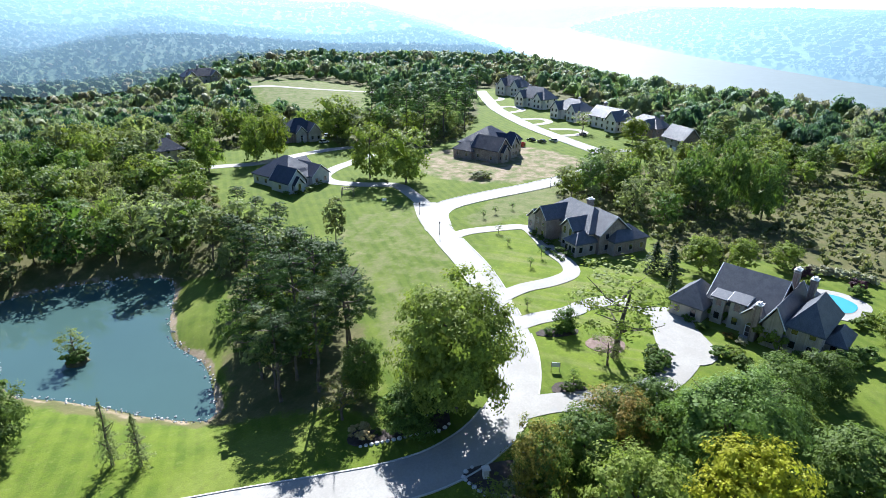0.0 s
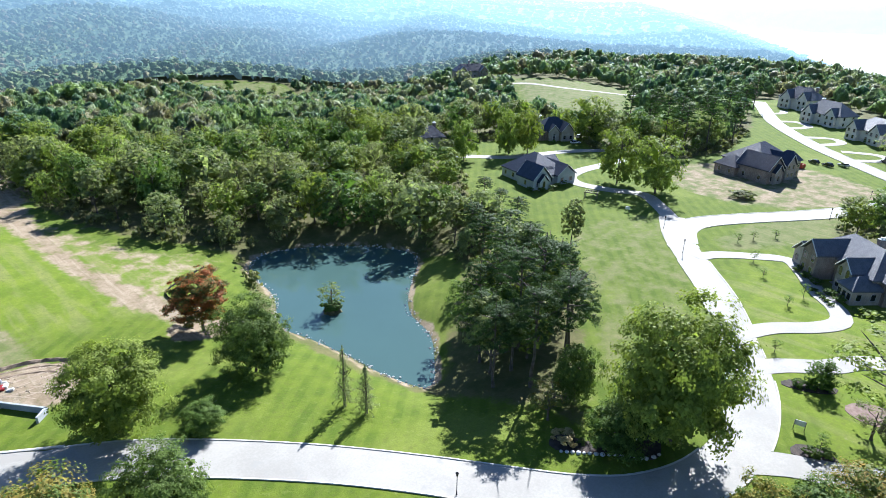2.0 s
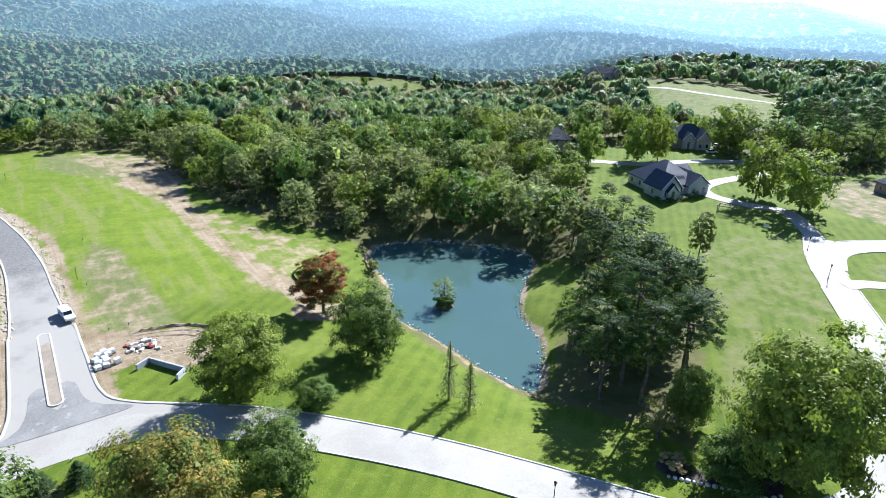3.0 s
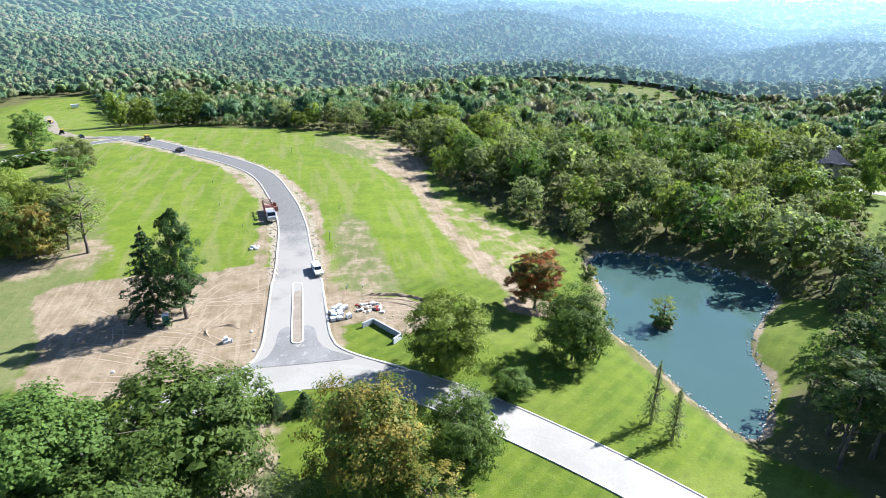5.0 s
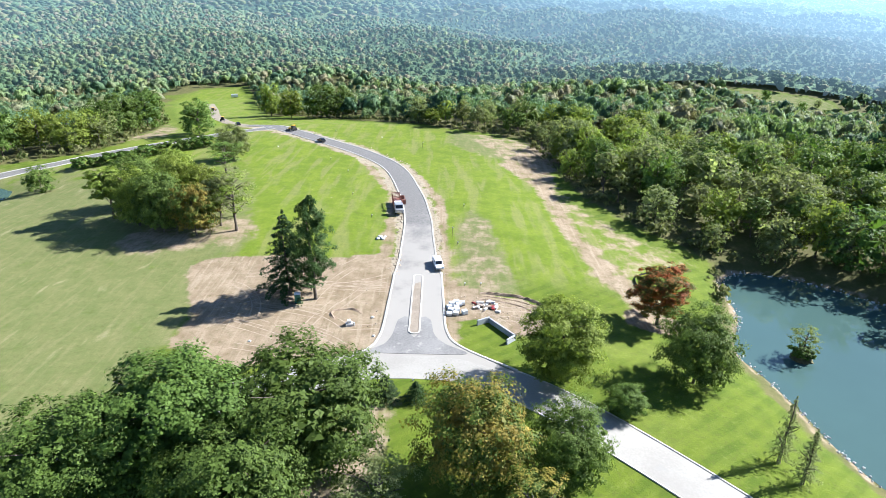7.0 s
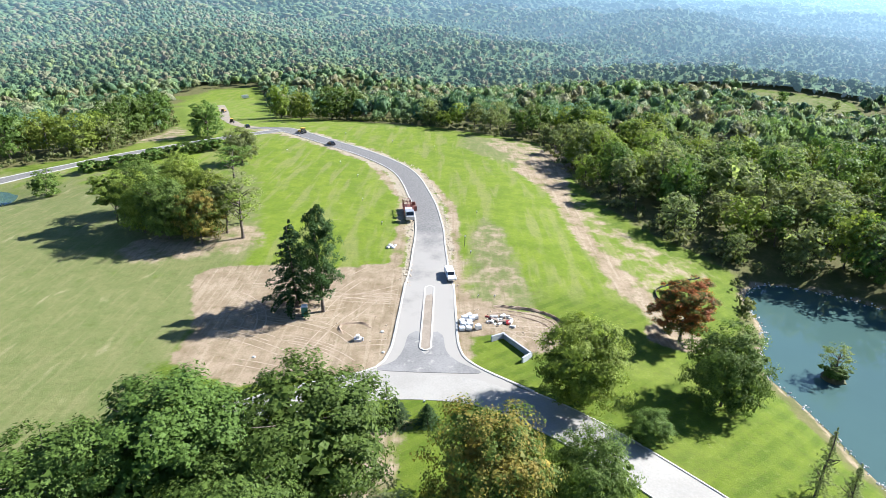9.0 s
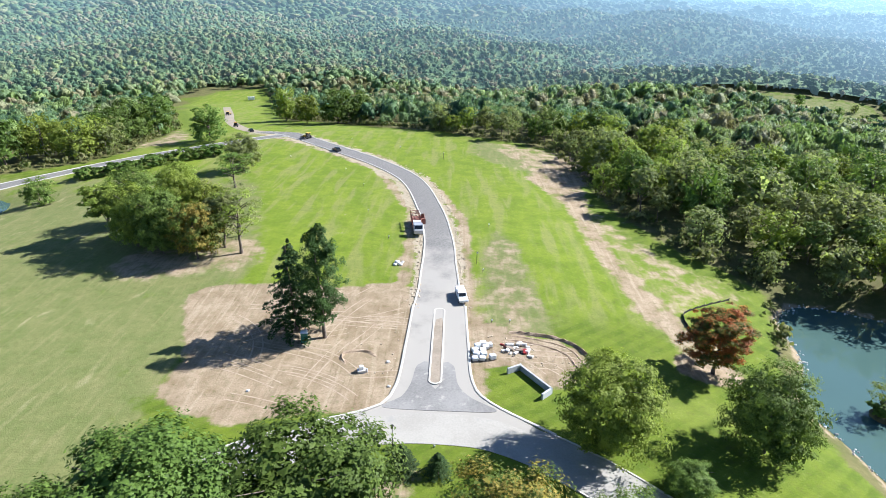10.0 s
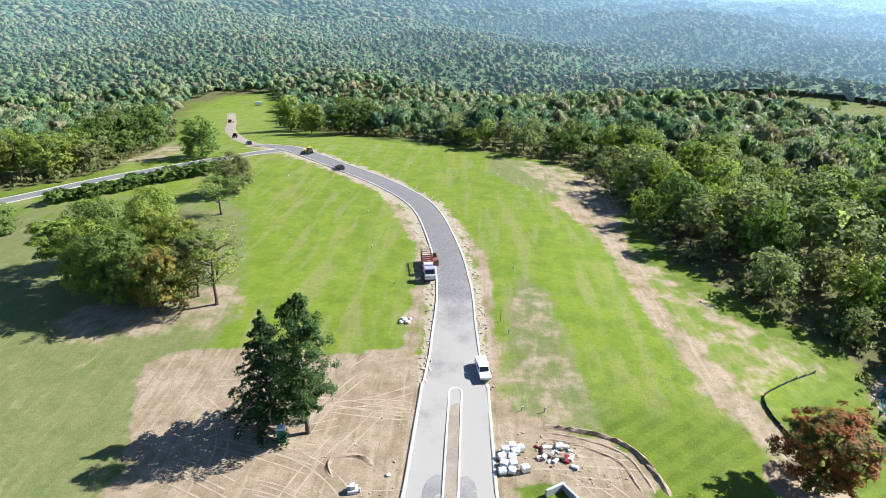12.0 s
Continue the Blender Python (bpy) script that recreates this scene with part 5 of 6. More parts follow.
# new house on bare ground
house(239, 48.5, -20, [
    (1, 4, 21, 21, 5.4, "hip", 6.4, BRICK, "W4 N4 E3"), (-2, -1, 7, 12, 5.0, "gy", 4.8, BRICK, "S2 W2"), (0.5, -2.2, 4.5, 4, 4.4, "gy", 2.8, STONE, "S1a"), (9, -0.5, 14, 9, 5.8, "gy", 3.8, STONE, "S2"), (14.6, 1, 19, 8, 6.6, "hip", 3.0, STONE, "S2 E1"), (-4, 11, 4, 20, 3.6, "hip", 3.6, BRICK, "W2")],
    ROOF_BLUE, "unfinished brick house with a steep dark roof on bare soil", (), [(8, 4)])
# houses along the street
house(430, 88, -112, [(-11, 0, 11, 13, 6.8, "hip", 6.5, CREAM, "S4 N3 W2 E2"), (-8, -2.5, -1.5, 7, 6.8, "gy", 5, CREAM, "S2"), (3.5, -2.5, 9.5, 7, 6.6, "gy", 5, CREAM, "S2")], ROOF_GREY, "tall cream house with grey roofs", [(7, 9, 7, 13.4)])
house(384, 64, -118, [(-12, 0, 12, 13, 6.0, "hip", 6.4, CREAM, "S5 W2 E2"), (-9, -2.5, -3, 6, 5.6, "gy", 4.6, CREAM, "S2"), (4, -1.5, 10, 6, 5.6, "gy", 4.4, CREAM, "S2")], ROOF_DARK, "cream house with a steep dark roof", [(-7, 9, 6, 12.4)])
house(349, 36, -125, [(-11, 0, 10, 13, 5.6, "hip", 5.6, CREAM, "S5 W2 E2"), (-10, -2.5, -4, 6, 5.4, "gy", 4.4, CREAM, "S2"), (2.5, -2.5, 8.5, 6, 5.4, "gy", 4.4, CREAM, "S2")], ROOF_DARK, "cream house with gabled dark roof", [(0, 10, 6, 11.6)])
house(330, 14, -128, [(-11, 0, 9, 12, 5.8, "gx", 5.0, CREAM, "S5 N3"), (4, -3.5, 11, 7, 5.8, "gy", 4.8, CREAM, "S2 E2")], ROOF_DARK, "cream gabled house with a long dark roof", [(-8, 9, 5, 12)])
house(312, -4, -125, [(-9, 0, 10, 12, 6.2, "hip", 4.8, BRICK, "S4 W3 E3"), (2, -2.5, 8, 6, 6.2, "gy", 4.0, BRICK, "S2")], ROOF_GREY, "brown brick house with a grey roof", [(6, 9, 6, 11)])
house(290, -19, -140, [(-6.5, 0, 6.5, 10, 5.4, "gx", 5.4, BRICK, "S3 N2 W1 E1")], ROOF_DARK, "brick outbuilding with a dark gabled roof", (), (), [(-2, 0, "S"), (2, 0, "S")])
# far house on the ridge
house(372, 300, -30, [(-13, 0, 13, 10, 5.2, "hip", 5.0, BRICK, "S6 W2 E2"), (-12, -3, -5, 6, 5.2, "gy", 4, BRICK, "S2"), (5, -3, 12, 6, 5.2, "gy", 4, BRICK, "S2")], ROOF_BLUE, "large brick house on a far ridge", [(0, 8, 6, 12)])


# ---- vehicles ----
GLASS_DARK, _n, _l, _b = material("vehicle_glass")
_b.inputs["Base Color"].default_value, _b.inputs["Roughness"].default_value = (0.012, 0.015, 0.018, 1), 0.06
RUBBER = plain("tyre_rubber", (0.02, 0.02, 0.02), 0.9)
STEEL = plain("dull_steel", (0.32, 0.32, 0.33), 0.45, 0.8)
PAINTS = {"white": plain("white_paint", (0.72, 0.73, 0.75), 0.3), "black": plain("black_paint", (0.025, 0.027, 0.03), 0.25), "red": plain("red_paint", (0.30, 0.03, 0.025), 0.4), "silver": plain("silver_paint", (0.45, 0.46, 0.47), 0.3, 0.4),
          "yellow": plain("yellow_paint", (0.55, 0.33, 0.03), 0.45), "rust": plain("rusty_red_paint", (0.20, 0.075, 0.05), 0.6)}


def wheel(parent, x, y, r, w=0.26):
    bm = tube_bm(bmesh.new(), (x, y - w / 2, r), (x, y + w / 2, r), r, r, 18)
    t = part("tyre", bm, RUBBER, parent)
    part("rim", tube_bm(bmesh.new(), (x, y - w / 2 - 0.015, r), (x, y + w / 2 + 0.015, r), r * 0.58, r * 0.58, 14), STEEL, t, "steel rim")


def profile_bm(side, width):
    """A body from its side outline (x, z), swept across, with softened edges."""
    n = len(side)
    bm = solid([(x, -width / 2, z) for x, z in side] + [(x, width / 2, z) for x, z in side],
               [tuple(range(n)), tuple(range(n, 2 * n))] + [(i, (i + 1) % n, (i + 1) % n + n, i + n) for i in range(n)])
    bmesh.ops.bevel(bm, geom=bm.edges[:], offset=0.07, segments=2, affect="EDGES")
    return bm


def car(x, y, heading, paint, kind="car", label=""):
    """Front along +x before turning."""
    v = thing("pickup_truck" if kind == "pickup" else "car", label, "truck" if kind == "pickup" else "car", pose(x, y, land_at(x, y) + 0.12, 0, 0, heading))
    mat = PAINTS[paint]
    if kind == "pickup":
        part("body", profile_bm([(-2.8, 0.45), (2.75, 0.45), (2.85, 0.95), (1.35, 1.12), (-2.8, 1.12)], 1.95), mat, v)
        part("cab", profile_bm([(-0.9, 1.05), (1.4, 1.05), (0.75, 1.78), (-0.7, 1.82)], 1.78), mat, v)
        part("bed_cap", profile_bm([(-2.78, 1.05), (-0.95, 1.05), (-0.95, 1.75), (-2.65, 1.72)], 1.82), mat, v, "pale bed cover")
        part("windscreen", solid([(1.33, -0.75, 1.15), (1.33, 0.75, 1.15), (0.83, 0.7, 1.72), (0.83, -0.7, 1.72), (1.37, -0.75, 1.15), (1.37, 0.75, 1.15), (0.87, 0.7, 1.72), (0.87, -0.7, 1.72)],
                                  [(0, 1, 2, 3), (4, 5, 6, 7), (0, 1, 5, 4), (1, 2, 6, 5), (2, 3, 7, 6), (3, 0, 4, 7)]), GLASS_DARK, v)
        part("side_window", box_bm((-0.6, -0.90, 1.2, 0.85, 0.90, 1.66)), GLASS_DARK, v)
        r, xs = 0.40, (-1.75, 1.8)
    else:
        part("body", profile_bm([(-2.25, 0.35), (2.2, 0.35), (2.3, 0.72), (1.1, 0.92), (-2.2, 1.0)], 1.82), mat, v)
        part("cab", profile_bm([(-1.95, 0.9), (1.15, 0.88), (0.35, 1.48), (-1.4, 1.5)], 1.62), GLASS_DARK, v, "dark windows")
        part("car_roof", profile_bm([(-1.35, 1.42), (0.35, 1.40), (0.25, 1.56), (-1.25, 1.57)], 1.5), mat, v)
        r, xs = 0.34, (-1.4, 1.4)
    for wx in xs:
        for wy in (-0.86, 0.86):
            wheel(v, wx, wy, r)
    for wy in (-0.7, 0.7):
        part("headlight", box_bm((2.22 if kind == "car" else 2.76, wy - 0.2, 0.6, 2.32 if kind == "car" else 2.88, wy + 0.2, 0.78)), CAP, v)
    return v


car(4.6, 121.2, -80, "white", "pickup", "white pickup truck parked at the kerb of the new road")
car(-44.8, 241.8, 130, "black", "car", "black car parked on the new asphalt road")
car(-96, 293, 120, "black", "car", "dark car at the far end of the new road")
car(285.1, 43.6, 60, "black", "car", "black car parked on the street")
car(283.5, 38.3, 60, "black", "car", "dark car parked by the new house")
car(287.5, 33.5, 55, "silver", "car", "silver car parked on the street")
car(256, 136.5, 20, "silver", "car", "silver car on the drive of a house")
car(243.5, 131, -30, "white", "car", "white car on the lane by a house")
car(308, 22, 40, "black", "car", "black car in front of a brick house")


def flatbed(x, y, heading):
    v = thing("flatbed_truck", "rusty red flatbed truck with ladder racks and a pale cab", "truck", pose(x, y, land_at(x, y) + 0.1, 0, 0, heading))
    part("chassis", box_bm((-5.6, -0.5, 0.7, 5.4, 0.5, 1.0)), RUBBER, v)
    part("cab", profile_bm([(2.9, 0.75), (5.6, 0.75), (5.7, 1.7), (4.9, 1.85), (4.5, 2.85), (2.9, 2.9)], 2.35), PAINTS["silver"], v, "pale cab")
    part("windscreen", solid([(4.93, -1.0, 1.9), (4.93, 1.0, 1.9), (4.56, 0.95, 2.72), (4.56, -0.95, 2.72), (5.0, -1.0, 1.9), (5.0, 1.0, 1.9), (4.63, 0.95, 2.72), (4.63, -0.95, 2.72)],
                              [(0, 1, 2, 3), (4, 5, 6, 7), (0, 1, 5, 4), (1, 2, 6, 5), (2, 3, 7, 6), (3, 0, 4, 7)]), GLASS_DARK, v)
    part("bed", box_bm((-6.6, -1.25, 1.05, 2.6, 1.25, 1.3)), PAINTS["rust"], v)
    part("drum", tube_bm(bmesh.new(), (0.5, -1.0, 2.0), (0.5, 1.0, 2.0), 0.65, 0.65, 16), PAINTS["white"], v)
    for i in range(6):
        part("rack_post", box_bm((-6.4 + i * 1.2, -1.2, 1.3, -6.25 + i * 1.2, -1.05, 2.9)), PAINTS["rust"], v)
        part("rack_post", box_bm((-6.4 + i * 1.2, 1.05, 1.3, -6.25 + i * 1.2, 1.2, 2.9)), PAINTS["rust"], v)
        part("cross_rail", box_bm((-6.4 + i * 1.2, -1.2, 2.9, -6.25 + i * 1.2, 1.2, 3.02)), PAINTS["rust"], v)
    for wy in (-1.12, 1.12):
        part("side_rail", box_bm((-6.4, wy - 0.06, 2.2, 0.0, wy + 0.06, 2.35)), PAINTS["rust"], v)
    part("side_arm", box_bm((-5.6, 1.5, 0.9, -1.2, 2.5, 1.15), (-5.6, 1.5, 1.15, -5.4, 2.5, 2.3), (-1.4, 1.5, 1.15, -1.2, 2.5, 2.3), (-5.6, 2.3, 2.2, -1.2, 2.45, 2.35)), PAINTS["rust"], v, "rusty side frame")
    for wx in (-4.6, -3.3, 4.0):
        for wy in (-1.05, 1.05):
            wheel(v, wx, wy, 0.5, 0.34)
    return v


flatbed(-7.2, 157.2, -81)


def tractor(x, y, heading, label):
    v = thing("tractor", label, "tractor", pose(x, y, land_at(x, y) + 0.08, 0, 0, heading))
    part("bonnet", profile_bm([(0.2, 0.7), (2.1, 0.7), (2.15, 1.35), (0.2, 1.5)], 0.9), PAINTS["yellow"], v)
    part("cab", box_bm((-1.2, -0.7, 0.9, -1.1, 0.7, 2.5), (0.1, -0.7, 1.3, 0.2, 0.7, 2.5), (-1.2, -0.72, 0.8, 0.2, 0.72, 1.25)), RUBBER, v)
    part("canopy", box_bm((-1.35, -0.85, 2.5, 0.4, 0.85, 2.64), bevel=0.04), PAINTS["yellow"], v)
    part("bucket", profile_bm([(2.7, 0.25), (3.5, 0.2), (3.4, 0.35), (2.85, 0.95), (2.7, 0.95)], 1.9), STEEL, v)
    for wy in (-0.7, 0.7):
        part("loader_arm", tube_bm(bmesh.new(), (0.3, wy, 1.4), (2.8, wy, 0.6), 0.09, 0.08, 6), PAINTS["yellow"], v)
        wheel(v, -0.8, wy * 1.25, 0.75, 0.42)
        wheel(v, 1.7, wy * 1.1, 0.45, 0.3)
    return v


tractor(-61.5, 263.2, 150, "yellow loader tractor on the new road")
tractor(-116, 328, 100, "yellow loader tractor on the dirt track")
tractor(-154, 418, 80, "yellow digger on the far dirt track")
trailer = thing("trailer", "white box trailer at the end of the clearing", "trailer", pose(-196, 591, land_at(-196, 591), 0, 0, 20))
part("box", box_bm((-3.2, -1.2, 0.7, 3.2, 1.2, 3.4), bevel=0.06), PAINTS["white"], trailer)
part("drawbar", box_bm((3.2, -0.1, 0.6, 4.8, 0.1, 0.75)), STEEL, trailer)
for wx in (-0.5, 0.5):
    for wy in (-1.2, 1.2):
        wheel(trailer, wx, wy, 0.36)
skip = thing("dumpster", "open red steel dumpster beside the new house", "dumpster", pose(273, 47, land_at(273, 47), 0, 0, 70))
part("bin", box_bm((-2.8, -1.1, 0.15, 2.8, 1.1, 0.3), (-2.8, -1.1, 0.3, -2.7, 1.1, 1.8), (2.7, -1.1, 0.3, 2.8, 1.1, 1.8), (-2.7, -1.1, 0.3, 2.7, -1.0, 1.8), (-2.7, 1.0, 0.3, 2.7, 1.1, 1.8)), PAINTS["red"], skip)
for i in range(5):
    part("rib", box_bm((-2.3 + i * 1.1, -1.2, 0.3, -2.1 + i * 1.1, -1.1, 1.75)), PAINTS["red"], skip)


# ---- the road mouth and its works ----
def island():
    ob = thing("traffic_island", "long narrow traffic island with concrete kerb and bare soil", "traffic island", pose(0.15, 104, land_at(0, 104) + 0.1))
    def ring(w, l, n=10):
        out = []
        for k in range(n + 1):
            a = math.pi * k / n
            out.append((w * math.cos(a), l + w * math.sin(a)))
        for k in range(n + 1):
            a = math.pi + math.pi * k / n
            out.append((w * math.cos(a), -l + w * math.sin(a)))
        return out
    o, i = ring(1.15, 11.9), ring(0.85, 11.9)
    n = len(o)
    V = [(x, y, -0.2) for x, y in o] + [(x, y, 0.17) for x, y in o] + [(x, y, 0.17) for x, y in i] + [(x, y, -0.2) for x, y in i]
    Fs = [(j + a * n, (j + 1) % n + a * n, (j + 1) % n + b * n, j + b * n) for a, b in ((0, 1), (1, 2), (2, 3)) for j in range(n)]
    part("kerb", solid(V, Fs), KERB, ob, "pale concrete kerb")
    V = [(x, y, 0.10 + 0.03 * math.sin(y * 3)) for x, y in i] + [(x, y, -0.2) for x, y in i]
    part("soil", solid(V, [tuple(range(n)), tuple(range(n, 2 * n))] + [(j, (j + 1) % n, (j + 1) % n + n, j + n) for j in range(n)]), DIRT_TRACK, ob, "dry tan soil")


island()


def tyre_tracks():
    """Pairs of pale ruts pressed in bare soil."""
    rng = np.random.default_rng(8)
    V, Fs = [], []
    for k in range(36):
        if k < 27:
            x, y, a = rng.uniform(-42, -10), rng.uniform(86, 122), rng.uniform(-0.4, 0.6) + (1.2 if k % 3 == 0 else 0)
        else:
            x, y, a = rng.uniform(9, 22), rng.uniform(98, 108), rng.uniform(-0.7, 0.1)
        bend = rng.uniform(-0.07, 0.07)
        n = int(rng.integers(8, 20)) if k < 27 else 7
        pts = []
        for i in range(n):
            pts.append((x, y, a))
            x, y, a = x + 1.1 * math.cos(a), y + 1.1 * math.sin(a), a + bend
        for side in (-0.85, 0.85):
            prev = None
            for x2, y2, a2 in pts:
                cx, cy = x2 - side * math.sin(a2), y2 + side * math.cos(a2)
                if min(float(side_of(DIRT_YARD, np.array([cx]), np.array([cy]))[0]), float(side_of(HEAP, np.array([cx]), np.array([cy]))[0])) > -1.2:
                    prev = None
                    continue
                w = 0.11 + 0.05 * math.sin(x2 * 2.1)
                i = len(V)
                for o in (-w, w):
                    px, py = cx - o * math.sin(a2), cy + o * math.cos(a2)
                    V.append((px, py, land_at(px, py) + 0.03))
                if prev is not None:
                    Fs.append((prev, i, i + 1, prev + 1))
                prev = i
    thing("tyre_tracks", "pale tyre tracks pressed into bare soil", "tracks", kind="stuff", data=mesh_of("tyre_tracks", V, Fs, surface("pressed_soil", (0.27, 0.205, 0.140), (0.34, 0.27, 0.19), 0.6, 5.0, 0.95, 0.4)))


tyre_tracks()


def soil_ridge(line, wide, high):
    """A low bank of pushed-up soil with an uneven crest."""
    rng = np.random.default_rng(int(line[0][0] * 100) % 977)
    pts = smooth_line(line, 0.7)
    V, Fs = [], []
    for i, (x, y) in enumerate(pts):
        a, b = pts[max(i - 1, 0)], pts[min(i + 1, len(pts) - 1)]
        d = Vector((b[0] - a[0], b[1] - a[1])).normalized()
        end = min(1.0, 0.35 * i, 0.35 * (len(pts) - 1 - i))
        for k, up in ((-1, -0.15), (-0.6, 0.45), (-0.15, 1.0), (0.3, 0.8), (0.7, 0.35), (1, -0.15)):
            w = wide * k * rng.uniform(0.8, 1.2)
            px, py = x - d.y * w, y + d.x * w
            V.append((px, py, land_at(px, py) + high * up * end * rng.uniform(0.55, 1.25) - 0.03))
    for i in range(len(pts) - 1):
        for j in range(5):
            Fs.append((i * 6 + j, i * 6 + 6 + j, i * 6 + 7 + j, i * 6 + 1 + j))
    thing("soil_ridge", "low ridge of pushed-up brown soil on bare ground", "soil ridge", group="soil ridges by the road", data=mesh_of("soil_ridge", V, Fs, PUSHED_SOIL))


PUSHED_SOIL = surface("pushed_soil", (0.17, 0.118, 0.075), (0.31, 0.235, 0.16), 0.8, 6.0, 0.95, 0.6)
for k, (w, h) in enumerate([(0.6, 0.55), (0.35, 0.16), (0.4, 0.2)]):
    o = 1.7 * k
    soil_ridge([(13.5 - 0.3 * k, 108.8 - 0.8 * o), (17.4, 108.2 - 0.9 * o), (22.4 - 0.4 * o, 107.0 - o), (26.0 - 0.7 * o, 104.4 - 0.8 * o), (28.0 - o, 99.5 - 0.3 * o), (28.6 - o, 96.2)][: 6 if k < 3 else 5], w, h)
soil_ridge([(-17, 99.5), (-14.5, 100.6), (-12, 100.2), (-10.5, 98.6)], 0.5, 0.4)
soil_ridge([(-15.5, 96), (-16.8, 98.6), (-15.8, 101)], 0.45, 0.35)


def rock_bm(rng, r, squash=0.7):
    bm = bmesh.new()
    bmesh.ops.create_icosphere(bm, subdivisions=2, radius=r)
    for v in bm.verts:
        v.co *= 1 + 0.25 * noise.noise(v.co * (1.7 / r) + Vector(rng.uniform(-50, 50, 3)) * 0 + Vector((r * 91, r * 37, 0)))
        v.co.z *= squash
    return bm


STONE_PALE = surface("pale_limestone", (0.42, 0.41, 0.39), (0.62, 0.61, 0.58), 1.5, 8.0, 0.9, 0.5)
WRAP = surface("white_wrapped_stone", (0.55, 0.56, 0.57), (0.72, 0.73, 0.74), 1.0, 6.0, 0.6, 0.3)
WOOD = surface("weathered_wood", (0.15, 0.12, 0.09), (0.26, 0.21, 0.16), 1.0, 8.0, 0.85, 0.4)
CONC_GREY = surface("grey_cast_concrete", (0.30, 0.32, 0.34), (0.40, 0.42, 0.44), 0.5, 5.0, 0.85, 0.2)
rng = np.random.default_rng(21)
for i, (dx, dy) in enumerate([(0, 0), (1.3, 0.2), (0.3, 1.35), (1.6, 1.5), (0.1, 2.7), (1.5, 2.8), (0.6, 4.0), (2.1, 3.9), (1.6, 5.0), (2.8, 4.6), (3.2, 0.6)]):
    x, y = 6.9 + dx, 98.6 + dy
    b = thing("stone_pallet", "white wrapped pallet of stone on bare soil", "pallet", pose(x, y, land_at(x, y), rng.uniform(-4, 4), rng.uniform(-4, 4), rng.uniform(-25, 25)), "stone pallets by the road")
    part("load", box_bm((-0.55, -0.5, 0.14, 0.55, 0.5, rng.uniform(0.75, 1.1)), bevel=0.09), WRAP, b)
    part("pallet_base", box_bm((-0.55, -0.5, 0.0, 0.55, -0.38, 0.14), (-0.55, -0.06, 0.0, 0.55, 0.06, 0.14), (-0.55, 0.38, 0.0, 0.55, 0.5, 0.14)), WOOD, b)
for i in range(34):
    x, y = 12.0 + rng.uniform(0, 5.2), 100.2 + rng.uniform(0, 4.4)
    mat, lab = ((WOOD, "broken grey timber board in a scrap heap"), (PAINTS["red"], "red scrap bin in the rubble heap"), (STONE_PALE, "pale broken stone block in the heap"), (RUBBER, "black scrap crate in the heap"))[(0, 2, 2, 3, 0, 2, 1, 2)[i % 8]]
    s = rng.uniform(0.25, 0.75)
    thing("rubble_piece", lab, "rubble", pose(x, y, land_at(x, y) + 0.2 * s, rng.uniform(-12, 12), rng.uniform(-12, 12), rng.uniform(0, 180)), "rubble heap",
          data=(lambda bm: (lambda me: (bm.to_mesh(me), bm.free(), me.materials.append(mat), me)[-1])(bpy.data.meshes.new("rubble_piece")))(box_bm((-s, -s * 0.5, -0.3 * s, s, s * 0.5, 0.5 * s), bevel=0.06)))


def wall_run(ob, line, height, thick, mat, name="wall_panel"):
    for (x0, y0), (x1, y1) in zip(line, line[1:]):
        d = Vector((x1 - x0, y1 - y0))
        z = min(land_at(x0, y0), land_at(x1, y1))
        part(name, box_bm((-thick / 2, -thick / 2, -0.8, d.length + thick / 2, thick / 2, height), bevel=0.02), mat, ob, "", pose(x0, y0, z, 0, 0, math.degrees(math.atan2(d.y, d.x))))


basin = thing("concrete_headwall", "three-sided grey concrete headwall set in the lawn", "concrete wall", pose(0, 0, 0))
wall_run(basin, [(12.5, 95.0), (14.7, 96.3), (19.1, 89.8), (17.5, 88.2)], 1.15, 0.35, CONC_GREY)
fence = thing("silt_fence", "black silt fence along the pond bank", "fence", pose(0, 0, 0))
FENCE_LINE = smooth_line([(51.2, 109.5), (50.5, 113), (50.2, 117), (51.4, 120.4), (55.6, 123.8), (60, 127), (65.2, 130.4)], 2.2)
wall_run(fence, FENCE_LINE, 0.6, 0.05, RUBBER, "fence_panel")
for x, y in FENCE_LINE:
    part("stake", box_bm((-0.04, -0.04, -0.3, 0.04, 0.04, 0.8)), WOOD, fence, "", pose(x, y, land_at(x, y)))
valve = thing("utility_box", "pale concrete utility box on bare soil", "utility box", pose(-12.5, 94.2, land_at(-12.5, 94.2), 0, 0, 12))
part("base", box_bm((-0.7, -0.6, -0.1, 0.7, 0.6, 0.5), bevel=0.05), STONE_PALE, valve)
part("cover", box_bm((-0.35, -0.35, 0.5, 0.35, 0.35, 1.15), bevel=0.05), WRAP, valve)
part("pipe", tube_bm(bmesh.new(), (0.9, -0.3, 0), (0.9, -0.3, 0.7), 0.14, 0.14, 10), CONC_GREY, valve)
toilet = thing("portable_toilet", "green plastic portable toilet with a white roof under spruces", "toilet", pose(-24.4, 103.2, land_at(-24.4, 103.2), 0, 0, 8))
GREEN_PLASTIC = plain("green_plastic", (0.02, 0.16, 0.11), 0.45)
part("skid", box_bm((-0.62, -0.62, 0.0, 0.62, 0.62, 0.14)), RUBBER, toilet)
part("cabin", box_bm((-0.58, -0.58, 0.14, 0.58, 0.58, 2.1), bevel=0.05), GREEN_PLASTIC, toilet)
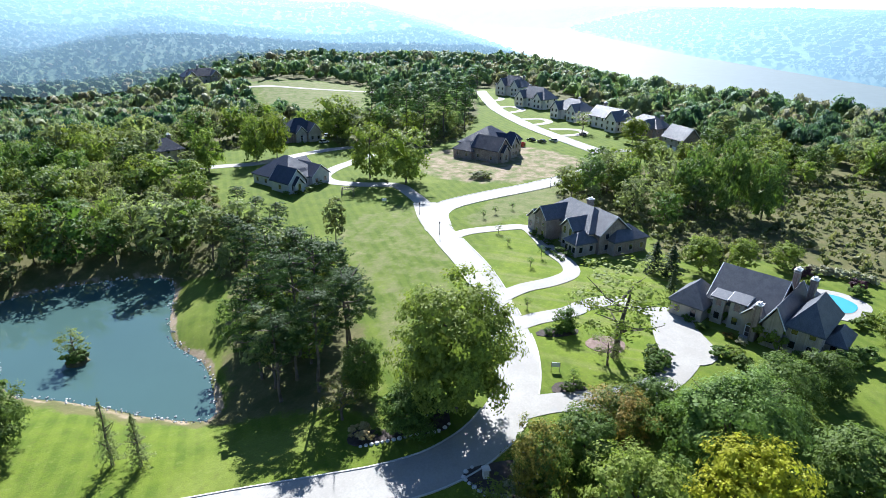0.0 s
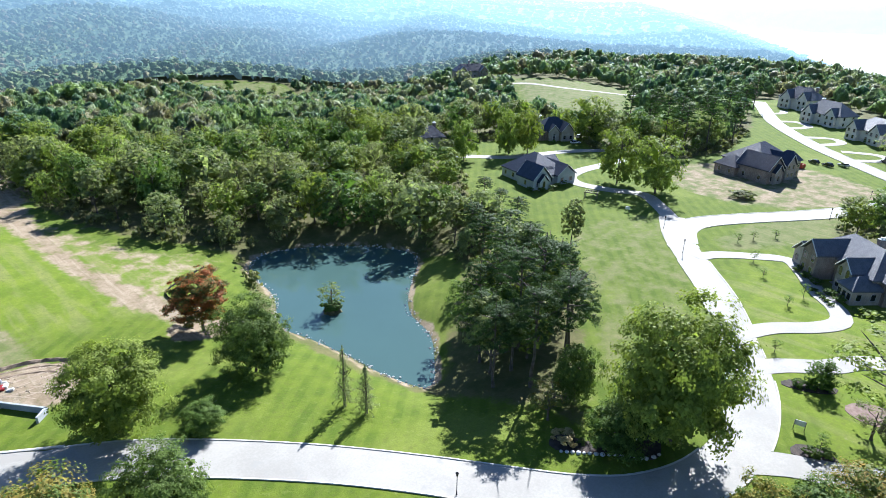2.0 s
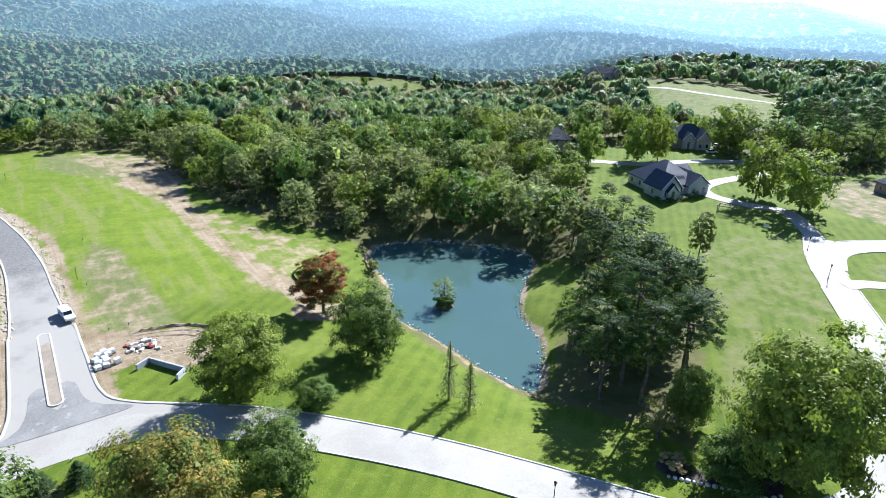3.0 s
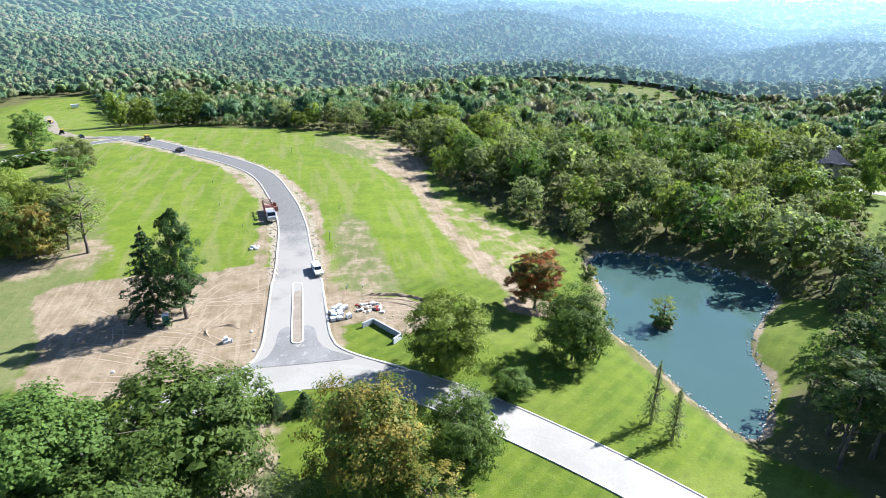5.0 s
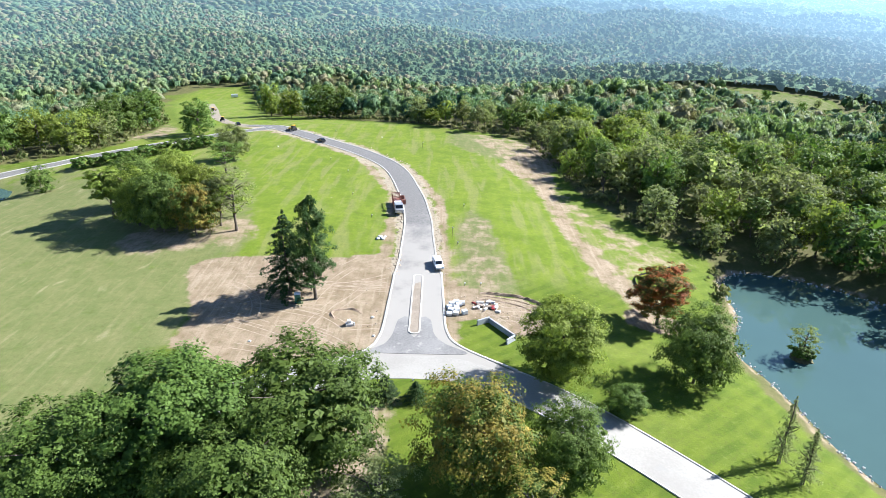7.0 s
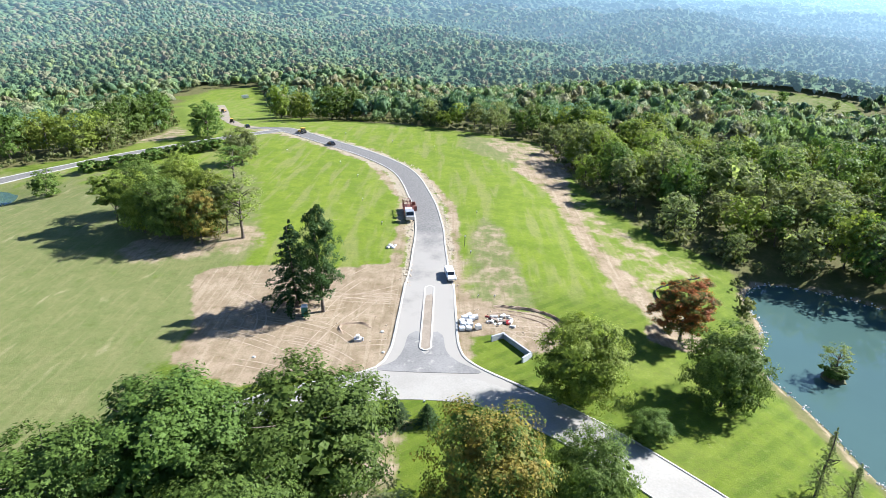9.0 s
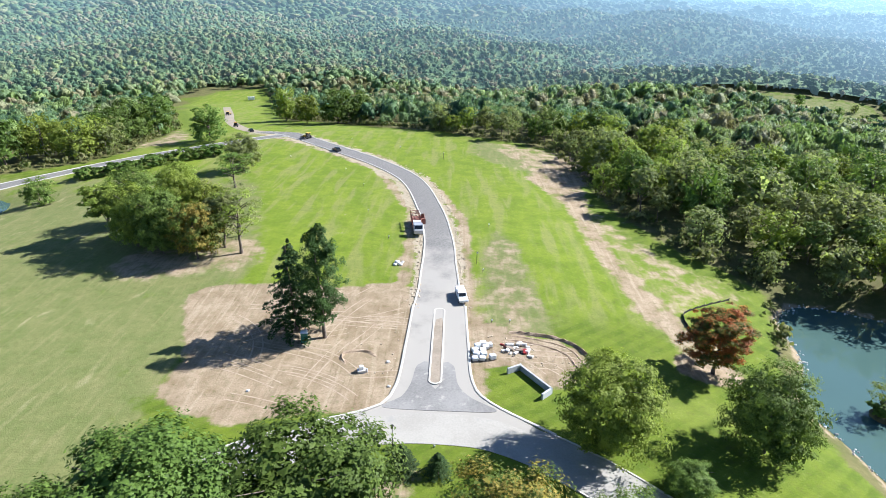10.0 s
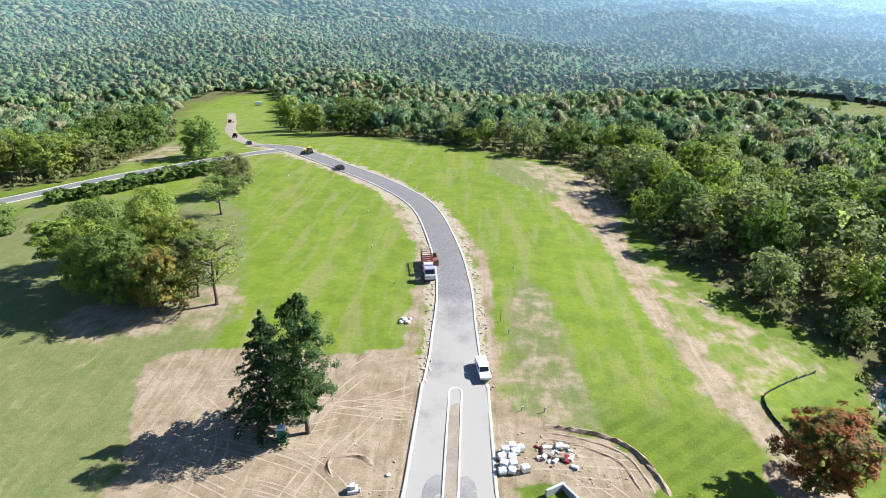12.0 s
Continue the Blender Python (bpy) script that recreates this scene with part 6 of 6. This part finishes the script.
door = part("door", box_bm((-0.4, -0.62, 0.2, 0.4, -0.57, 2.0), bevel=0.015), GREEN_PLASTIC, toilet)
part("latch", box_bm((0.28, -0.65, 1.05, 0.36, -0.62, 1.2)), WRAP, door, "white latch plate")
for s in (-1, 1):
    part("vent_panel", box_bm((min(s * 0.57, s * 0.61), -0.4, 1.6, max(s * 0.57, s * 0.61), 0.4, 1.95)), WRAP, toilet, "white louvred vent")
part("roof", solid([(-0.64, -0.64, 2.1), (0.64, -0.64, 2.1), (0.64, 0.64, 2.1), (-0.64, 0.64, 2.1), (-0.4, -0.4, 2.36), (0.4, -0.4, 2.36), (0.4, 0.4, 2.36), (-0.4, 0.4, 2.36)],
                    [(0, 1, 2, 3), (4, 5, 6, 7), (0, 1, 5, 4), (1, 2, 6, 5), (2, 3, 7, 6), (3, 0, 4, 7)]), WRAP, toilet, "white domed roof")
part("vent_pipe", tube_bm(bmesh.new(), (0.4, 0.4, 2.0), (0.4, 0.4, 2.6), 0.05, 0.05, 8), WRAP, toilet)
for x, y, r in [(-10.4, 136.4, 0.7), (-9.6, 135.6, 0.55), (-10.9, 135.5, 0.5), (-9.2, 136.8, 0.4), (-8.3, 97.2, 0.35), (-7.4, 90.2, 0.3), (-30, 88, 0.3)]:
    bm = rock_bm(rng, r)
    me = bpy.data.meshes.new("rock")
    bm.to_mesh(me)
    bm.free()
    me.materials.append(STONE_PALE)
    thing("rock", "pale limestone rock lying on the ground", "rock", pose(x, y, land_at(x, y) + r * 0.3), "rocks in the field", data=me)


def soil_clods():
    """Clods of pale soil pushed up along both edges of the new road and in the yard."""
    rng = np.random.default_rng(17)
    ball, tri = ball_faces(1)
    line = smooth_line(NEW_ROAD, 0.5)
    V, Fs = [], []
    for k in range(760):
        if k < 640:
            i = int(len(line) * rng.uniform(0, 1) ** 1.4 * 0.8)
            (x0, y0), (x1, y1) = line[i], line[i + 1]
            d = Vector((x1 - x0, y1 - y0)).normalized()
            o = (4.1 + abs(rng.normal(0, 1.1))) * (1 if k % 2 else -1)
            x, y = x0 - d.y * o, y0 + d.x * o
        elif k < 680:
            x, y = rng.uniform(-18, -7), rng.uniform(92, 112)
        else:
            x, y = rng.uniform(9, 24), rng.uniform(97, 107)
        r = rng.uniform(0.08, 0.32) if k < 640 else rng.uniform(0.06, 0.2)
        w = ball * r * rng.uniform(0.6, 1.4, 3) * np.array([1, 1, 0.6]) + np.array([x, y, land_at(x, y) + 0.06])
        Fs += [[int(j) + len(V) * 12 for j in f] for f in tri]
        V.append(w)
    thing("soil_clods", "pale clods of soil strewn along the new road", "soil", kind="stuff", data=mesh_of("soil_clods", np.concatenate(V), Fs, surface("clod_soil", (0.30, 0.24, 0.165), (0.43, 0.36, 0.265), 0.8, 6.0, 0.95, 0.5)))


soil_clods()


# ---- posts, lamps, signs ----
def street_lamp(x, y):
    ob = thing("street_lamp", "black iron street lamp with a small lantern", "street lamp", pose(x, y, land_at(x, y)))
    part("post", tube_bm(tube_bm(bmesh.new(), (0, 0, -0.2), (0, 0, 0.6), 0.13, 0.09, 10), (0, 0, 0.6), (0, 0, 3.3), 0.06, 0.05, 10), RUBBER, ob)
    lan = part("lantern", tube_bm(bmesh.new(), (0, 0, 3.3), (0, 0, 3.75), 0.14, 0.2, 6), GLASS_DARK, ob)
    part("lantern_cap", tube_bm(bmesh.new(), (0, 0, 3.75), (0, 0, 4.0), 0.26, 0.03, 6), RUBBER, lan)


for x, y in [(-5.3, 76.0), (51.0, 33.2), (166.6, 55.5), (152.5, 44.2), (210, 22.4), (240, 17)]:
    street_lamp(x, y)


def marker(x, y, h, mat, label, name="survey_stake"):
    ob = thing(name, label, "stake", pose(x, y, land_at(x, y)), "survey stakes in the field")
    part("post", box_bm((-0.05, -0.05, -0.3, 0.05, 0.05, h), bevel=0.01), WOOD, ob)
    part("flag", box_bm((-0.05, -0.06, h - 0.3, 0.25, 0.06, h)), mat, ob)


for x, y, h in [(8.2, 137, 3.0), (9.5, 133, 0.9), (-27, 195, 1.2), (12, 160, 1.0), (-14, 150, 1.0), (-22, 170, 1.0), (-36, 213, 1.0), (-2, 232, 2.6), (-20, 248, 1.0), (-42, 262, 1.0), (14, 112, 0.9), (10.5, 112, 0.8), (-60, 230, 1.0), (0.5, 76.2, 0.4)]:
    marker(x, y, h, WRAP, "thin wooden survey stake in the grass")


def sign_board(x, y, heading):
    ob = thing("lot_sign", "small white lot sign on two posts", "sign", pose(x, y, land_at(x, y), 0, 0, heading))
    part("board", box_bm((-0.8, -0.04, 0.8, 0.8, 0.04, 1.7)), WRAP, ob)
    for s in (-0.75, 0.75):
        part("post", box_bm((s - 0.05, 0.04, -0.2, s + 0.05, 0.12, 1.75)), WOOD, ob)
    for k in range(2):
        part("text_bar", box_bm((-0.6, -0.055, 1.1 + 0.25 * k, 0.6, -0.04, 1.2 + 0.25 * k)), RUBBER, ob)


sign_board(172.9, 70, 120)
sign_board(96.5, 3.2, 100)


def pergola(x, y, heading):
    ob = thing("pergola", "dark wooden pergola beside a driveway", "pergola", pose(x, y, land_at(x, y), 0, 0, heading))
    for px in (-1.9, 1.9):
        for py in (-1.3, 1.3):
            part("post", box_bm((px - 0.09, py - 0.09, -0.2, px + 0.09, py + 0.09, 2.4)), WOOD, ob)
    for py in (-1.3, 1.3):
        part("beam", box_bm((-2.3, py - 0.07, 2.4, 2.3, py + 0.07, 2.62)), WOOD, ob)
    for i in range(8):
        part("slat", box_bm((-2.1 + 0.58 * i, -1.7, 2.62, -2.0 + 0.58 * i, 1.7, 2.76)), WOOD, ob)


pergola(176, 84.6, 110)


# ---- garden beds at the bend ----
patch("mulch_bed", [(67.8, 28.5), (69, 30.4), (71.4, 29.8), (72.6, 25.6), (75.4, 23.4), (79, 24), (82, 20.5), (79, 17.4), (75.4, 16.6), (72.6, 20.6), (70.4, 24)], 0.08, MULCH_BED, "dark mulch bed edged with pale stones", "flower bed", 1.2)
patch("mulch_bed", [(64, 6.5), (66.6, 11.4), (69.2, 9.8), (72.5, 4), (71, 1), (66, 2)], 0.08, MULCH_BED, "dark mulch bed with pale stones", "flower bed", 1.2)
patch("mulch_bed", [(107, -1), (109.6, -1.4), (111.8, -4.6), (110.4, -8), (106.6, -7.6), (105.4, -3.8)], 0.08, surface("bark_mulch", (0.14, 0.09, 0.07), (0.24, 0.17, 0.14), 1.0, 9.0, 0.95, 0.6), "brown bark mulch round a garden tree", "flower bed", 1.0)
patch("mulch_bed", [(90, 2.6), (92.6, 2.6), (94, -0.6), (92.6, -3), (90.6, -1)], 0.08, MULCH_BED, "mulch bed at the drive mouth", "flower bed", 1.0)
patch("mulch_bed", [(107.5, 8.5), (110, 8), (113, 2), (111, 1), (108.5, 4)], 0.08, MULCH_BED, "mulch bed with low shrubs", "flower bed", 1.0)
EDGE_STONES = smooth_line([(67.9, 27.6), (70.2, 24.2), (72.3, 21.2), (74.6, 17.6), (76.6, 16.6)], 0.75) + smooth_line([(64.2, 7.6), (66.4, 11.2), (68.6, 10.6)], 0.8)
stone_me = []
for i in range(4):
    bm = rock_bm(rng, 0.27 + 0.04 * i)
    me = bpy.data.meshes.new("edging_stone")
    bm.to_mesh(me)
    bm.free()
    me.materials.append(STONE_PALE)
    stone_me.append(me)
for i, (x, y) in enumerate(EDGE_STONES):
    thing("edging_stone", "pale stone edging a mulch bed", "stone", pose(x, y, land_at(x, y) + 0.12, 0, 0, i * 77), "edging stones of the beds", data=stone_me[i % 4])


def pillar(x, y):
    ob = thing("entrance_pillar", "pale stone entrance pillar with a wide cap", "pillar", pose(x, y, land_at(x, y), 0, 0, 30))
    part("shaft", box_bm((-0.4, -0.4, -0.2, 0.4, 0.4, 1.5), bevel=0.04), STONE_PALE, ob)
    part("cap", box_bm((-0.55, -0.55, 1.5, 0.55, 0.55, 1.66), bevel=0.03), CAP, ob)
    part("finial", box_bm((-0.3, -0.3, 1.66, 0.3, 0.3, 1.85), bevel=0.05), CAP, ob)


pillar(77.4, 20.4)
pillar(67.4, 8.3)
LEAF_STRAW = leaf_material("straw_grass", (0.30, 0.22, 0.10), (0.42, 0.32, 0.16), 0.3)
TINTS["straw"], COLOURS["straw"] = LEAF_STRAW, "golden straw-coloured"
LEAF_PALE = leaf_material("pale_bloom", (0.30, 0.29, 0.17), (0.42, 0.41, 0.28), 0.35)
TINTS["pale"], COLOURS["pale"] = LEAF_PALE, "pale cream-flowered"
LEAF_PURPLE = leaf_material("purple_leaves", (0.07, 0.03, 0.04), (0.10, 0.05, 0.05), 0.3)
TINTS["purple"], COLOURS["purple"] = LEAF_PURPLE, "dark purple-leaved"
for row in [(70, 28.3, 2.2, 2.1, "straw"), (80.2, 21.3, 1.8, 2.4, "dark"), (63.4, 3.6, 3.2, 2.6, "pale"), (66.5, 1.2, 2.6, 2.0, "pale"), (71.6, 26.4, 0.7, 0.8, "dark"), (73, 24.4, 0.7, 0.8, "dark"), (74.6, 23, 0.7, 0.8, "dark"),
            (91.3, 0.3, 1.5, 1.3, "dark"), (92.6, -1.2, 1.4, 1.2, "dark"), (109, 6.4, 1.3, 1.3, "dark"), (110, 4.6, 1.3, 1.3, "dark"), (111, 2.6, 1.3, 1.3, "dark"), (103.4, -13.6, 2.2, 2.2, "dark"), (105.4, -15, 2.4, 2.2, "dark"), (107, -13, 2.2, 2, "dark"), (101, -13.2, 2, 1.8, "dark")]:
    tree(*row[:4], "bush", row[4], 3, "a garden bed", int(row[0]) % 2)
# planting round the mansion
for row in [(127, -24.5, 3.6, 1.7, "green"), (126.2, -26.6, 4.4, 1.7, "green"), (119.4, -33.2, 4.2, 2.0, "lime"), (118, -35.4, 4.2, 2.0, "lime"), (121.5, -22.5, 1.5, 1.5, "dark"), (111.5, -25, 1.8, 1.9, "dark"), (112.6, -27.6, 1.8, 1.8, "lime"), (109.6, -29, 1.9, 1.9, "dark"),
            (113.8, -38.6, 2.2, 2, "dark"), (113, -42, 2.4, 2.2, "dark"), (115, -46, 3, 2.6, "dark"), (118, -50, 3.4, 3, "green"), (124, -20, 1.4, 1.3, "dark"), (118, -29.5, 1.3, 1.3, "pale"), (119.5, -27.4, 1.2, 1.2, "red"), (160, -50, 2.4, 2.2, "pale"),
            (160.4, -53, 2.4, 2.2, "pale"), (160.4, -56, 2.3, 2.2, "pale"), (159.6, -59, 2.4, 2.2, "pale"), (158.6, -62, 2.2, 2.1, "pale")]:
    tree(*row[:4], "bush", row[4], 2, "the house garden", int(row[0]) % 2)
for row in [(157, -47, 2.6, 2.2, "purple"), (154, -58, 2.4, 2.0, "purple"), (148, -45, 3, 2, "lime"), (143, -45, 2.2, 1.8, "green"), (150, -57, 2.6, 2, "green"), (136, -56, 2.4, 2, "lime"), (133, -53, 2.2, 1.8, "green")]:
    tree(*row[:4], "bush", row[4], 2, "the pool garden", int(row[0]) % 2)
# low planting before the other houses
for row in [(161.5, 19.2, "dark"), (158.6, 17, "green"), (156.4, 14.2, "dark"), (152.2, 10.6, "dark"), (150, 8.2, "green"), (147, 4, "dark"), (146.4, 1.6, "green"), (172, 101, "dark"), (176.4, 99.4, "dark"), (180, 99.6, "green"), (185, 100.6, "dark"),
            (169, 104, "dark"), (237, 138.6, "dark"), (246, 133.6, "green"), (250, 138, "dark"), (306, 6, "dark"), (309, 10, "green"), (334, 22, "dark"), (337, 27, "dark"), (349, 36, "dark")]:
    tree(row[0], row[1], 1.5, 1.4, "bush", row[2], 2, "a house front", int(row[0]) % 2)
for x, y in [(150.4, 12.4), (149, 11.3), (147.7, 10.2), (146.3, 9.2), (151.8, 13.6)]:
    tree(x, y, 0.9, 0.75, "bush", "dark", 2, "the drive edge")
for row in [(160, 29, 3.4), (146.5, 14.5, 3.8), (152, 24.5, 2.6), (176, 34, 3), (171, 36.5, 3), (182, 30, 2.8), (140, 16, 3), (118, 12.5, 3), (92.8, -0.4, 4)]:
    tree(*row, 1.1, "thin", "green", 3, "the lawn")
tree(214.2, 49.2, 2.6, 4.2, "bush", "grey", 2, "bare soil as a brush pile")

# ---- pool ----
patch("pool_deck", [(149.5, -46.5), (150, -54), (144.5, -58.5), (137, -55), (135.5, -50.5), (141, -47)], 0.12, CONCRETE, "pale concrete deck round the pool", "pool deck", 1.5)
POOL = smooth_line([(147.4, -48.6), (147.8, -52.6), (144, -55.6), (139.6, -53.6), (139.4, -51), (143.4, -49)], 1.2, True)
POOL_WATER = water_material("pool_water", (0.06, 0.26, 0.34), 0.05, 1.5, 0.1)
water("pool_water", POOL, land_at(143, -52) + 0.18, POOL_WATER, "turquoise swimming pool behind the mansion")

# ---- pond shore and islet ----
V, Fq, s = [], [], 0
base = bmesh.new()
bmesh.ops.create_icosphere(base, subdivisions=1, radius=1)
ico_v = np.array([tuple(v.co) for v in base.verts])
ico_f = [[v.index for v in f.verts] for f in base.faces]
base.free()
faces = []
# pale stones: a rocky edge, and added specks for sun glints on ripples
for x, y in POND:
    for k in range(11):
        px, py = x + rng.normal(0, 1.1), y + rng.normal(0, 1.1)
        if abs(float(side_of(POND, np.array([px]), np.array([py]))[0])) > 0.9:
            continue
        r = rng.uniform(0.08, 0.27)
        w = ico_v * r * rng.uniform(0.7, 1.3, 3) + np.array([px, py, max(land_at(px, py), POND_Z - 0.02) + r * 0.2])
        faces += [[i + s for i in f] for f in ico_f]
        V.append(w)
        s += len(w)
thing("shore_stones", "pale stones along the pond shore, partly standing in for sun glints", "stones", kind="stuff", data=mesh_of("shore_stones", np.concatenate(V), faces, STONE_PALE))
islet = bmesh.new()
bmesh.ops.create_icosphere(islet, subdivisions=3, radius=2.2)
for v in islet.verts:
    v.co *= 1 + 0.2 * noise.noise(v.co * 0.8)
    v.co.z *= 0.45
me = bpy.data.meshes.new("pond_islet")
islet.to_mesh(me)
islet.free()
me.materials.append(surface("islet_soil", (0.07, 0.065, 0.03), (0.13, 0.12, 0.05), 0.8, 6.0, 0.95, 0.5))
thing("pond_islet", "small earth islet in the pond", "islet", pose(77.4, 94.3, POND_Z - 0.1), kind="structure", data=me)
for x, y, h, r, kind, tint in [(76.6, 94.3, 2.4, 2.0, "bush", "dark"), (78.2, 94.5, 2.2, 1.8, "bush", "dark"), (77.2, 93.2, 1.8, 1.7, "bush", "dark"), (77.5, 94.8, 7.0, 3.0, "thin", "lime")]:
    o = tree(x, y, h, r, kind, tint, 3, "a pond islet")
    o.location.z = POND_Z + 0.4
